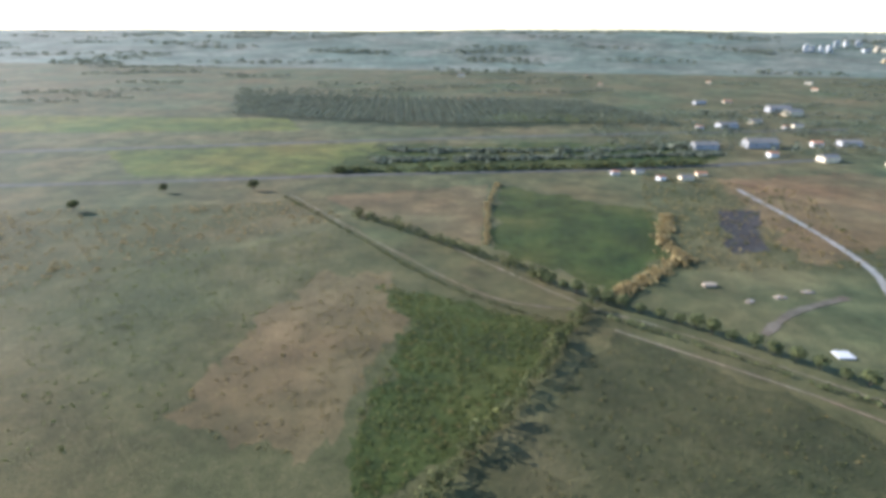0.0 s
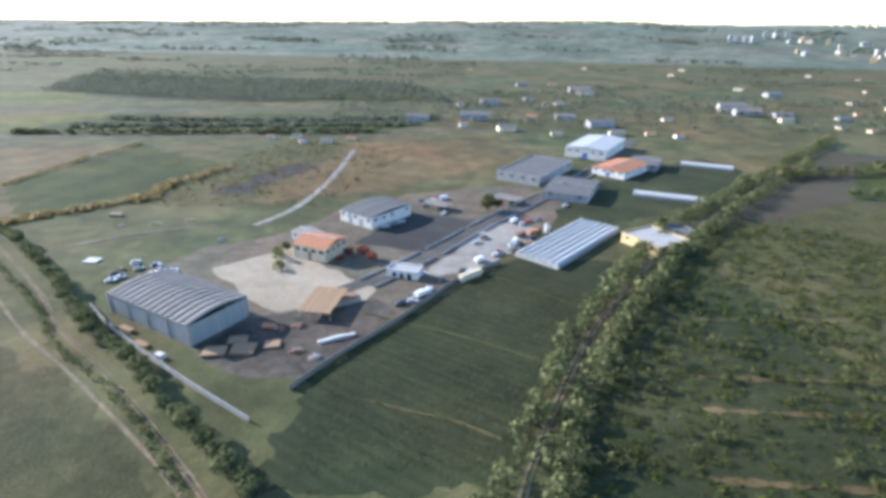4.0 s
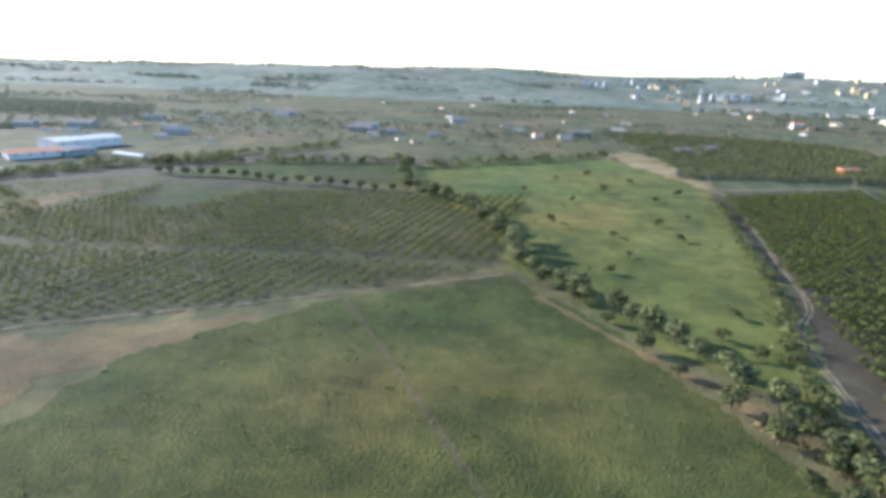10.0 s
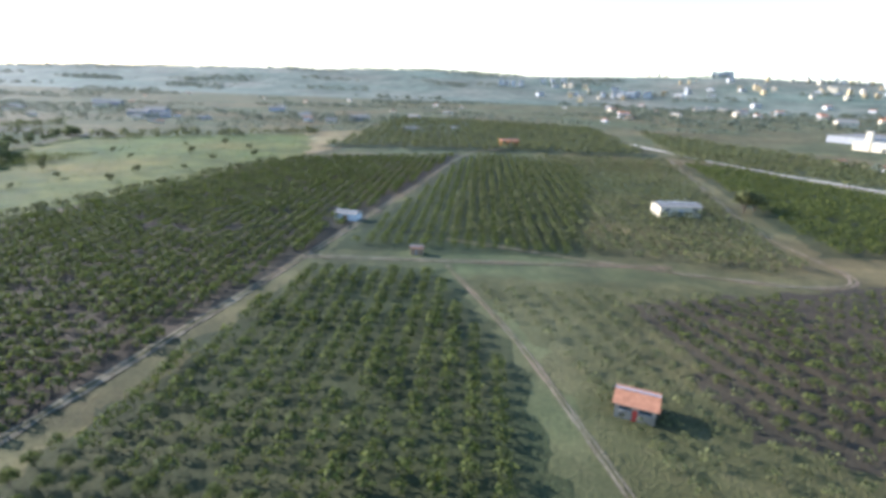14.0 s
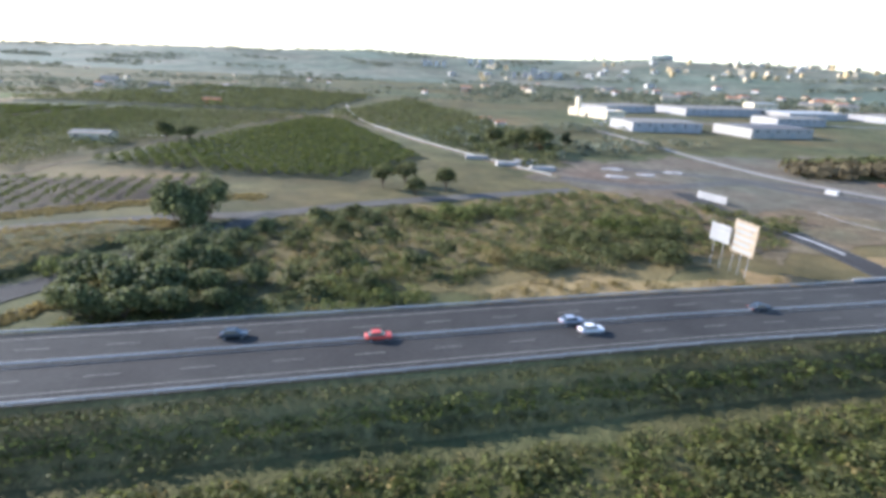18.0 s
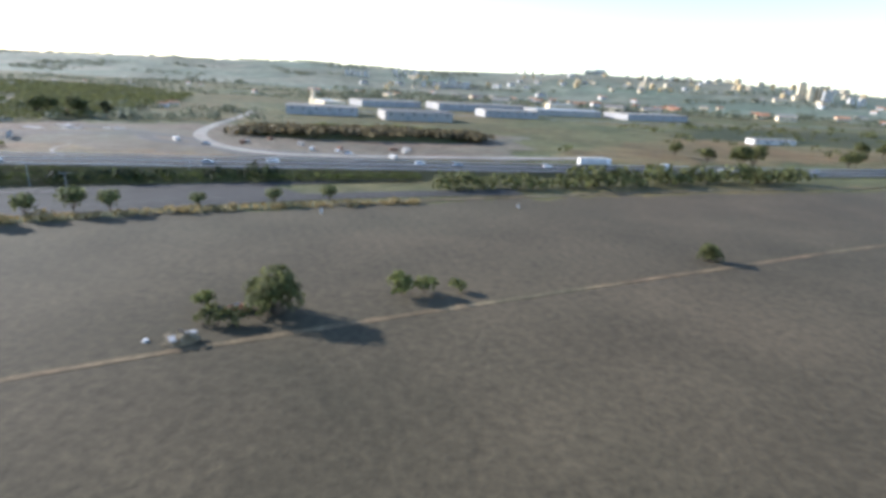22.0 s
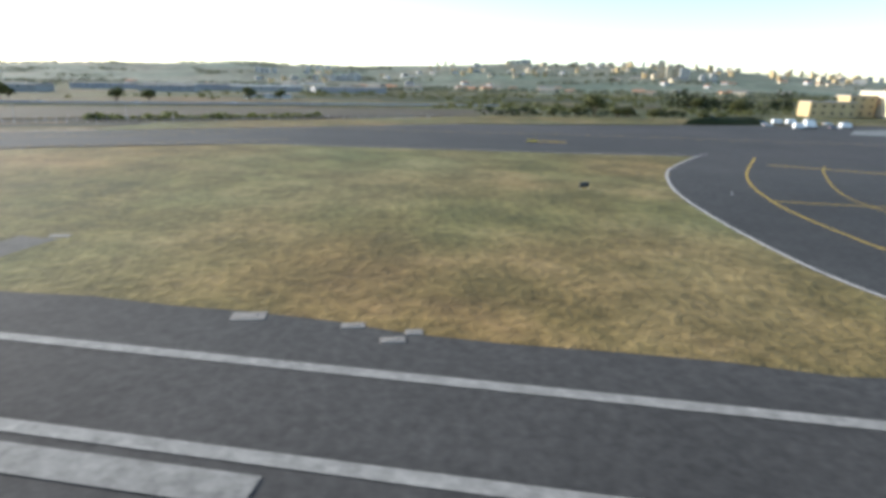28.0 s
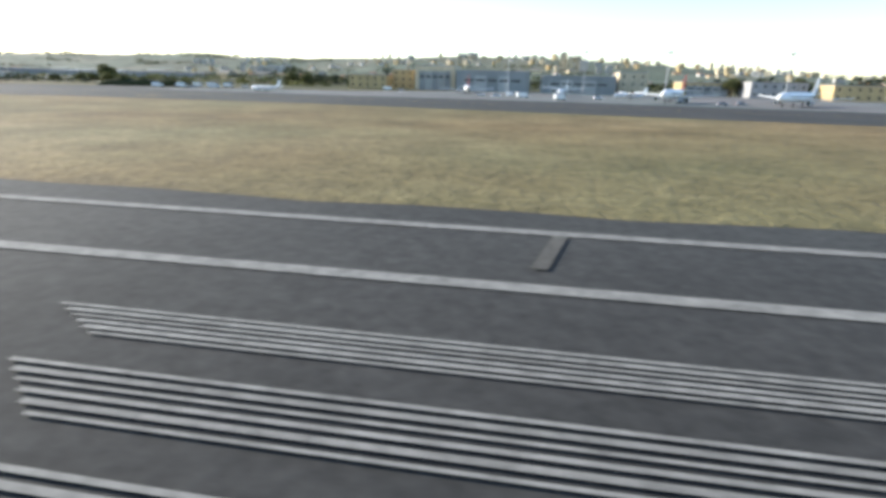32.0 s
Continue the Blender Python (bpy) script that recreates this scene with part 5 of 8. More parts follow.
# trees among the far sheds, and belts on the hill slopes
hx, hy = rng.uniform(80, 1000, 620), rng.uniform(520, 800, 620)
grove("trees", np.c_[hx, hy], M["hazetree"], "haze-paled trees among the far sheds", "trees", 4.0, 5.0, 24, 0.28)
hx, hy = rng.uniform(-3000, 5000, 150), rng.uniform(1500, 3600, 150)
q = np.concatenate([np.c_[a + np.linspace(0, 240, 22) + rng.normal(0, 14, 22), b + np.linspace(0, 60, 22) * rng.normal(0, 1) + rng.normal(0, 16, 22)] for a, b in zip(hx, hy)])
grove("trees", q, M["hazetree"], "hazy belts of trees on the hills", "trees", 9.0, 9.0, 16, 0.34, 0.5, 0.3, np.array([hill_height(a, b) for a, b in q]))
for y in (104, 129, 144, 178):
    ribbon("grass_strip", [(352 + (y - 104) * 0.2, y), (390, y + 3), (430, y + 9), (470, y + 10)], 1.5, 0, M["tan"], "strip of dry grass between overgrown rows", "grass", 3, wob=0.4)

# ---- the works ----
def frame_of(a, b, c):
    """Corner, heading, length and depth of a building from three ground corners: front left, front right, back right."""
    a, b, c = Vector(a), Vector(b), Vector(c)
    u = (b - a).normalized()
    return a, math.atan2(u.y, u.x), (b - a).length, abs(u.cross(c - b))


def hall(corners, h, wall, roof, label, name="industrial_hall", rise=1.2, ribs=0, doors=1, windows=4, door_mat="bluegrey", ridge="x"):
    a, ang, w, d = frame_of(*corners)
    t = thing(name, label, name.replace("_", " "), a.x, a.y, 0, ang)
    e = 0.25
    part("wall_front", boxes((0, w, 0, e, 0, h)), M[wall], t)
    part("wall_back", boxes((0, w, d - e, d, 0, h)), M[wall], t)
    part("wall_side", boxes((0, e, e, d - e, 0, h)), M[wall], t)
    part("wall_side", boxes((w - e, w, e, d - e, 0, h)), M[wall], t)
    if ribs:
        # a slightly arched roof of vaulted sheets, each a piece of its own
        step = w / ribs
        me = None
        for i in range(ribs):
            if me is None:
                bm = bmesh.new()
                n, k = 7, 9
                g = [[bm.verts.new((step * u / (n - 1), -0.4 + (d + 0.8) * v / (k - 1), h + rise * math.sin(math.pi * v / (k - 1)) + 0.45 * math.sin(math.pi * u / (n - 1)) ** 0.7)) for u in range(n)] for v in range(k)]
                for v in range(k - 1):
                    for u in range(n - 1):
                        bm.faces.new((g[v][u], g[v][u + 1], g[v + 1][u + 1], g[v + 1][u]))
                for v0 in (0, k - 1):
                    bm.faces.new(g[v0] + [])
                me = mesh_of("roof_vault", bm, M[roof])
            o = new("roof_vault", me)
            o.parent, o.location = t, (i * step, 0, 0)
    elif rise > 0:
        bm = bmesh.new()
        o = 0.5
        pts = ((-o, -o, h), (w + o, -o, h), (w + o, d + o, h), (-o, d + o, h), (-o, d / 2, h + rise), (w + o, d / 2, h + rise)) if ridge == "x" else ((-o, d + o, h), (-o, -o, h), (w + o, -o, h), (w + o, d + o, h), (w / 2, d + o, h + rise), (w / 2, -o, h + rise))
        if ridge == "x":
            v = [bm.verts.new(p) for p in pts]
            fs = ((0, 1, 5, 4), (2, 3, 4, 5), (0, 4, 3), (1, 2, 5), (3, 2, 1, 0))
        else:
            v = [bm.verts.new(p) for p in pts]
            fs = ((0, 1, 5, 4), (2, 3, 4, 5), (1, 2, 5), (3, 0, 4), (0, 3, 2, 1))
        for f in fs:
            bm.faces.new([v[i] for i in f])
        part("roof", bm, M[roof], t)
        part("ridge_cap", boxes((-o, w + o, d / 2 - 0.25, d / 2 + 0.25, h + rise - 0.05, h + rise + 0.08)) if ridge == "x" else boxes((w / 2 - 0.25, w / 2 + 0.25, -o, d + o, h + rise - 0.05, h + rise + 0.08)), M["steel"], t)
    else:
        part("roof", boxes((0.02, w - 0.02, 0.02, d - 0.02, h - 0.35, h - 0.05)), M[roof], t)
        part("parapet", boxes((-0.1, w + 0.1, -0.1, 0.2, h, h + 0.6), (-0.1, w + 0.1, d - 0.2, d + 0.1, h, h + 0.6), (-0.1, 0.2, 0.2, d - 0.2, h, h + 0.6), (w - 0.2, w + 0.1, 0.2, d - 0.2, h, h + 0.6)), M[wall], t)
    for i in range(doors):
        x = w * (i + 1) / (doors + 1)
        dw, dh = min(4.0, w * 0.12), min(4.2, h * 0.72)
        part("door", boxes((x - dw / 2, x + dw / 2, -0.06, 0.05, 0.05, dh), bevel=0.03), M[door_mat], t)
    for i in range(windows):
        x = w * (i + 0.5) / windows
        z = h * 0.62
        if doors and abs((x / w * (doors + 1)) % 1) < 0.12:
            continue
        wd = part("window", boxes((x - 1.1, x + 1.1, -0.05, 0.08, z, z + min(1.3, h * 0.22))), M["glass"], t)
        part("sill", boxes((x - 1.25, x + 1.25, -0.16, 0.02, z - 0.14, z - 0.02)), M["concrete"], wd)
        y = d * (i + 0.5) / windows
        part("window", boxes((w - 0.08, w + 0.05, y - 1.0, y + 1.0, z, z + min(1.3, h * 0.22))), M["glass"], t)
    return t

wh = hall(((162, 148), (203, 132), (214, 153)), 7.5, "bluegrey", "sheet", "grey block warehouse with a ribbed vaulted roof", "warehouse", 1.6, ribs=14, doors=0, windows=0)
for i in range(5):
    part("pilaster", boxes((i * 10.9 - 0.1, i * 10.9 + 0.5, -0.22, -0.005, 0, 7.4)), M["concrete"], wh)
for i in range(3):
    part("pilaster", boxes((44.02, 44.24, i * 10.4, i * 10.4 + 0.6, 0, 7.4)), M["concrete"], wh)
part("eaves_beam", boxes((-0.2, 44.2, -0.26, -0.23, 6.9, 7.45)), M["concrete"], wh)
hall(((206, 203), (222, 199), (225, 215)), 6.5, "cream", "tile", "cream two storey house with orange tiled roof", "house", 2.2, doors=1, windows=4, door_mat="wood")
hall(((196, 222), (206, 215), (211, 224)), 4.0, "greywall", "sheet", "low grey outbuilding beside the house", "outbuilding", 1.0, doors=1, windows=2)
hall(((210, 250), (230, 239), (241, 267)), 6.0, "white", "sheet", "white shed with a corrugated grey roof", "shed", 1.2, ribs=8, doors=2, windows=5)
hall(((334, 409), (363, 397), (381, 452)), 8.0, "white", "paleroof", "white hall with pale blue roof and blue door", "industrial_hall", 1.6, doors=1, windows=5, door_mat="blue", ridge="y")
hall(((285, 338), (313, 325), (338, 375)), 6.0, "greywall", "darkroof", "grey workshop with a dark flat roof", "workshop", 0, doors=1, windows=4)
hall(((315, 304), (341, 297), (355, 333)), 5.0, "greywall", "darkroof", "low grey workshop with a stained roof", "workshop", 0.8, doors=1, windows=3)
hall(((350, 364), (370, 350), (386, 384)), 5.0, "white", "tile", "white house with a red tiled roof", "house", 2.0, doors=1, windows=4, door_mat="blue", ridge="y")
hall(((378, 380), (396, 374), (404, 398)), 5.0, "bluegrey", "darkroof", "blue grey shed with a dark roof", "shed", 1.0, doors=1, windows=3)
hall(((352, 246), (366, 229), (381, 243)), 4.5, "ochre", "concrete", "ochre cottage with a flat stained roof", "cottage", 0, doors=1, windows=3, door_mat="wood")
hall(((376, 262), (386, 257), (388, 263)), 2.6, "greywall", "darkroof", "small grey lean-to behind the cottage", "outbuilding", 0, doors=1, windows=0, door_mat="wood")
hall(((368, 240), (374, 236), (377, 242)), 2.4, "wood", "wood", "small timber hut beside the cottage", "hut", 0.5, doors=1, windows=0, door_mat="wood")
hall(((251, 192), (264, 190), (266, 197)), 3.2, "white", "concrete", "white site office with arched openings", "site_office", 0, doors=3, windows=2, door_mat="dark_panel")


def tunnel(a, b, width, n, label, group, h=3.2):
    """A film greenhouse: n hooped spans side by side from a to b, hoops at intervals."""
    a, b = Vector(a), Vector(b)
    u = (b - a).normalized()
    L = (b - a).length
    t = thing("greenhouse", label, "greenhouse", a.x, a.y, 0, math.atan2(u.y, u.x), group)
    for i in range(n):
        y0 = i * width
        bm = bmesh.new()
        k = 9
        prof = [(y0 + width / 2 - math.cos(math.pi * j / (k - 1)) * (width / 2 - 0.15), 1.2 + (h - 1.2) * math.sin(math.pi * j / (k - 1))) for j in range(k)]
        prof = [(prof[0][0], 0.0)] + prof + [(prof[-1][0], 0.0)]
        r0 = [bm.verts.new((0, y, z)) for y, z in prof]
        r1 = [bm.verts.new((L, y, z)) for y, z in prof]
        for j in range(len(prof) - 1):
            bm.faces.new((r0[j], r0[j + 1], r1[j + 1], r1[j]))
        bm.faces.new(r0)
        bm.faces.new(r1[::-1])
        sp = part("film_span", bm, M["film"], t)
        part("gutter", boxes((0, L, y0 - 0.14, y0 + 0.14, 1.15, 1.35)), M["darkroof"], t)
        for x in np.linspace(1, L - 1, max(3, int(L / 9))):
            bm = bmesh.new()
            for j in range(1, len(prof) - 2):
                add_tube(bm, (x, *prof[j]), (x, *prof[j + 1]), 0.06, 0.06, 4)
            part("hoop", bm, M["steel"], sp)
    return t

tunnel((321, 210), (353, 262), 3.15, 7, "greenhouse of seven white film tunnels", "greenhouses", 2.8)
tunnel((370, 318), (410, 309), 8.0, 1, "long white film tunnel over vegetables", "greenhouses", 3.0)
tunnel((418, 395), (452, 386), 7.0, 1, "long white film tunnel over vegetables", "greenhouses", 3.0)


def car(mat, label):
    t = thing("car", label, "car")
    bm = boxes((-2.1, 2.1, -0.85, 0.85, 0.35, 0.95), bevel=0.16)
    part("body", bm, M[mat], t)
    bm = bmesh.new()
    v = [bm.verts.new(p) for p in ((-1.6, -0.75, 0.93), (1.1, -0.75, 0.93), (1.1, 0.75, 0.93), (-1.6, 0.75, 0.93), (-1.1, -0.62, 1.45), (0.4, -0.62, 1.45), (0.4, 0.62, 1.45), (-1.1, 0.62, 1.45))]
    for f in ((0, 1, 5, 4), (1, 2, 6, 5), (2, 3, 7, 6), (3, 0, 4, 7)):
        bm.faces.new([v[i] for i in f])
    part("cabin_glass", bm, M["glass"], t, "dark tinted glass")
    part("roof", boxes((-1.08, 0.38, -0.6, 0.6, 1.44, 1.5), bevel=0.02), M[mat], t)
    for x in (-1.3, 1.3):
        for y in (-0.8, 0.8):
            w = part("wheel", tube((x, y - 0.1, 0.32), (x, y + 0.1, 0.32), 0.32, 0.32, 12), M["rubber"], t)
            part("rim", tube((x, y - 0.115, 0.32), (x, y + 0.115, 0.32), 0.18, 0.18, 8), M["steel"], w)
    for y in (-0.6, 0.6):
        part("headlight", boxes((2.04, 2.12, y - 0.18, y + 0.18, 0.62, 0.78)), M["film"], t)
        part("tail_light", boxes((-2.12, -2.04, y - 0.16, y + 0.16, 0.65, 0.8)), M["red"], t)
    return t

CARS = [car("carwhite", "white saloon car with dark windows"), car("silver", "silver grey car with dark windows"), car("black", "dark blue black saloon car"), car("red", "red saloon car with dark windows")]


def van(label):
    t = thing("van", label, "van")
    part("body", boxes((-2.6, 1.6, -1.0, 1.0, 0.5, 2.4), bevel=0.1), M["carwhite"], t)
    part("cab", boxes((1.62, 2.5, -0.95, 0.95, 0.5, 1.5), bevel=0.12), M["carwhite"], t)
    part("windscreen", boxes((1.6, 1.75, -0.85, 0.85, 1.55, 2.2)), M["glass"], t)
    for x in (-1.6, 1.8):
        for y in (-0.95, 0.95):
            part("wheel", tube((x, y - 0.12, 0.4), (x, y + 0.12, 0.4), 0.4, 0.4, 12), M["rubber"], t)
    return t

VAN = van("white delivery van with dark windscreen")
n_first = [True] * 5


def park(k, x, y, ang, z=0.0, label="", group="cars in the works yard"):
    """Sets a car down; the first of each kind is the built one itself."""
    m = Matrix.Translation((x, y, z)) @ Matrix.Rotation(ang, 4, "Z")
    src = (CARS + [VAN])[k]
    if n_first[k]:
        n_first[k] = False
        src.matrix_basis = m
        ob = src
    else:
        ob = copy_thing(src, m)
    return tagged(ob, label, "", group)

for k, x, y, a in ((0, 236, 244, .6), (1, 239, 248, .6), (0, 242, 252, .7), (2, 246, 285, .2), (0, 252, 288, .2), (4, 258, 292, .3), (1, 249, 279, .4), (0, 262, 268, 1.0), (0, 266, 173, .3), (4, 268, 178, 1.1), (2, 262, 170, .5),
                   (0, 304, 259, 1.0), (3, 307, 264, 1.1), (4, 300, 262, 1.0), (1, 312, 268, 1.0), (0, 283, 232, 1.0), (2, 287, 238, 1.0), (0, 356, 404, .2), (1, 345, 402, .2), (0, 328, 292, 1.0)):
    park(k, x, y, a, 0.17 if x > 280 else 0.05)


def crate_stack(x, y, ang, w, d, h, mat, label, name="crate_stack", slats=4):
    t = thing(name, label, name.replace("_", " "), x, y, 0.0, ang)
    if "concrete" in label or "debris" in label or "scrap" in label or "rubble" in label:
        bm = bmesh.new()
        bmesh.ops.create_icosphere(bm, subdivisions=3, radius=1.0)
        for v in bm.verts:
            k = 0.8 + 0.45 * noise.noise(v.co * 1.7 + Vector((x, y, 0)))
            v.co = Vector((v.co.x * w / 2 * k, v.co.y * d / 2 * k, max(-0.05, v.co.z) * h * 0.8 * k))
        part("mass", bm, M[mat], t)
        for i in range(5):
            o = part("slab", boxes((-0.7, 0.7, -0.4, 0.4, -0.08, 0.08), bevel=0.02), M[("greywall", mat, "wood")[i % 3]], t)
            o.location, o.rotation_euler = (rng.uniform(-w, w) * 0.3, rng.uniform(-d, d) * 0.3, h * 0.55), (rng.uniform(-.6, .6), rng.uniform(-.6, .6), rng.uniform(0, 3))
        return t
    for i in range(slats):
        z = h * i / slats
        part("board", boxes((-w / 2 + rng.uniform(-.2, .2), w / 2 + rng.uniform(-.2, .2), -d / 2, d / 2, z, z + h / slats - 0.06), bevel=0.03), M[mat], t)
    return t

for x, y, a, w, d, h, m, l in ((247, 145, .6, 5, 1.2, 1.2, "white", "stack of white pipes on the ground"), (250, 147, .6, 5, 1.2, 1.0, "white", "stack of white pipes on the ground"), (244, 143, .6, 5, 1.2, .9, "white", "stack of white pipes on the ground"),
                               (231, 150, .2, 5, 4, 1.4, "rust", "rusty scrap heap in the yard"), (226, 147, .5, 6, 3, 1.2, "rust", "rusty scrap heap in the yard"), (222, 148, .1, 5, 3, 1.0, "tile", "stack of reddish bricks"), (212, 131, .3, 7, 5, 1.1, "wood", "low stack of sawn timber in the yard"), (220, 134, .2, 7, 6, 1.0, "wood", "low stack of sawn timber in the yard"), (228, 138, .3, 5, 4, .9, "wood", "low stack of sawn timber in the yard"), (237, 136, .4, 6, 3, 1.2, "rust", "rusty scrap heap in the yard"), (244, 134, .6, 5, 3, 1.1, "greywall", "grey rubble heap in the yard"), (123, 184, .1, 6, 5, .7, "white", "square white slab in the weeds"),
                               (216, 138, .3, 6, 4, 1.2, "wood", "low stack of sawn timber in the yard"), (238, 172, .3, 12, 4, 1.0, "wood", "low stack of sawn timber in the yard"), (285, 197, .9, 12, 2.4, 2.6, "cream", "parked box trailer with a cream tarpaulin"), (176, 138, -.35, 6, 2, 1.2, "wood", "pile of timber by the wall"),
                               (187, 131, -.35, 6, 2, 1.0, "wood", "pile of timber by the wall"), (197, 126, -.3, 3, 2, 1.5, "white", "white crate by the wall"), (296, 222, .9, 4, 2, 1.5, "rust", "rusty scrap heap in the yard"), (300, 228, .9, 5, 2, 1.3, "greywall", "grey rubble stack by the fence"),
                               (308, 236, .9, 5, 2, 1.3, "wood", "pile of timber by the fence"), (304, 244, .9, 6, 2.2, 2.2, "rust", "rusty flatbed trailer in the yard"), (310, 250, .9, 6, 2.2, 1.4, "orange", "orange trailer in the yard"), (276, 186, .7, 4, 2, 1.2, "rust", "rusty scrap heap in the yard"),
                               (164, 214, .3, 5, 3, 1.4, "greywall", "heap of pale debris in weeds"), (120, 228, .3, 8, 4, .8, "stone", "heap of broken concrete in weeds"), (105, 222, .5, 7, 3, .7, "stone", "heap of broken concrete in weeds"), (135, 235, .1, 7, 4, .9, "stone", "heap of broken concrete in weeds"), (92, 235, .2, 6, 3, 1.4, "stone", "pale ruined hut in the weeds")):
    crate_stack(x, y, a, w, d, h, m, l, "stack" if "stack" in l else "heap" if "heap" in l or "pile" in l else "trailer" if "trailer" in l else "crate")
for i in range(26):
    x, y = 139 + 26 * rng.random(), 168 + 18 * rng.random()
    if i % 2:
        park(int(rng.choice([0, 0, 1, 2])), x, y, rng.uniform(0, 3), 0.0, "wrecked car lying in the scrap yard", "wrecks in the scrap yard")
    else:
        crate_stack(x, y, rng.uniform(0, 3), rng.uniform(2, 5), rng.uniform(1, 2.4), rng.uniform(0.5, 1.4), ("white", "rust", "greywall", "wood")[i // 2 % 4], "scrap pile between wrecked cars", "scrap_pile", 2)
for i in range(14):
    x, y = 262 + 55 * (i % 13) / 13 + rng.normal(0, 2), 186 + 80 * (i % 13) / 13 + rng.normal(0, 2.5) + (14 if i > 12 else -12)
    park(int(rng.choice([0, 0, 1, 2, 4, 3])), x, y, 1.0 + rng.normal(0, 0.3), 0.06)


def canopy(corners, h, roof, label):
    """An open shelter: posts, beams and a sloping sheet roof."""
    a, ang, w, d = frame_of(*corners)
    t = thing("shelter", label, "shelter", a.x, a.y, 0, ang)
    for x in np.linspace(0.2, w - 0.2, 4):
        for y in (0.2, d - 0.2):
            part("post", tube((x, y, 0), (x, y, h), 0.12, 0.12, 6), M["steel"], t)
    n = int(w / 1.1)
    for i in range(n):
        part("roof_sheet", boxes((w * i / n + 0.02, w * (i + 1) / n - 0.02, -0.4, d + 0.4, h + 0.02 + 0.05 * (i % 2), h + 0.07 + 0.05 * (i % 2))), M[roof], t)
    for y in (0.2, d - 0.2):
        part("beam", boxes((0, w, y - 0.1, y + 0.1, h - 0.25, h)), M["steel"], t)
    return t

canopy(((229, 155), (241, 155), (249, 174)), 3.2, "wood", "open shelter with a weathered tan roof")
canopy(((286, 292), (300, 286), (304, 294)), 3.4, "sheet", "open shelter with a grey sheet roof")
canopy(((248, 276), (262, 270), (265, 277)), 3.2, "sheet", "open shelter with a grey sheet roof")
lane = smooth_line([(236, 170), (262, 212), (288, 262), (331, 334), (372, 410)], 4.0)
ln = sides(lane)
for s in (-1, 1):
    t = thing("lane_wall", "low pale wall along the asphalt lane", "wall")
    q = lane[:, :2] + ln * 4.6 * s
    for i in range(4, len(q) - 1):
        if i % 9 == 4:
            continue
        o = part("panel", boxes((0, math.hypot(*(q[i + 1] - q[i])) - 0.04, -0.1, 0.1, 0, 1.0)), M["greywall"], t)
        o.location, o.rotation_euler = (*q[i], 0.0), (0, 0, math.atan2(*(q[i + 1] - q[i])[::-1]))
t = thing("water_tank", "upright white water tank in the yard", "tank", 317, 252, 0.0)
part("tank", tube((0, 0, 0), (0, 0, 4.2), 1.5, 1.5, 20), M["white"], t, smooth=False)
part("lid", tube((0, 0, 4.2), (0, 0, 4.6), 1.5, 0.4, 20), M["steel"], t)
q = smooth_line([(243, 118), (250, 134), (265, 161), (280, 192), (296, 212)], 3.0)
t = thing("sheet_fence", "pale corrugated sheet fence round the yard", "fence")
for (x0, y0), (x1, y1) in zip(q[:-1], q[1:]):
    a = math.atan2(y1 - y0, x1 - x0)
    o = part("sheet", boxes((0, math.hypot(x1 - x0, y1 - y0) - 0.08, -0.06, 0.06, 0, 1.9)), M["sheet"], t)
    o.location, o.rotation_euler = (x0, y0, 0.0), (0, 0, a)
q = smooth_line([(152, 150), (172, 137), (208, 118), (238, 104)], 3.4)
t = thing("block_wall", "low grey block wall round the works", "wall")
for (x0, y0), (x1, y1) in zip(q[:-1], q[1:]):
    o = part("panel", boxes((0, math.hypot(x1 - x0, y1 - y0) - 0.03, -0.12, 0.12, 0, 1.8)), M["greywall"], t)
    o.location, o.rotation_euler = (x0, y0, 0.0), (0, 0, math.atan2(y1 - y0, x1 - x0))
for x, y, s in ((285, 275, 0.7), (290, 280, 0.6), (375, 267, 0.6), (200, 208, .4), (330, 318, .5), (345, 338, .5)):
    plant(K_BIG, x, y, s, 0.0, "leafy dark tree in the yard")
K_RED = tree_kind(M["redleaf"], 5.0, 3.2, 6, "reddish leaved tree beside the house")
for x, y, s in ((230, 206, 1.0), (236, 208, 1.1), (241, 204, .9), (228, 200, .7)):
    plant(K_RED, x, y, s, 0.0, group="reddish trees by the house")
hedge("hedge", [(196, 205), (203, 196), (206, 190)], M["lime"], "pale green shrubs at the yard edge", 3, 3, 2, per=40)

# orchard hut and side buildings
hall(((988, 214), (998, 212), (999, 218)), 3.0, "white", "sheet", "small white orchard hut with a pink door", "hut", 0.8, doors=1, windows=1, door_mat="red")
hall(((1050, 473), (1066, 478), (1064, 486)), 5.0, "orange", "tile", "orange farmhouse among the groves", "farmhouse", 1.6, doors=1, windows=3)
hall(((1086, 94), (1093, 92), (1095, 98)), 3.2, "stone", "tile", "small brown farmhouse with a tiled roof", "farmhouse", 1.4, doors=1, windows=2, door_mat="red")
hall(((1134, 252), (1154, 256), (1152, 266)), 5.0, "cream", "sheet", "sunlit pinkish farm building", "barn", 1.2, doors=1, windows=3)
hall(((1030, 176), (1034, 176), (1034, 179)), 2.5, "wood", "rust", "small rusty pump hut", "hut", 0.4, doors=1, windows=0)
ribbon("concrete_strip", [(1142, 285), (1160, 290)], 3.0, 0, M["white"], "white concrete strip", "slab")

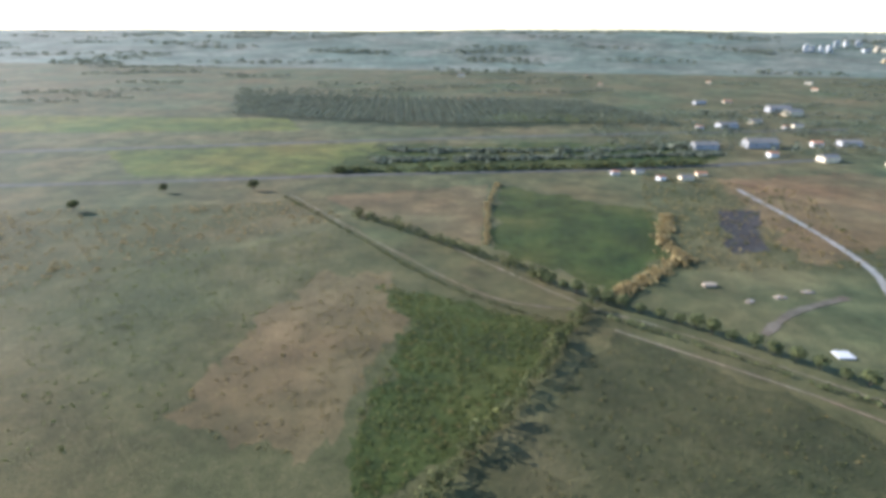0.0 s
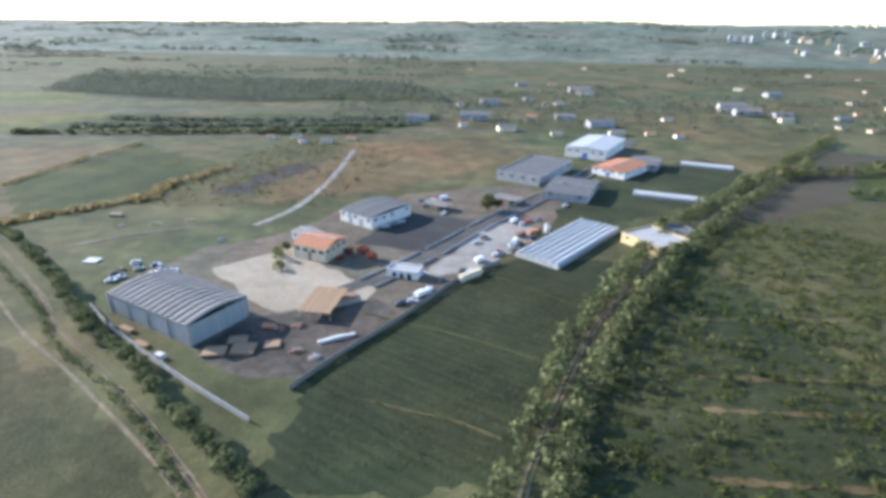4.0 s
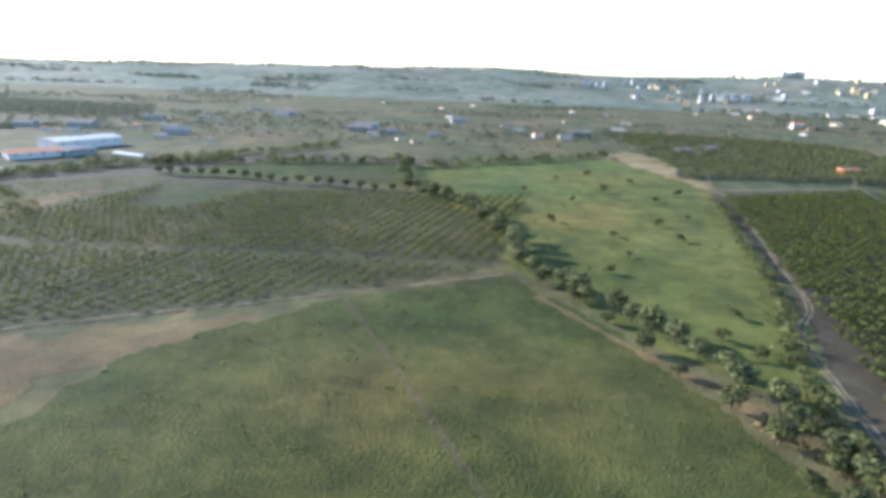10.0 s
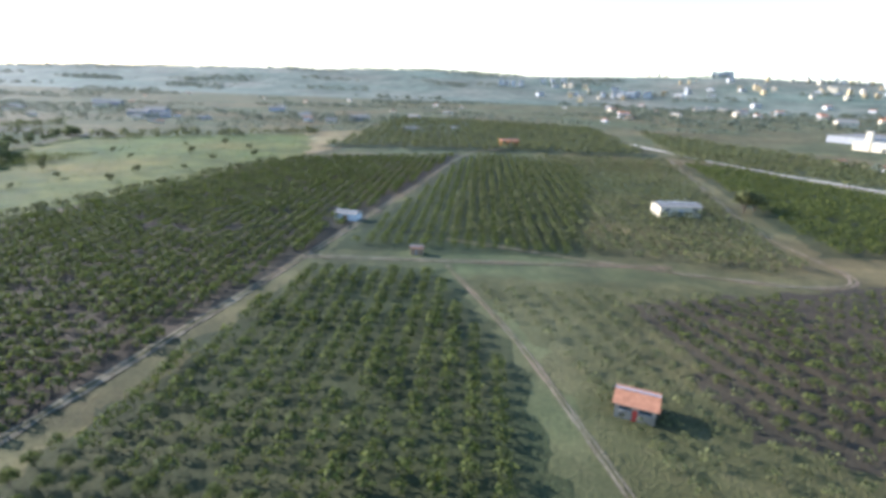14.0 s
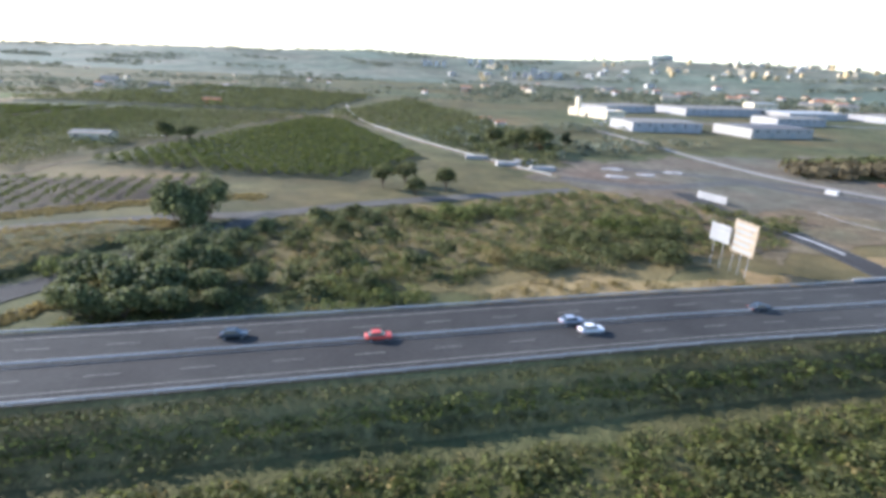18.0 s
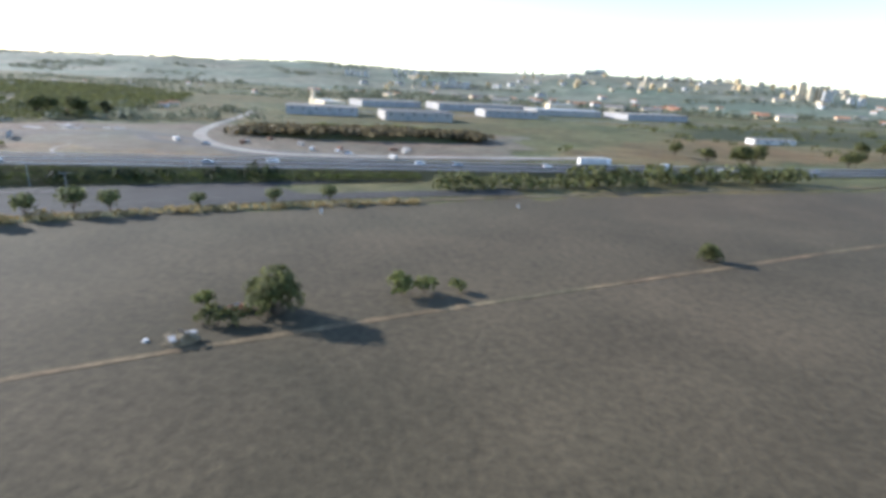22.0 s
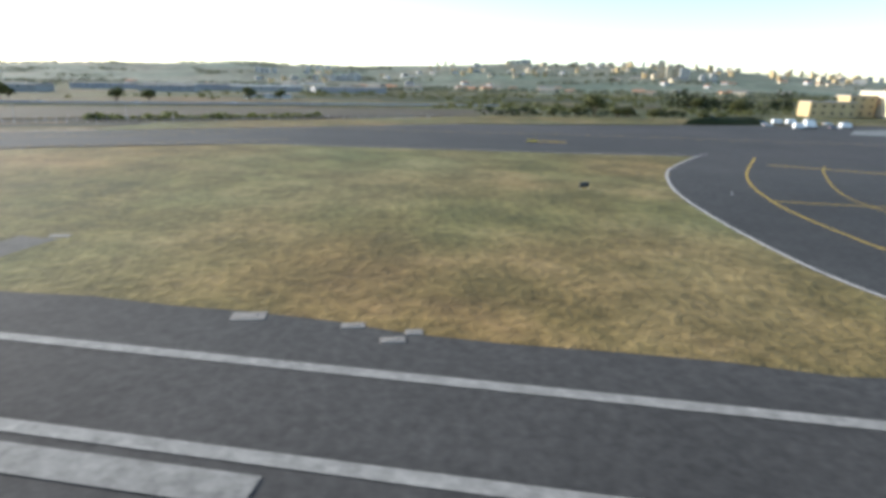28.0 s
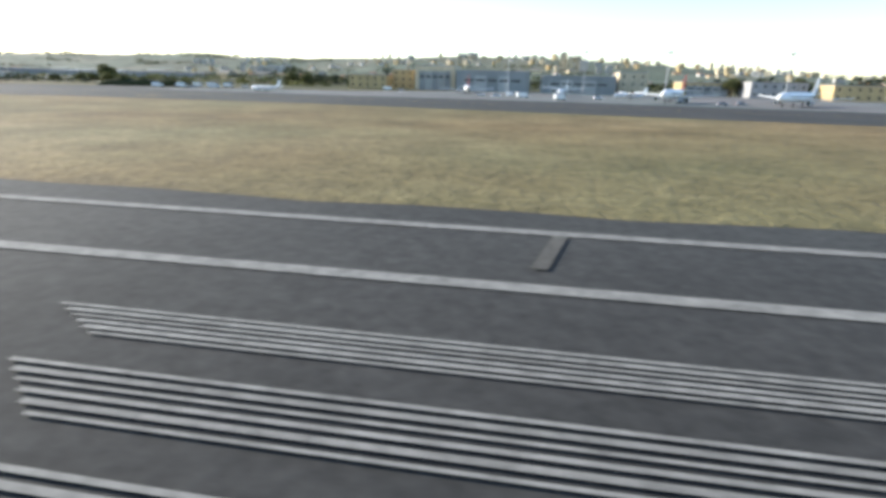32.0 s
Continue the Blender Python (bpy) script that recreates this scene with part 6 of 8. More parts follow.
# ---- mound and roads before the motorway ----
def mound(poly, h, mat, label):
    p = np.array(poly, float)
    m = p.mean(0)
    bm = bmesh.new()
    rings = []
    out = []
    for a, b in zip(p, np.roll(p, -1, axis=0)):
        for u in np.linspace(0, 1, 8, endpoint=False):
            out.append(a + (b - a) * u)
    for f, z in ((1.0, -0.05), (0.93, 0.35), (0.82, 0.75), (0.6, 0.95), (0.3, 1.0)):
        rings.append([bm.verts.new((*(m + (o - m) * f), h * z * (1 + 0.25 * noise.noise((o[0] / 9, o[1] / 9, f))))) for o in out])
    for r0, r1 in zip(rings[:-1], rings[1:]):
        for i in range(len(out)):
            j = (i + 1) % len(out)
            bm.faces.new((r0[i], r0[j], r1[j], r1[i]))
    bm.faces.new(rings[-1])
    ob = new("mound", mesh_of("mound", bm, mat))
    ob.data.polygons.foreach_set("use_smooth", [True] * len(ob.data.polygons))
    return tagged(ob, label, "mound", kind="structure")

mound([(1212, 84), (1234, 113), (1264, 137), (1280, 136), (1274, 118), (1268, 97), (1254, 84), (1236, 73), (1210, 66)], 2.4, M["weeds"], "grassy mound between two roads")
scatter("scrub", [(1196, 48), (1222, 62), (1262, 88), (1276, 112), (1266, 104), (1236, 80), (1206, 66)], 420, M["bush"], "dark scrub at the foot of the mound", "scrub", 1.2, 1.0, 30, 0.24)
for mt, w, h in (("straw", 2.6, 0.35), ("gold", 4.2, 0.45), ("gold", 5.0, 0.3)):
    hedge("dry_grass", [(1180, 74), (1202, 99), (1228, 136), (1262, 165), (1282, 174)], M[mt], "tall golden dry grass along the road bank", w, h, 0.5, per=30, leaf=0.2, category="dry grass")
    hedge("dry_grass", [(1208, 84), (1232, 113), (1262, 136), (1276, 138)], M[mt], "golden dry grass along the mound", w, h, 0.6, per=28, leaf=0.2, category="dry grass")
    hedge("dry_grass", [(1281, 76), (1287, 92), (1293, 112)], M[mt], "golden dry grass at the road side", w - 1, h, 0.9, per=28, category="dry grass")
MOUND = np.array([(1212, 84), (1234, 113), (1264, 137), (1280, 136), (1274, 118), (1268, 97), (1254, 84), (1236, 73), (1210, 66)], float)
mid = MOUND.mean(0)
for mt, n in (("straw", 350), ("gold", 1300), ("citrus", 220), ("brush", 500)):
    x, y = rng.uniform(1208, 1282, n * 3), rng.uniform(64, 140, n * 3)
    f = np.clip([max(abs(a - mid[0]) / 36, abs(b - mid[1]) / 36) for a, b in zip(x, y)], 0, 1)
    k = inside(MOUND, x, y)
    grove("weeds", np.c_[x, y][k][:n], M[mt], "dry weeds and grass covering the mound", "weeds", 0.7, 0.45, 20, 0.2, 0.0, 0.35, (2.4 * (1 - f ** 4))[k][:n])
for x, y, s in ((1327, 208, .9), (1320, 200, .8), (1178, 268, 1.0), (1186, 275, .9), (1335, 190, .7), (1345, 200, .8)):
    plant(K_BIG, x, y, s, 0, "bushy grey green tree beside the motorway", "trees beside the motorway")
for x, y, s in ((1277, 139, 1.55), (1281, 147, 1.45), (1272, 143, 1.2), (1284, 134, 1.0), (1284, 96, .85), (1288, 88, .8), (1292, 84, .75), (1297, 83, .9), (1303, 84, .95), (1309, 87, .9), (1290, 97, .9), (1297, 93, 1.05), (1304, 94, 1.1), (1311, 97, .9), (1292, 107, .9), (1299, 105, 1.0), (1307, 106, .9), (1287, 112, .6), (1295, 117, .8), (1316, 92, .6), (1318, 104, .6), (1303, 117, .7), (1298, 128, .6), (1304, 136, .6)):
    plant(K_ROUND, x, y, s, 0, group="trees beside the motorway")
for x, y, s in ((1326, 104, 1.1), (1334, 112, 1.2), (1342, 106, .9), (1330, 124, 1.0), (1350, 118, 1.1), (1318, 128, 1.2), (1325, 140, 1.0), (1340, 134, 1.2), (1314, 150, 1.0), (1356, 130, .9), (1322, 158, 1.0), (1338, 160, .9)):
    plant(K_SHRUB, x, y, s * 1.3, 0, "leafy green shrub beside the motorway", "shrubs beside the motorway")
scatter("scrub", [(1290, 70), (1300, 150), (1400, 215), (1470, 190), (1452, 160), (1380, 130), (1330, 88)], 420, M["bush"], "scrubby bushes beside the motorway", "scrub", 1.9, 1.8, 80, 0.16)
scatter("scrub", [(1290, 70), (1300, 150), (1400, 215), (1470, 190), (1452, 160), (1380, 130), (1330, 88)], 1100, M["gold"], "golden dry scrub beside the motorway", "scrub", 1.1, 0.6, 22, 0.24)
scatter("scrub", [(1290, 70), (1300, 150), (1400, 215), (1470, 190), (1452, 160), (1380, 130), (1330, 88)], 900, M["lime"], "dull green undergrowth beside the motorway", "scrub", 1.4, 0.9, 40, 0.19)
for x0, y0, x1, y1, n, mt, rr in ((1333, 103, 1357, 100, 22, "lime", 2.3), (1339, 111, 1353, 127, 10, "lime", 1.9), (1338, 158, 1368, 174, 26, "lime", 2.6), (1310, 146, 1333, 161, 16, "olive", 2.8), (1377, 126, 1422, 148, 44, "bush", 2.7),
                                  (1384, 149, 1420, 165, 30, "bush", 2.6), (1398, 160, 1416, 174, 14, "citrus", 2.8), (1273, 101, 1296, 107, 18, "lime", 2.6), (1276, 118, 1304, 126, 20, "olive", 3.0), (1360, 128, 1378, 140, 12, "gold", 1.9)):
    u = rng.random(n)
    p = np.c_[x0 + (x1 - x0) * u + rng.normal(0, 2.0, n), y0 + (y1 - y0) * u + rng.normal(0, 3.0, n)]
    grove("scrub", p, M[mt], "rounded bushes growing together beside the motorway", "scrub", rr, rr * 1.05, 130, 0.13, 0.0, 0.25)
VERGE = [(1300, 36), (1380, 64), (1440, 88), (1448, 70), (1432, 42), (1360, 8)]
scatter("scrub", VERGE, 420, M["bush"], "low bushes below the motorway bank", "scrub", 1.6, 1.3, 60, 0.18)
scatter("scrub", VERGE, 600, M["gold"], "golden brown grass below the motorway bank", "scrub", 0.9, 0.45, 20, 0.26)
scatter("scrub", VERGE, 1500, M["lime"], "dull green growth below the motorway bank", "scrub", 1.0, 0.5, 22, 0.24)
scatter("scrub", VERGE, 1500, M["citrus"], "dark green growth below the motorway bank", "scrub", 1.1, 0.6, 26, 0.22)
scatter("scrub", [(1362, 99), (1370, 116), (1384, 124), (1404, 124), (1440, 134), (1438, 128), (1397, 114)], 160, M["gold"], "tall golden grass on the motorway verge", "scrub", 0.9, 0.7, 24, 0.24)
scatter("scrub", [(1452, 58), (1466, 80), (1500, 99), (1530, 96), (1500, 62), (1490, 74)], 90, M["bush"], "bushes by the slip road", "scrub", 1.8, 1.8, 36, 0.26)
hedge("hedge", [(1474, 100), (1500, 121), (1540, 138), (1600, 170)], M["pine"], "dark bushes below the motorway", 5, 3.5, 2.4, per=46, leaf=0.24)
hedge("hedge", [(1360, 66), (1400, 81), (1445, 98)], M["bush"], "bushes on the motorway bank", 3.5, 2.5, 3.2, per=40, leaf=0.26)


# growth on the south slope of the embankment
q = smooth_line(MW, 6)
nn = sides(q)
k = (q[:, 0] > 1185) & (q[:, 0] < 1449)
k2 = (q[:, 0] > 1480) & (q[:, 0] < 1640)
for kk in (k, k2):
    for off, zf, mt, h in ((-12.0, 0.8, "bush", 1.0), (-14.0, 0.5, "lime", 1.1), (-15.6, 0.35, "citrus", 1.2), (-17.5, 0.1, "bush", 1.4)):
        p = np.c_[q[kk][:, :2] + nn[kk] * off, q[kk][:, 2] * zf]
        hedge("bank_growth", [tuple(v) for v in p], M[mt], "dry shrubs and grass on the motorway bank", 2.2, h * 0.7, 0.8, per=30, leaf=0.2, category="scrub")


def panel_sign(x, y, ang, w, h, z, mat, label, legs=2, name="road_sign", bars=0):
    t = thing(name, label, name.replace("_", " "), x, y, 0, ang)
    p = part("panel", boxes((-w / 2, w / 2, -0.06, 0.06, z, z + h), bevel=0.02), M[mat], t)
    for i in range(bars):
        part("lettering_bar", boxes((-w * 0.4, w * (0.4 - 0.1 * (i % 2)), -0.075, -0.062, z + h * (i + 0.6) / (bars + 0.4) - h * 0.05, z + h * (i + 0.6) / (bars + 0.4) + h * 0.05)), M["bluegrey"], p)
    for i in range(legs):
        x0 = -w / 2 + w * (i + 0.5) / legs
        part("post", tube((x0, 0.12, 0), (x0, 0.12, z + h * 0.8), 0.08, 0.08, 8), M["steel"], t)
    return t

panel_sign(1261, 86, 0.3, 3.6, 2.2, 3.2, "sheet", "pale direction sign on two posts", bars=3)
panel_sign(1267, 84, 0.3, 3.6, 2.2, 3.2, "sheet", "pale direction sign on two posts", bars=3)
panel_sign(1428, 135.5, -1.19, 7.6, 8.2, 5.4, "stone", "tall faded brown advertising hoarding on three posts", 3, "billboard", 5)
panel_sign(1424.5, 141, -1.08, 6.2, 4.6, 6.6, "greywall", "faded white advertising hoarding on two posts", 2, "billboard", 3)
panel_sign(1448, 212, -0.95, 13, 2.8, 0.6, "greywall", "long low white hoarding on posts", 4, "billboard", 2)
panel_sign(1461, 88, 0.3, 1.6, 2.4, 1.6, "bluegrey", "blue direction sign at the junction", 1, "road_sign", 2)

# ---- motorway bridge, rails, traffic ----
dk = thing("bridge", "concrete road bridge over the underpass", "bridge", 1464, 118.5, 0, math.atan2(21, 60))
part("deck", boxes((-14, 14, -10.3, 10.3, 4.0, 5.0), bevel=0.05), M["concrete"], dk)
for s in (-1, 1):
    part("abutment", boxes((s * 12.5 - 1.4, s * 12.5 + 1.4, -10.2, 10.2, -0.2, 3.98)), M["concrete"], dk)
    part("parapet", boxes((-15, 15, s * 10.2 - 0.2, s * 10.2 + 0.2, 5.02, 5.9)), M["concrete"], dk)
    for y in (-7, -2.5, 2.5, 7):
        part("pier", tube((s * 5, y, 0), (s * 5, y, 3.98), 0.5, 0.5, 12), M["concrete"], dk)


def guard_rail(off, label):
    q = smooth_line(MW, 8)
    n = sides(q)
    q = np.c_[q[:, :2] + n * off, q[:, 2]]
    t = thing("guard_rail", label, "guard rail")
    for (x0, y0, z0), (x1, y1, z1) in zip(q[:-1], q[1:]):
        if x0 > 2100:
            break
        L, a = math.hypot(x1 - x0, y1 - y0), math.atan2(y1 - y0, x1 - x0)
        o = part("rail", boxes((0, L, -0.05, 0.05, 0.5, 0.82)), M["steel"], t)
        o.location, o.rotation_euler = (x0, y0, z0), (0, -math.atan2(z1 - z0, L), a)
        o = part("post", boxes((-0.06, 0.06, 0.05, 0.17, -0.2, 0.75)), M["steel"], t)
        o.location, o.rotation_euler = (x0, y0, z0), (0, 0, a)
    return t

guard_rail(-9.9, "galvanised guard rail along the motorway")
guard_rail(9.9, "galvanised guard rail along the motorway")
guard_rail(0.0, "galvanised rail of the central reserve")
MA = math.atan2(21, 60)


def lorry(x, y, z, ang, tarp, label):
    t = thing("lorry", label, "lorry", x, y, z, ang)
    part("cab", boxes((5.9, 8.2, -1.22, 1.22, 0.7, 3.5), bevel=0.18), M["carwhite"], t)
    part("windscreen", boxes((8.1, 8.24, -1.05, 1.05, 2.0, 3.0)), M["glass"], t)
    part("side_window", boxes((6.9, 7.7, -1.25, 1.25, 2.1, 2.9)), M["glass"], t)
    part("trailer", boxes((-8.3, 5.5, -1.25, 1.25, 1.1, 4.0), bevel=0.06), M[tarp], t, "curtain-sided trailer")
    part("chassis", boxes((-8.2, 7.9, -0.5, 0.5, 0.6, 1.08)), M["black"], t)
    part("lettering_bar", boxes((-6.8, -4.2, -1.275, -1.255, 2.2, 3.2)), M["white"], t)
    part("lettering_bar", boxes((-3.6, 1.0, -1.275, -1.255, 2.5, 2.9)), M["white"], t)
    for x0 in (-6.9, -5.6, -4.3, 4.9, 7.2):
        for y0 in (-1.1, 1.1):
            w = part("wheel", tube((x0, y0 - 0.16, 0.5), (x0, y0 + 0.16, 0.5), 0.5, 0.5, 14), M["rubber"], t)
            part("rim", tube((x0, y0 - 0.18, 0.5), (x0, y0 + 0.18, 0.5), 0.26, 0.26, 8), M["steel"], w)
    return t

lorry(1470, 114.4, 5.12, MA, "blue", "articulated lorry with a blue curtain trailer")
lorry(1714, 251, 1.3, 0.46, "white", "white articulated lorry on the motorway")
for k, x, y, z, s in ((0, 1386, 87.5, 5.12, 1), (1, 1383, 90, 5.12, 1), (2, 1419, 103, 5.12, 1), (2, 1508, 138, 4.95, 1), (0, 1522, 140.5, 4.8, 1), (0, 1275, 55.8, 5.18, 1), (0, 1278, 53.0, 5.18, 1), (3, 1352, 78, 5.12, 1), (2, 1330, 74, 5.12, 1), (1, 1574, 168, 3.9, 1), (0, 1590, 183, 3.5, 1), (0, 1640, 209, 2.4, 1), (1, 1655, 213, 2.2, 1), (0, 1692, 234, 1.6, 1), (4, 1748, 262, 1.0, 1), (0, 1775, 269, .9, 1), (1, 1830, 302, .7, 1), (0, 1880, 322, .6, 1), (0, 1930, 352, .6, 1), (1, 1985, 374, .6, 1)):
    park(k, x, y, MA + (0.12 if x > 1550 else 0), z, group="cars on the motorway")
park(0, 1514, 66, 0.75, 0.185, "white car driving beside the ploughed field", "cars on the side roads")
park(0, 1600, 236, 0.1, 0.185, group="cars on the side roads")
park(1, 1530, 232, 0.1, 0.185, group="cars on the side roads")


def street_lamp(x, y, h, label, ang=0.0, z=0.0):
    t = thing("street_lamp", label, "street lamp", x, y, z, ang, "street lamps by the slip road")
    part("pole", tube((0, 0, 0), (0, 0, h), 0.13, 0.07, 10), M["steel"], t)
    for s in (-1, 1):
        part("arm", tube((0, 0, h - 0.05), (s * 1.3, 0, h + 0.15), 0.05, 0.04, 6), M["steel"], t)
        part("lamp_head", boxes((s * 1.3 - 0.1, s * 1.3 + 0.45, -0.12, 0.12, h + 0.08, h + 0.2), bevel=0.03), M["steel"], t)
    part("base", boxes((-0.25, 0.25, -0.25, 0.25, 0, 0.2)), M["concrete"], t)
    return t

for x, y in ((1460, 93), (1457.5, 78.5), (1479.5, 97), (1506, 117), (1443, 56), (1540, 134), (1574, 158), (1562, 124)):
    street_lamp(x, y, 6.8, "grey double-headed street lamp", 0.4)
ribbon("kerb", [(1451, 64), (1470, 86), (1491, 99.4), (1526, 114), (1560, 134)], 0.35, 0, M["concrete"], "white kerb of the slip road", "kerb", 3)
ribbon("kerb", [(1456, 84), (1470, 94), (1490, 107), (1526, 122)], 0.3, 0, M["concrete"], "white kerb of the slip road", "kerb", 3)
ribbon("traffic_island", [(1532, 95), (1539, 97), (1541, 102), (1537, 107), (1530, 110)], 0.45, 0, M["concrete"], "white painted hook of a roundabout island", "traffic island", 1)
ribbon("kerb", [(1484, 206), (1488, 194), (1500, 183), (1520, 178)], 0.8, 0, M["concrete"], "pale concrete kerb of the slip road", "kerb", 2)
ribbon("kerb", [(1452, 186), (1461, 172), (1466, 158)], 1.0, 0, M["white"], "pale concrete kerb", "kerb", 2)

# ruined stone building
RA = math.atan2(28.1, 34.5)
rb = thing("stone_building", "long derelict stone building with a gabled tile roof", "derelict building", 1452.5, 47.6, 0, RA)
L, EH, RH, HW = 44.5, 4.2, 7.4, 5.8
part("wall_front", boxes((0, L, -HW, -HW + 0.6, 0, EH)), M["stone"], rb, "stained plaster wall")
part("wall_back", boxes((0, L, HW - 0.6, HW, 0, EH)), M["stone"], rb)
for x0 in (0, L - 0.6):
    bm = bmesh.new()
    g0 = [bm.verts.new((x0, y, z)) for y, z in ((-HW + 0.61, 0), (HW - 0.61, 0), (HW - 0.61, EH + 0.15), (0, RH - 0.2), (-HW + 0.61, EH + 0.15))]
    g1 = [bm.verts.new((v.co.x + 0.6, v.co.y, v.co.z)) for v in g0]
    bm.faces.new(g0[::-1])
    bm.faces.new(g1)
    for k in range(5):
        bm.faces.new((g0[k], g0[(k + 1) % 5], g1[(k + 1) % 5], g1[k]))
    part("gable_wall", bm, M["cream"], rb, "pale plastered gable wall")
slope = math.atan2(RH - EH, HW)
run = math.hypot(RH - EH, HW) + 0.5
tile = mesh_of("roof_slab", boxes((0.02, 1.09, 0.02, run / 5 + 0.1, 0, 0.14)), M["rooftile"])
for sd in (-1, 1):
    for i in range(41):
        for k in range(5):
            if sd < 0 and i > 38 and k > 2:
                continue
            o = new("roof_slab", tile)
            o.parent = rb
            d = -0.5 + k * run / 5
            y, z = sd * (HW - d * math.cos(slope)), EH + d * math.sin(slope) + rng.uniform(0, 0.05) + 0.05
            o.location, o.rotation_euler = (i * 1.1 - 0.3 + (1.1 if sd > 0 else 0), y, z), (slope + 0.03, 0, 0 if sd < 0 else math.pi)
part("ridge_cap", boxes((-0.3, L + 0.3, -0.25, 0.25, RH + 0.02, RH + 0.2), bevel=0.06), M["rooftile"], rb)
part("chimney", boxes((27, 28.4, 4.4, 5.6, 4.6, 6.6)), M["cream"], rb)
part("gutter", boxes((0, L, -HW - 0.28, -HW - 0.1, EH - 0.35, EH - 0.15)), M["steel"], rb)
for i in (0, 1, 3, 4, 7):
    part("window", boxes((3 + i * 4.8 - 0.7, 3 + i * 4.8 + 0.7 + (i == 0) * 1.5, -HW - 0.04, -HW + 0.1, 1.2, 2.7)), M["dark_panel"], rb)
    part("sill", boxes((2.9 + i * 4.8 - 0.7, 3.1 + i * 4.8 + 0.7, -HW - 0.14, -HW - 0.045, 1.05, 1.18)), M["concrete"], rb)
ax = thing("lean_to", "collapsed lean-to with rubble and broken slabs", "ruin", 1452.5 + 44.7 * math.cos(RA), 47.6 + 44.7 * math.sin(RA), 0, RA)
part("wall", boxes((0, 6, -4.5, -4.0, 0, 3.0), (5.5, 6, -3.98, 3, 0, 2.4)), M["stone"], ax)
for i in range(22):
    o = part("slab", boxes((-0.9, 0.9, -0.6, 0.6, 0, 0.15)), M[("concrete", "stone", "wood")[i % 3]], ax)
    o.location, o.rotation_euler = (rng.uniform(1, 5), rng.uniform(-3.4, 2.6), rng.uniform(1.4, 2.6)), (rng.uniform(-.5, .5), rng.uniform(-.5, .5), rng.uniform(0, 3))
part("rubble", boxes((0.2, 5.2, -3.8, 2.8, 0, 1.6), bevel=0.4), M["stone"], ax)
panel_sign(1494, 59, 0.6, 2.4, 3.0, 0.8, "white", "white board standing beside the derelict building", 2, "notice_board", 0)
for x, y, s in ((1489, 55, .6), (1495, 66, .62), (1501, 63, .5), (1481, 50, .5), (1503, 70, .5)):
    plant(K_BIG, x, y, s, 0, "dark bushy tree beside the derelict building")
for x, y, s in ((1508, 88, .9), (1513, 94, 1.2), (1517, 98, 1.3), (1521, 95, 1.0), (1524, 100, .9), (1510, 99, .8), (1504, 92, .7)):
    plant(K_SHRUB, x, y, s, 0, "rounded green bush on the verge", "bushes on the junction verge")
for x, y, s in ((1466, 76, .5), (1458, 66, .35)):
    plant(K_BIG, x, y, s, 0, "dark tree beside the derelict building")
for x, y, s in ((1509, 54, .7), (1514, 57, .8), (1520.7, 60.5, .95), (1525, 64, .6), (1529, 67.5, 1.0), (1535, 72, .7), (1541.5, 78, 1.1), (1548, 85, .9), (1556, 96, .8), (1561, 101, 1.0), (1567, 107, .9), (1573.5, 113.5, 1.1), (1580, 117, .9), (1596, 128, .7), (1612, 138, .8), (1625, 146, .8)):
    plant(K_OLIVE, x + 1, y - 1, s, 0, "bushy tree at the edge of the ploughed field", "trees along the field edge")
hedge("hedge", [(1520, 62), (1546, 84), (1585, 114), (1650, 153)], M["straw"], "dry grass along the field edge", 3, 1.3, 1.6, per=26)
hedge("hedge", [(1655, 178), (1700, 200), (1760, 238), (1800, 258)], M["bush"], "evergreen windbreak along the motorway", 9, 5, 3.2, per=60, leaf=0.2, miss=0.0)

# ploughed field: farm trees, spoil, lone tree
K_DENSE = tree_kind(M["bush"], 7.2, 4.4, 13, "tall dense dark round tree in the field", per=170, leaf=0.15, trunk=0.03)
for x, y, s, k in ((1644.5, 72, .98, K_DENSE), (1641.5, 74, .7, K_DENSE), (1633, 71.5, .75, K_LIME), (1636.5, 67, .8, K_SHRUB), (1638.5, 66.5, .7, K_SHRUB), (1640.5, 67.5, .75, K_SHRUB), (1661, 84, 1.05, K_LIME), (1664.5, 85.5, .8, K_LIME), (1670, 88.5, .7, K_LIME), (1722, 121, .62, K_DENSE)):
    plant(k, x, y, s, -0.9 if k is K_DENSE else 0.0)
crate_stack(1638.4, 71.5, .5, 6.0, 2.2, 1.6, "tile", "heap of pinkish brick rubble under the tree", "heap")
crate_stack(1636.5, 61, .5, 5.6, 3.4, 2.0, "dirt", "heap of tan earth and rubble beside the track", "heap")
for x, y in ((1628.6, 132), (1680, 157.6)):
    t = thing("marker_post", "small white marker post in the field", "marker post", x, y)
    part("post", boxes((-0.25, 0.25, -0.25, 0.25, 0, 1.3), bevel=0.04), M["white"], t)
    part("cap", boxes((-0.32, 0.32, -0.32, 0.32, 1.3, 1.42), bevel=0.03), M["concrete"], t)
crate_stack(1632, 60, .5, .7, .6, .5, "white", "white block at the track side", "block", 2)
crate_stack(1753.5, 79.5, .3, .9, .8, 1.0, "white", "square white well head in the field", "well_head", 3)
crate_stack(1837, 149, .3, .8, .8, .9, "white", "small white box in the field", "box", 2)

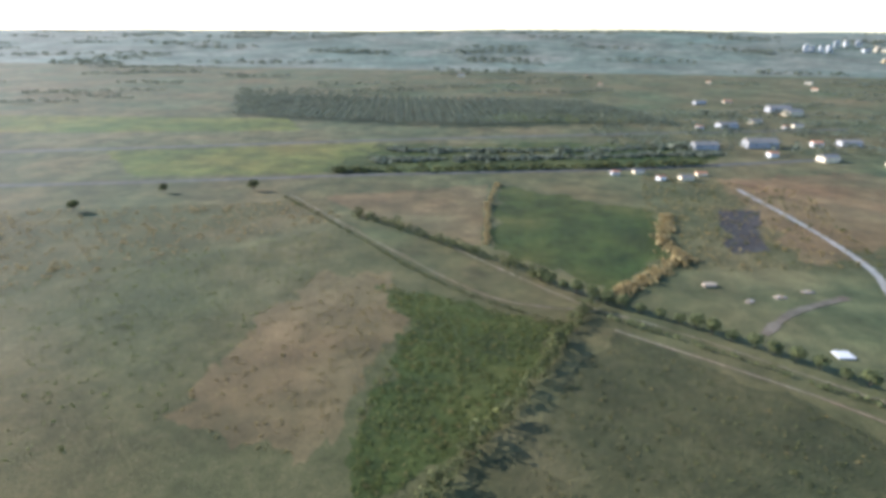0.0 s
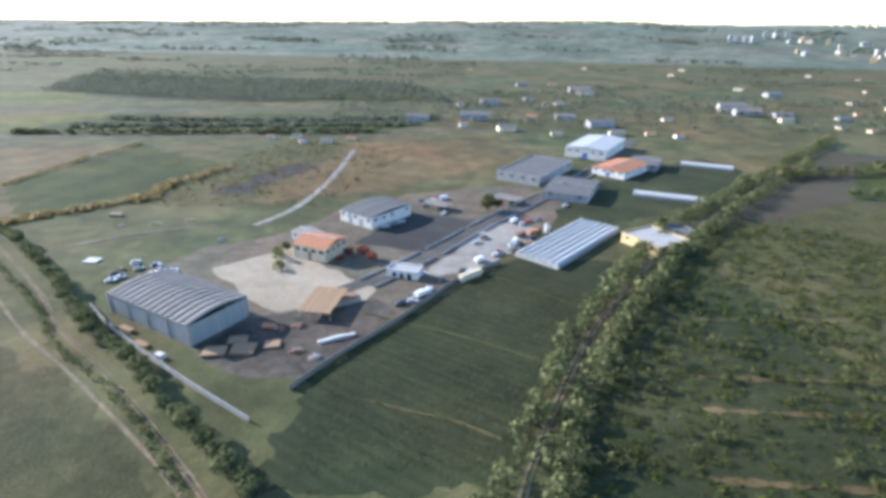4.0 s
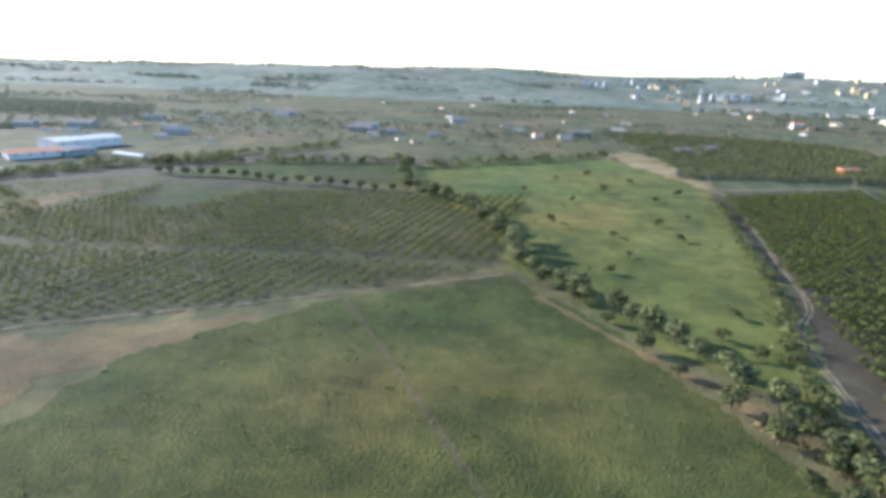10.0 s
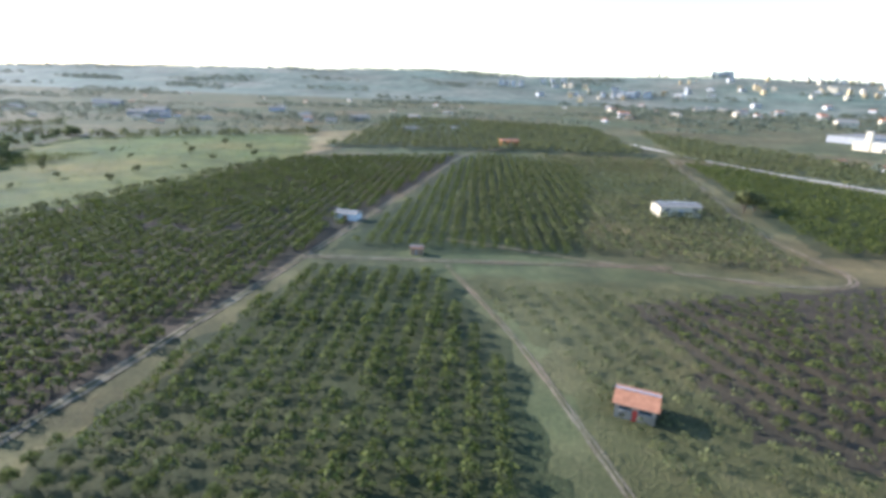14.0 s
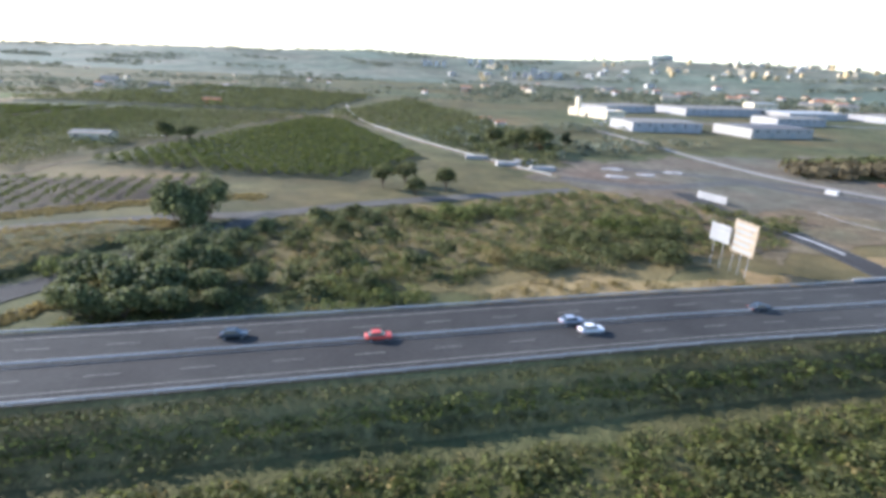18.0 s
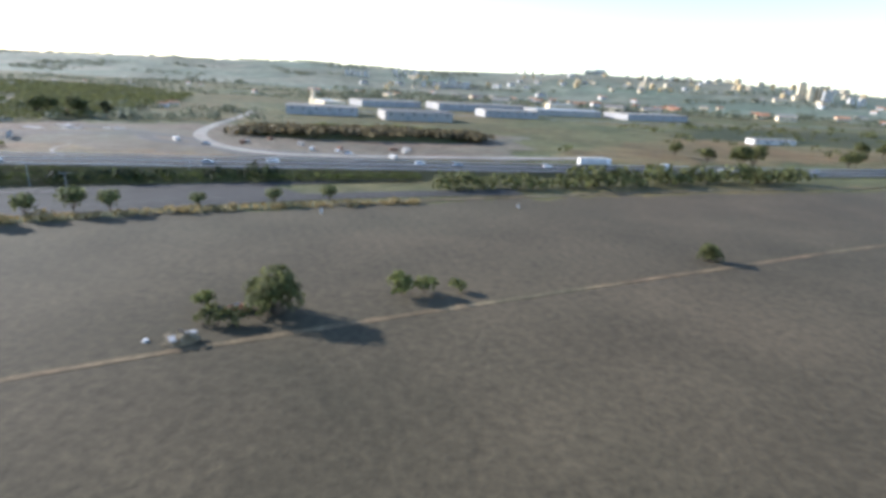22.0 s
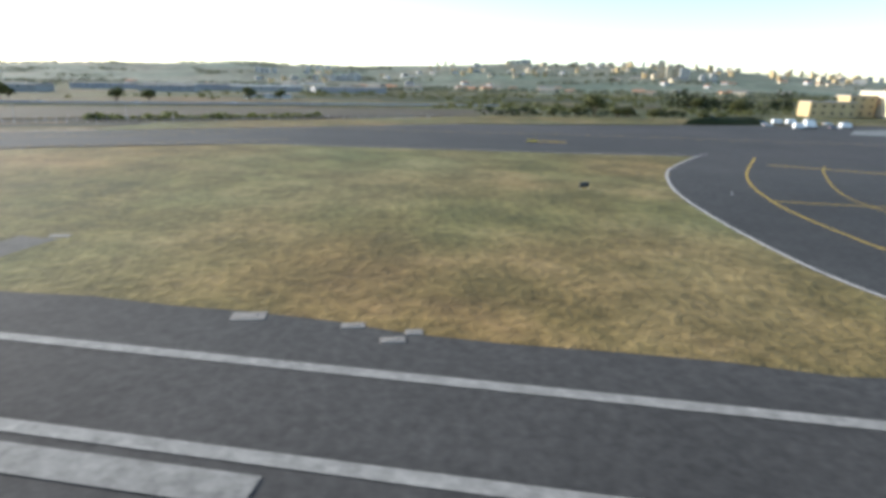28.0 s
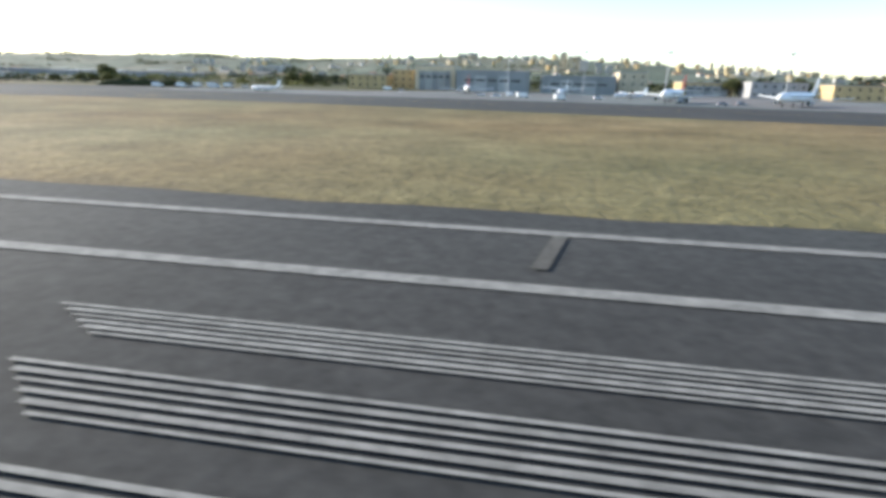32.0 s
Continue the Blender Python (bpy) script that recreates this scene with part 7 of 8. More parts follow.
# ---- building site and big halls beyond the motorway ----
for x0, y0, x1, y1, d, h, wall, roof, l in ((1466, 431, 1528, 451, 42, 8, "greywall", "sheet", "long grey hall of the retail park"), (1475, 590, 1544, 640, 50, 8, "greywall", "sheet", "pale roofed hall of the retail park"),
                                          (1560, 430, 1618, 454, 45, 8, "concrete", "darkroof", "wide grey hall of the retail park"), (1573, 616, 1690, 672, 60, 9, "greywall", "sheet", "wide hall with a pale roof"),
                                          (1700, 690, 1790, 735, 50, 8, "concrete", "paleroof", "long pale hall of the retail park"), (1640, 560, 1700, 585, 36, 8, "greywall", "sheet", "grey hall of the retail park"),
                                          (1726, 890, 1766, 902, 25, 11, "cream", "paleroof", "yellow and white store"), (1820, 760, 1910, 812, 50, 8, "greywall", "sheet", "wide pale hall of the retail park"), (1868, 478, 1906, 492, 10, 4, "white", "sheet", "low white farm building")):
    c, e = Vector((x0, y0)), Vector((x1, y1))
    u = (e - c).normalized()
    hall((c, e, e + Vector((-u.y, u.x)) * d), h, wall, roof, l, "retail_hall", 0.9, doors=2, windows=6)
hall(((1425, 556), (1461, 508), (1483, 522)), 8, "cream", "paleroof", "cream showroom with a glazed front", "showroom", 0, doors=1, windows=6, door_mat="glass")
for i in range(16):
    park(int(rng.choice([0, 0, 1, 2])), 1446 + (i % 8) * 11 + rng.normal(0, 0.6), 470 + (i // 8) * 22 + (i % 8) * 3.6, 1.9, 0.05, group="cars in the retail car park")
t = thing("stair_tower", "tall white sign tower of the retail park", "tower", 1434, 548, 0, -1.0)
part("tower", boxes((-3, 3, -2, 2, 0, 20), bevel=0.1), M["cream"], t)
part("cap", boxes((-3.3, 3.3, -2.3, 2.3, 20, 20.8)), M["concrete"], t)
ribbon("canal", [(1500, 500), (1667, 588), (1900, 750), (2266, 991)], 9, 0, M["apron"], "pale concrete canal embankment", "canal", 10)
for x, y, a in ((1418, 250, .3), (1434, 258, .3), (1450, 268, .35), (1420, 268, .3)):
    crate_stack(x, y, a, 14, 9, .8, "concrete", "pale concrete foundation slab", "slab", 1)
mound([(1515, 274), (1572, 280), (1641, 308), (1662, 340), (1600, 350), (1530, 318)], 4, M["weeds"], "dark earth berm of the building site")
bar = thing("barrier", "low red plastic barrier of the building site", "barrier", 1578, 198, 0, math.atan2(8, 19))
for i in range(9):
    part("panel", boxes((i * 2.3, i * 2.3 + 2.1, -0.15, 0.15, 0, 0.9), bevel=0.05), M["red"], bar)
for i in range(12):
    x, y = rng.uniform(1500, 1640), rng.uniform(232, 268)
    crate_stack(x, y, rng.uniform(0, 3), rng.uniform(2, 5), rng.uniform(1.5, 2.5), rng.uniform(0.8, 2), ("concrete", "white", "rust", "dirt")[i % 3], "stack of building material on the site", "material_stack", 2)
for x, y, a in ((1367, 262, .3), (1376, 270, .3), (1384, 255, .2), (1350, 275, .2)):
    crate_stack(x, y, a, 12, 4, 2.0, "concrete", "long white site cabin", "site_cabin", 2)
q = smooth_line([(1167, 561), (1230, 430), (1292, 345), (1344, 287), (1388, 243)], 7.0)
t = thing("boundary_wall", "long white boundary wall beside the dirt road", "wall")
for (x0, y0), (x1, y1) in zip(q[:-1], q[1:]):
    o = part("panel", boxes((0, math.hypot(x1 - x0, y1 - y0) * 1.03, -0.12, 0.12, 0, 0.9)), M["concrete"], t)
    o.location, o.rotation_euler = (x0, y0, 0.0), (0, 0, math.atan2(y1 - y0, x1 - x0))
for x, y, s in ((1370, 300, 1.2), (1385, 312, 1.3), (1356, 320, 1.1), (1790, 290, 1.1), (1800, 300, 1.0), (1780, 306, .8), (1860, 330, .9), (1872, 345, .9), (1770, 330, .8), (1910, 410, .9), (1930, 420, .8)):
    plant(K_BIG, x, y, s, 0, "dark spreading tree beyond the motorway")

# ---- railway ----
RAIL = [(1700, -12), (1741, 24), (1772, 49), (1797, 67), (1822, 86), (1862, 117), (1920, 163), (2000, 226), (2100, 300)]
ribbon("railway_bed", RAIL, 17, 0, M["ballast"], "dark stone ballast of the railway", "railway", 6)
for o in (-6.2, -2.1, 2.0, 6.1):
    for s in (-0.72, 0.72):
        ribbon("rail", RAIL, 0.10, 0, M["rail"], "worn steel rail", "rail", 6, offset=o + s)
for o in (8.7, -8.4):
    ribbon("cable_trough", RAIL, 0.45, 0, M["gravel"], "pale concrete cable trough beside the railway", "trough", 6, offset=o, wob=0.05)


def rail_mast(x, y, ang, h=6.2):
    t = thing("catenary_mast", "pale concrete overhead line mast", "mast", x, y, 0.15, ang, "masts along the railway")
    part("pole", tube((0, 0, 0), (0, 0, h), 0.1, 0.07, 8), M["concrete"], t)
    part("arm", tube((0, 0.5, h - 0.35), (0, -1.7, h - 0.35), 0.045, 0.04, 6), M["steel"], t)
    part("stay", tube((0, 0, h), (0, -1.6, h - 0.35), 0.02, 0.02, 6), M["steel"], t)
    part("insulator", tube((0, -1.5, h - 0.7), (0, -1.5, h - 0.38), 0.06, 0.07, 8), M["tile"], t)
    return t

for x, y in ((1757, 36), (1783, 56), (1808, 79), (1835, 97), (1861, 116), (1887, 136), (1914, 158), (1942, 178), (1970, 200)):
    rail_mast(x, y, 0.65)
for x, y in ((1722, 24), (1747.5, 43.5), (1776, 63.5), (1803.5, 85), (1832, 107), (1860, 129), (1889, 151), (1918, 173)):
    rail_mast(x, y, 3.79, 5.2)
q = smooth_line([(1690, 2), (1722, 30), (1736, 43), (1755, 57), (1777, 73), (1821, 106), (1880, 150), (1960, 212)], 5.2)
t = thing("post_fence", "row of white concrete fence posts by the railway", "fence")
for x, y in q:
    o = part("post", boxes((-0.09, 0.09, -0.09, 0.09, 0, 0.95)), M["concrete"], t)
    o.location = (x + rng.normal(0, 0.4), y + rng.normal(0, 0.4), 0.0)
hedge("hedge", [(1690, 0), (1722, 29), (1755, 55), (1821, 104), (1900, 164), (2000, 242)], M["brush"], "dry brown growth along the railway fence", 2.0, 0.45, 0.6, per=36, leaf=0.2)
hedge("hedge", [(1692, 4), (1722, 31.5), (1755, 57.6), (1821, 106.6), (1900, 166.6), (2000, 245)], M["straw"], "line of dry straw along the field edge", 0.9, 0.4, 0.7, per=22, leaf=0.22)
hedge("hedge", [(1694, -2), (1724, 26.5), (1757, 52.5), (1823, 101.5), (1902, 161.5), (2000, 239)], M["brush"], "low dull brown growth beside the railway", 2.0, 0.35, 0.8, per=30, leaf=0.2)
hedge("hedge", [(1740, 12), (1772, 38), (1800, 58), (1850, 95), (1900, 134)], M["straw"], "dry golden grass along the perimeter", 1.6, 0.6, 1.4, per=22)
hedge("hedge", [(1804, 67), (1808, 70), (1813, 73), (1818, 77), (1823, 80)], M["olive"], "rounded olive bushes between railway and road", 3.4, 2.9, 0.7, per=120, leaf=0.12)
hedge("hedge", [(1796, 61), (1803, 66)], M["gold"], "tawny scrub between railway and road", 2.4, 1.0, 0.7, per=60, leaf=0.16)
hedge("hedge", [(1824, 81), (1836, 90), (1842, 95)], M["gold"], "tawny scrub between railway and road", 3.0, 1.2, 0.7, per=60, leaf=0.16)
ribbon("dry_strip", [(1790, 53), (1812, 69), (1850, 97), (1900, 136), (1960, 182)], 3.2, 0, M["drygrass"], "strip of dry pale grass by the fence", "grass", 4, wob=0.5)
t = thing("post_fence", "low pale concrete posts beside the railway", "fence")
for x, y in smooth_line([(1704, 4), (1737, 33), (1755, 47.5), (1771, 59.5), (1815, 94), (1856, 126), (1914, 171)], 6.5):
    o = part("post", boxes((-0.1, 0.1, -0.1, 0.1, 0, 0.7)), M["white"], t)
    o.location = (x + rng.normal(0, 0.2), y + rng.normal(0, 0.2), 0.0)
hedge("hedge", [(1955, 196), (1985, 216), (2030, 250)], M["lime"], "green growth by the railway", 4, 2, 2, per=30)
q = smooth_line([(1775, 37), (1800, 57), (1850, 93), (1910, 141), (1990, 200), (2080, 262)], 3.0)
t = thing("perimeter_fence", "wire perimeter fence of the airport on thin posts", "fence")
for x, y in q:
    o = part("post", tube((0, 0, 0), (0, 0, 2.2), 0.05, 0.05, 5), M["steel"], t)
    o.location = (x, y, 0.1)

# ---- airfield furniture ----
def info_sign(x, y, ang, mat, label, w=2.4, h=1.0):
    t = thing("taxiway_sign", label, "airfield sign", x, y, 0.235, ang)
    p = part("panel", boxes((-w / 2, w / 2, -0.12, 0.12, 0.3, 0.3 + h), bevel=0.03), M[mat], t)
    part("lettering_bar", boxes((-w * 0.3, w * 0.3, -0.135, -0.122, 0.3 + h * 0.35, 0.3 + h * 0.65)), M["black"], p)
    for s in (-0.7, 0.7):
        part("leg", tube((s, 0, 0), (s, 0, 0.3), 0.05, 0.05, 6), M["steel"], t)
    return t

info_sign(1931, 127, 0.1, "sign_y", "yellow taxiway sign in the dry grass", 2.6, 1.0)
info_sign(1927, 125.5, 0.1, "black", "small dark taxiway sign", 1.2, .8)
info_sign(2324, 39, 1.2, "sign_y", "pale yellow runway exit sign in the grass", 1.8, 0.9)
info_sign(2137, 93, 0.4, "black", "dark mandatory sign standing in the grass", 1.6, 0.9)
info_sign(2128, 165, 0.0, "sign_y", "yellow taxiway sign beside the taxiway", 3.0, .5)
for x, y, w, d in ((1820, 52, 3, 1.5), (1838.5, 66, 3, 1.5), (1860, 88, 2.5, 1.4), (2080, 51, 2.0, 1.0), (2109.3, 36, 2.4, 1.4), (2117, 36, 1.6, .8), (2121.3, 35.8, 1.2, .8), (2120.2, 34.4, 1.6, .8), (1953, 37, 1.8, 1.2), (1961, 37, 1.8, 1.2), (2270, 32.2, 1.6, .6), (2284, 32.2, 1.6, .6), (2344, 35.8, 1.6, .6)):
    t = thing("manhole", "pale concrete manhole cover set in the verge", "manhole", x, y, 0.20, 0.3)
    part("frame", boxes((-w / 2, w / 2, -d / 2, d / 2, 0, 0.09), bevel=0.02), M["sheet"], t)
    part("cover", boxes((-w / 4, w / 4, -d / 4, d / 4, 0.09, 0.12)), M["sheet"], t)


def edge_light(x, y, label="small white taxiway edge light"):
    t = thing("edge_light", label, "edge light", x, y, 0.24, 0, "airfield edge lights")
    part("base", tube((0, 0, 0), (0, 0, 0.12), 0.13, 0.11, 8), M["steel"], t)
    part("lens", tube((0, 0, 0.12), (0, 0, 0.3), 0.08, 0.06, 8), M["film"], t)
    return t

for x, y in ((1941, 119), (1900, 52), (1899, 42), (1928, 52), (1898, 33), (1972, 80), (2205, 25.5), (2199, 31), (2194, 36.4), (2189.5, 42.6), (2216.5, 39.8), (2211.5, 20.5), (2214, 83), (2198, 92.6), (2173.8, 40), (2160, 94.6), (2226.6, 24.4), (1897, 134), (1870, 112)):
    edge_light(x, y)
t = thing("windsock_post", "white marker post in the grass", "marker post", 1898, 135, 0.0)
part("post", tube((0, 0, 0), (0, 0, 1.6), 0.2, 0.2, 8), M["white"], t)
part("cap", tube((0, 0, 1.6), (0, 0, 1.75), 0.28, 0.2, 8), M["white"], t)

# ---- terminal side: hangars, aircraft, vehicles ----
def box_building(x, y, w, d, h, wall, label, ang=0.0, name="airport_building", floors=2, roof="concrete"):
    t = thing(name, label, name.replace("_", " "), x, y, 0.1, ang)
    part("wall", boxes((0, w, 0, d, 0, h)), M[wall], t)
    part("roof", boxes((-0.2, w + 0.2, -0.2, d + 0.2, h, h + 0.5)), M[roof], t)
    if "hangar" in label:
        for i in range(5):
            dr = part("hangar_door", boxes((w * (0.1 + 0.16 * i), w * (0.1 + 0.16 * (i + 1)) - 0.15, -0.14 - 0.08 * (i % 2), -0.01, 0, h * 0.78)), M[("bluegrey", "paleroof")[i % 2]], t)
            part("door_window", boxes((w * (0.1 + 0.16 * i) + 0.8, w * (0.1 + 0.16 * (i + 1)) - 0.95, -0.26, -0.23, h * 0.5, h * 0.6)), M["glass"], dr)
    n = max(2, int(w / 5))
    for f in range(floors):
        for i in range(n):
            x0 = w * (i + 0.5) / n
            z = h * (f + 0.35) / floors
            part("window", boxes((x0 - 0.7, x0 + 0.7, -0.06, 0.1, z, z + min(1.5, h / floors * 0.35))), M["glass"], t)
    return t

box_building(2298, 387, 27, 16, 9, "ochre", "yellow airport fire station with dark windows", 0.02, "fire_station")
box_building(2326, 400, 16, 14, 13, "ochre", "yellow watch tower block", 0.02, "watch_tower", 3)
box_building(2345, 390, 28, 36, 16, "cream", "pale grey aircraft hangar with high doors", 0.02, "hangar", 0, "paleroof")
box_building(2376, 376, 48, 36, 13, "bluegrey", "blue grey aircraft hangar with tall doors", 0.02, "hangar", 0, "paleroof")
box_building(2432, 372, 46, 34, 11, "bluegrey", "blue grey aircraft hangar with tall doors", 0.02, "hangar", 0, "paleroof")
box_building(2482, 392, 18, 20, 14, "cream", "cream airport office block", 0.02, "office_block", 3)
box_building(2528, 420, 34, 24, 9, "ochre", "ochre service building beside the hangars", 0.02, "service_building", 2)
box_building(2566, 400, 34, 24, 10, "greywall", "grey cargo building with small windows", 0.0, "cargo_building", 2)
box_building(2606, 380, 34, 20, 9, "ochre", "ochre cargo building with small windows", 0.0, "cargo_building", 2)
box_building(2646, 372, 60, 26, 12, "white", "white terminal building with three floors", -0.05, "terminal", 3)
box_building(2710, 366, 90, 26, 13, "bluegrey", "glazed blue grey terminal building", -0.05, "terminal", 3)


def airliner(x, y, ang, L, tail, label, prop=False):
    """A parked airliner: fuselage, wings, fin, tailplanes, engines, gear."""
    t = thing("airliner", label, "airliner", x, y, 0.245, ang)
    r, zc = L * 0.055, L * 0.095
    bm = bmesh.new()
    rings = []
    for u, k in ((0, 0.12), (0.03, 0.5), (0.08, 0.85), (0.15, 1), (0.65, 1), (0.8, 0.75), (0.92, 0.4), (1.0, 0.12)):
        zz = zc + r * (0.55 * max(0, (u - 0.65) / 0.35))
        rings.append([bm.verts.new((L * (0.5 - u), r * k * math.cos(a), zz + r * k * math.sin(a))) for a in np.linspace(0, 2 * math.pi, 14, endpoint=False)])
    for a, b in zip(rings[:-1], rings[1:]):
        for i in range(14):
            j = (i + 1) % 14
            bm.faces.new((a[i], a[j], b[j], b[i]))
    bm.faces.new(rings[0][::-1])
    bm.faces.new(rings[-1])
    bmesh.ops.recalc_face_normals(bm, faces=bm.faces[:])
    f = part("fuselage", bm, M["carwhite"], t, smooth=True)
    part("window_strip", boxes((-L * 0.3, L * 0.33, -r * 1.01, r * 1.01, zc + r * 0.12, zc + r * 0.3)), M["glass"], f)

    def slab(name, pts, th, mat):
        bm = bmesh.new()
        lo = [bm.verts.new(p) for p in pts]
        hi = [bm.verts.new((p[0] + th[0], p[1] + th[1], p[2] + th[2])) for p in pts]
        k = len(pts)
        bm.faces.new(lo[::-1])
        bm.faces.new(hi)
        for i in range(k):
            bm.faces.new((lo[i], lo[(i + 1) % k], hi[(i + 1) % k], hi[i]))
        bmesh.ops.recalc_face_normals(bm, faces=bm.faces[:])
        return part(name, bm, M[mat], t)
    wz = zc + r * 0.9 if prop else zc - r * 0.5
    sweep = 0.02 if prop else 0.2
    for s in (-1, 1):
        slab("wing", [(L * 0.12, s * r * 0.7, wz), (-L * 0.06, s * r * 0.7, wz), (-L * (sweep - 0.02), s * L * 0.46, wz + L * 0.03), (-L * (sweep - 0.08), s * L * 0.46, wz + L * 0.03)], (0, 0, L * 0.01), "carwhite")
        slab("tailplane", [(-L * 0.4, s * r * 0.2, zc + r * 0.6), (-L * 0.48, s * r * 0.2, zc + r * 0.6), (-L * 0.5, s * L * 0.16, zc + r * 0.8), (-L * 0.46, s * L * 0.16, zc + r * 0.8)], (0, 0, L * 0.006), "carwhite")
        e = part("engine", tube((L * 0.03, s * L * 0.16, wz - r * 0.45), (L * 0.15, s * L * 0.16, wz - r * 0.45), r * 0.4, r * 0.5, 14), M["silver"], t)
        part("intake", tube((L * 0.148, s * L * 0.16, wz - r * 0.45), (L * 0.153, s * L * 0.16, wz - r * 0.45), r * 0.4, r * 0.4, 12), M["black"], e)
        part("main_gear", tube((-L * 0.03, s * r * 0.9, 0), (-L * 0.03, s * r * 0.8, wz), r * 0.14, r * 0.1, 8), M["rubber"], t)
    slab("fin", [(-L * 0.36, -0.12, zc + r * 0.8), (-L * 0.49, -0.12, zc + r * 0.9), (-L * 0.53, -0.12, zc + r * 0.9 + L * 0.17), (-L * 0.475, -0.12, zc + r * 0.9 + L * 0.17)], (0, 0.24, 0), tail)
    part("nose_gear", tube((L * 0.38, 0, 0), (L * 0.38, 0, zc - r * 0.7), r * 0.14, r * 0.1, 8), M["rubber"], t)
    return t

airliner(2308, 244, 2.9, 17, "carwhite", "small white business jet on the apron")
airliner(2394, 296, 1.75, 30, "red", "white airliner with a red tail")
airliner(2443, 292, -1.75, 26, "carwhite", "white turboprop airliner seen head on", prop=True)
airliner(2474, 284, -2.7, 18, "carwhite", "small white propeller aircraft on the apron", prop=True)
airliner(2487, 252, -2.0, 37, "red", "white airliner with a red and orange tail")
airliner(2533, 248, -2.3, 37, "carwhite", "all white airliner near the taxiway")
airliner(2590, 262, -2.2, 37, "orange", "white airliner with an orange tail")
for x, y, a in ((2240, 262, .3), (2248, 270, .2), (2256, 268, .3), (2264, 274, .2), (2232, 274, .2), (2236, 290, .2), (2243, 292, .2), (2250, 294, .3), (2259, 296, .2), (2268, 298, .2), (2277, 300, .3), (2412, 262, .3), (2418, 266, 1.2), (2424, 260, .4), (2404, 270, .2), (2458, 270, .4), (2342, 330, .2), (2350, 330, .2), (2440, 240, .6), (2500, 230, .2), (2510, 240, .2), (2490, 250, .4)):
    park(int(rng.integers(2)) if rng.random() < 0.6 else 4, x, y, a, 0.245, group="vehicles on the apron")


def flood_mast(x, y, h=24):
    t = thing("floodlight_mast", "tall slim apron floodlight mast", "floodlight mast", x, y, 0.2, 0, "floodlight masts of the apron")
    part("pole", tube((0, 0, 0), (0, 0, h), 0.35, 0.16, 10), M["steel"], t)
    part("crown", tube((0, 0, h), (0, 0, h + 0.5), 1.2, 1.2, 12), M["steel"], t)
    for i in range(4):
        a = i * 1.57
        part("floodlight", boxes((1.3 * math.cos(a) - 0.35, 1.3 * math.cos(a) + 0.35, 1.3 * math.sin(a) - 0.3, 1.3 * math.sin(a) + 0.3, h - 0.5, h)), M["film"], t)
    return t

for x, y in ((2412, 345), (2456, 345), (2500, 335), (2560, 330), (2630, 320)):
    flood_mast(x, y)
for x, y, s in ((2161, 322, 1.0), (2150, 312, .6), (2138, 305, .5), (2170, 300, .6), (2176, 305, .6), (2186, 292, .5), (2206, 280, .5), (2215, 284, .5), (2448, 420, 1.2), (2460, 430, 1.1), (2560, 420, 1.2), (2540, 430, 1.0), (2260, 400, .9), (2240, 420, .9), (2600, 410, 1.1)):
    plant(K_BIG, x, y, s, 0, "dark bushy tree at the airfield edge")
mound([(2195, 272), (2200, 286), (2232, 300), (2240, 292), (2215, 276)], 3.5, M["dark"], "low dark earth berm behind the taxiway")
hedge("hedge", [(2105, 296), (2150, 312), (2210, 330)], M["pine"], "dark scrub behind the airfield", 5, 3.5, 3.0, per=46, leaf=0.24)
hedge("hedge", [(2230, 430), (2400, 470), (2600, 440), (2800, 430)], M["pine"], "dark tree belt behind the hangars", 12, 10, 6.0, per=60, leaf=0.2)

# distant tree belts of the plain
belts = []
for i in range(70):
    x, y = rng.uniform(-1200, 3600), rng.uniform(620, 1500)
    if 1380 < x < 2000 and y < 950:
        continue
    a = rng.normal(0.25, 0.25)
    L = rng.uniform(60, 260)
    k = np.linspace(0, L, int(L / 9))
    belts.append(np.c_[x + k * math.cos(a) + rng.normal(0, 3, len(k)), y + k * math.sin(a) + rng.normal(0, 3, len(k))])
grove("tree_belts", np.concatenate(belts), M["hazetree"], "distant belts of haze-paled trees", "trees", 6.0, 7.0, 34, 0.24)

# scrub and woods of the plain beyond the motorway
def woods(poly, n, mat, label, r, h, per=22):
    p = np.array(poly, float)
    x, y = rng.uniform(p[:, 0].min(), p[:, 0].max(), n * 3), rng.uniform(p[:, 1].min(), p[:, 1].max(), n * 3)
    k = inside(poly, x, y) & (np.array([noise.noise((a / 90, b / 60, 2.0)) for a, b in zip(x, y)]) > -0.05)
    return grove("trees", np.c_[x, y][k][:n], M[mat], label, "trees", r, h, per, 0.3, 0.0, 0.35)

woods([(1700, 470), (2000, 510), (2700, 720), (2600, 1000), (1950, 800)], 420, "bush", "dark scrub trees of the plain", 3.6, 3.6)
woods([(1250, 700), (1500, 760), (1900, 1000), (3200, 1000), (3300, 1600), (1300, 1600)], 1100, "hazetree", "hazy woods below the hills", 7.5, 6.0)
woods([(2060, 330), (2230, 345), (2420, 470), (2300, 620), (2050, 480)], 220, "bush", "dark scrub behind the airfield", 3.2, 3.0)
woods([(1690, 300), (1800, 470), (1960, 490), (1900, 390)], 40, "bush", "scattered dark trees on the dry field", 3.0, 3.4)
woods([(1300, 300), (1390, 280), (1500, 360), (1460, 440), (1340, 430)], 160, "hazetree", "trees round the building site", 3.6, 4.0)

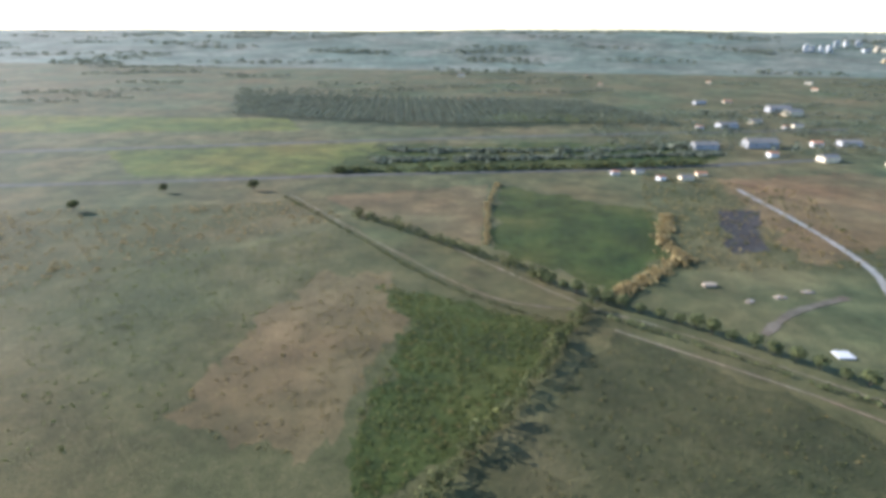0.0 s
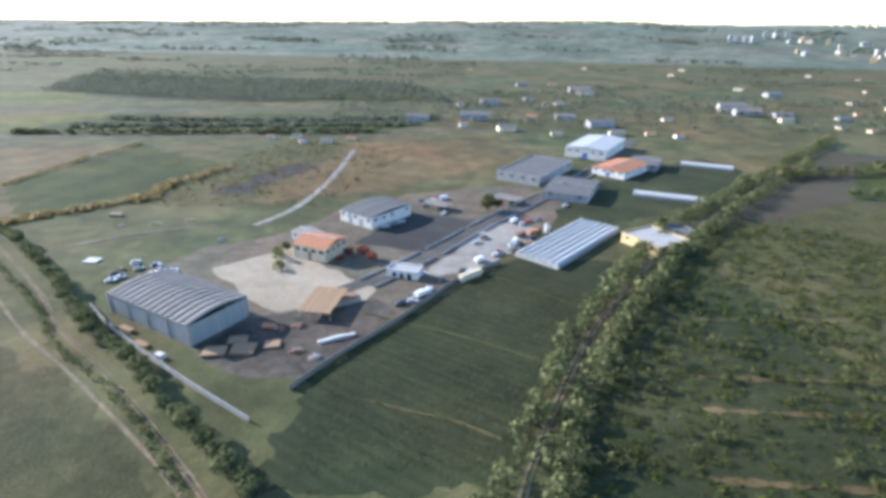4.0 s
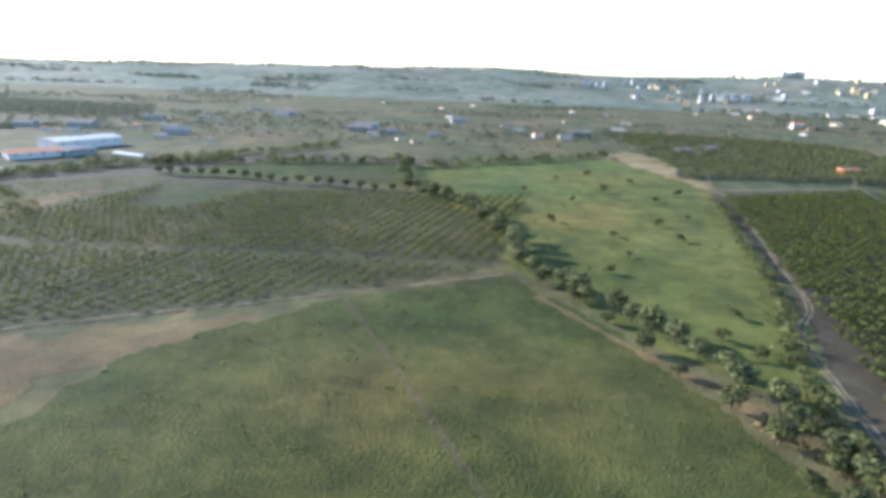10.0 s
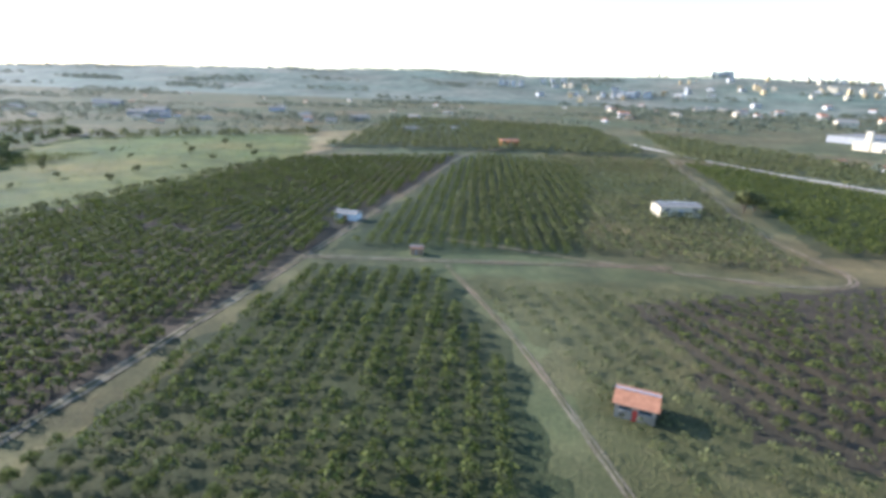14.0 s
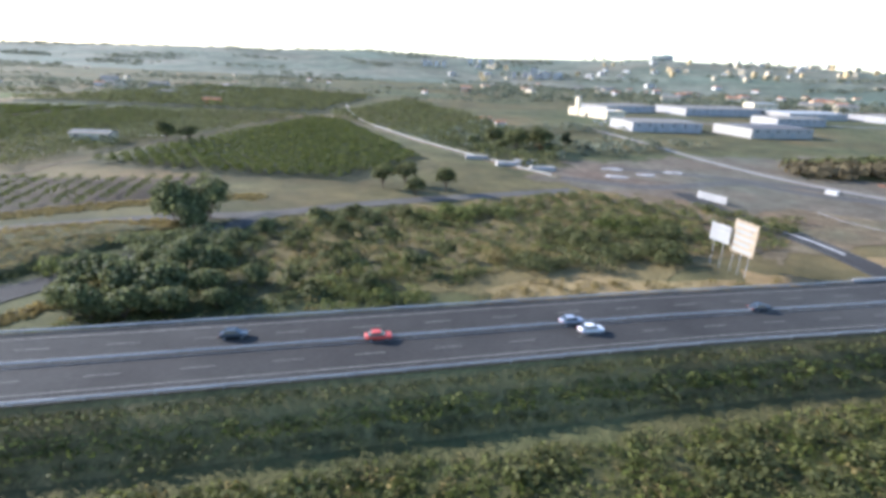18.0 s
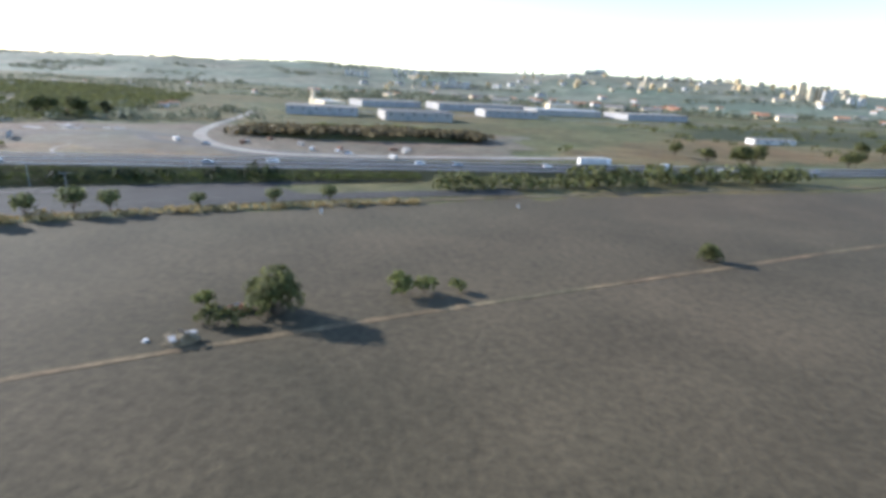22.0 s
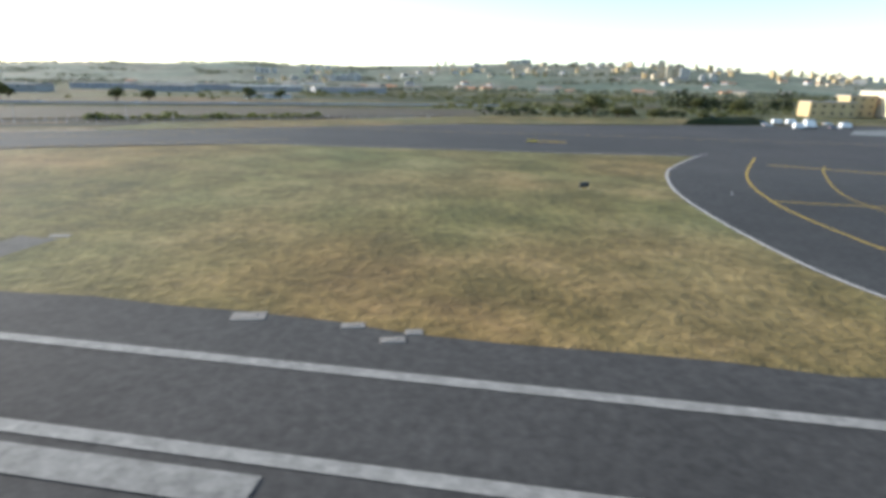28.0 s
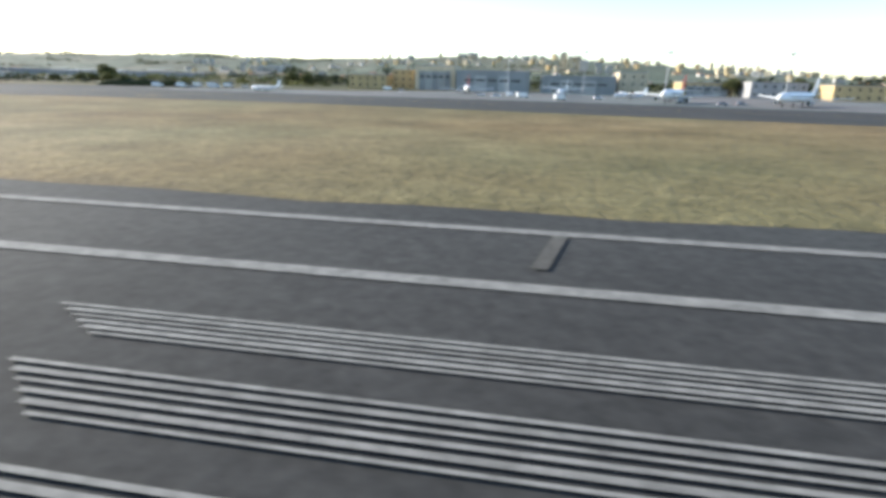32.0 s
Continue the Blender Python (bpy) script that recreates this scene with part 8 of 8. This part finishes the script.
# the built trees that the copies were taken from stand round the building site
for ob, (x, y) in zip((K_OLIVE, K_BIG, K_SHRUB, K_CITRUS, K_PINE, K_ROUND, K_LIME, K_RED), ((1362, 305), (1378, 318), (1392, 326), (1350, 330), (1400, 318), (1345, 312), (1366, 330), (1384, 306))):
    ob.matrix_basis = Matrix.Translation((x, y, 0))
hedge("scrub", [(1522, 286, 1.8), (1545, 290, 3.2), (1575, 298, 3.7), (1610, 312, 3.7), (1640, 324, 3.2), (1652, 330, 2.0)], M["brush"], "dark brush growing on the earth berm", 16, 1.6, 0.5, per=30, leaf=0.25, category="scrub")
hedge("scrub", [(1530, 300, 2.0), (1560, 312, 3.3), (1600, 328, 3.3), (1640, 338, 2.2)], M["bush"], "dark brush growing on the earth berm", 14, 1.4, 0.9, per=30, leaf=0.25, category="scrub")

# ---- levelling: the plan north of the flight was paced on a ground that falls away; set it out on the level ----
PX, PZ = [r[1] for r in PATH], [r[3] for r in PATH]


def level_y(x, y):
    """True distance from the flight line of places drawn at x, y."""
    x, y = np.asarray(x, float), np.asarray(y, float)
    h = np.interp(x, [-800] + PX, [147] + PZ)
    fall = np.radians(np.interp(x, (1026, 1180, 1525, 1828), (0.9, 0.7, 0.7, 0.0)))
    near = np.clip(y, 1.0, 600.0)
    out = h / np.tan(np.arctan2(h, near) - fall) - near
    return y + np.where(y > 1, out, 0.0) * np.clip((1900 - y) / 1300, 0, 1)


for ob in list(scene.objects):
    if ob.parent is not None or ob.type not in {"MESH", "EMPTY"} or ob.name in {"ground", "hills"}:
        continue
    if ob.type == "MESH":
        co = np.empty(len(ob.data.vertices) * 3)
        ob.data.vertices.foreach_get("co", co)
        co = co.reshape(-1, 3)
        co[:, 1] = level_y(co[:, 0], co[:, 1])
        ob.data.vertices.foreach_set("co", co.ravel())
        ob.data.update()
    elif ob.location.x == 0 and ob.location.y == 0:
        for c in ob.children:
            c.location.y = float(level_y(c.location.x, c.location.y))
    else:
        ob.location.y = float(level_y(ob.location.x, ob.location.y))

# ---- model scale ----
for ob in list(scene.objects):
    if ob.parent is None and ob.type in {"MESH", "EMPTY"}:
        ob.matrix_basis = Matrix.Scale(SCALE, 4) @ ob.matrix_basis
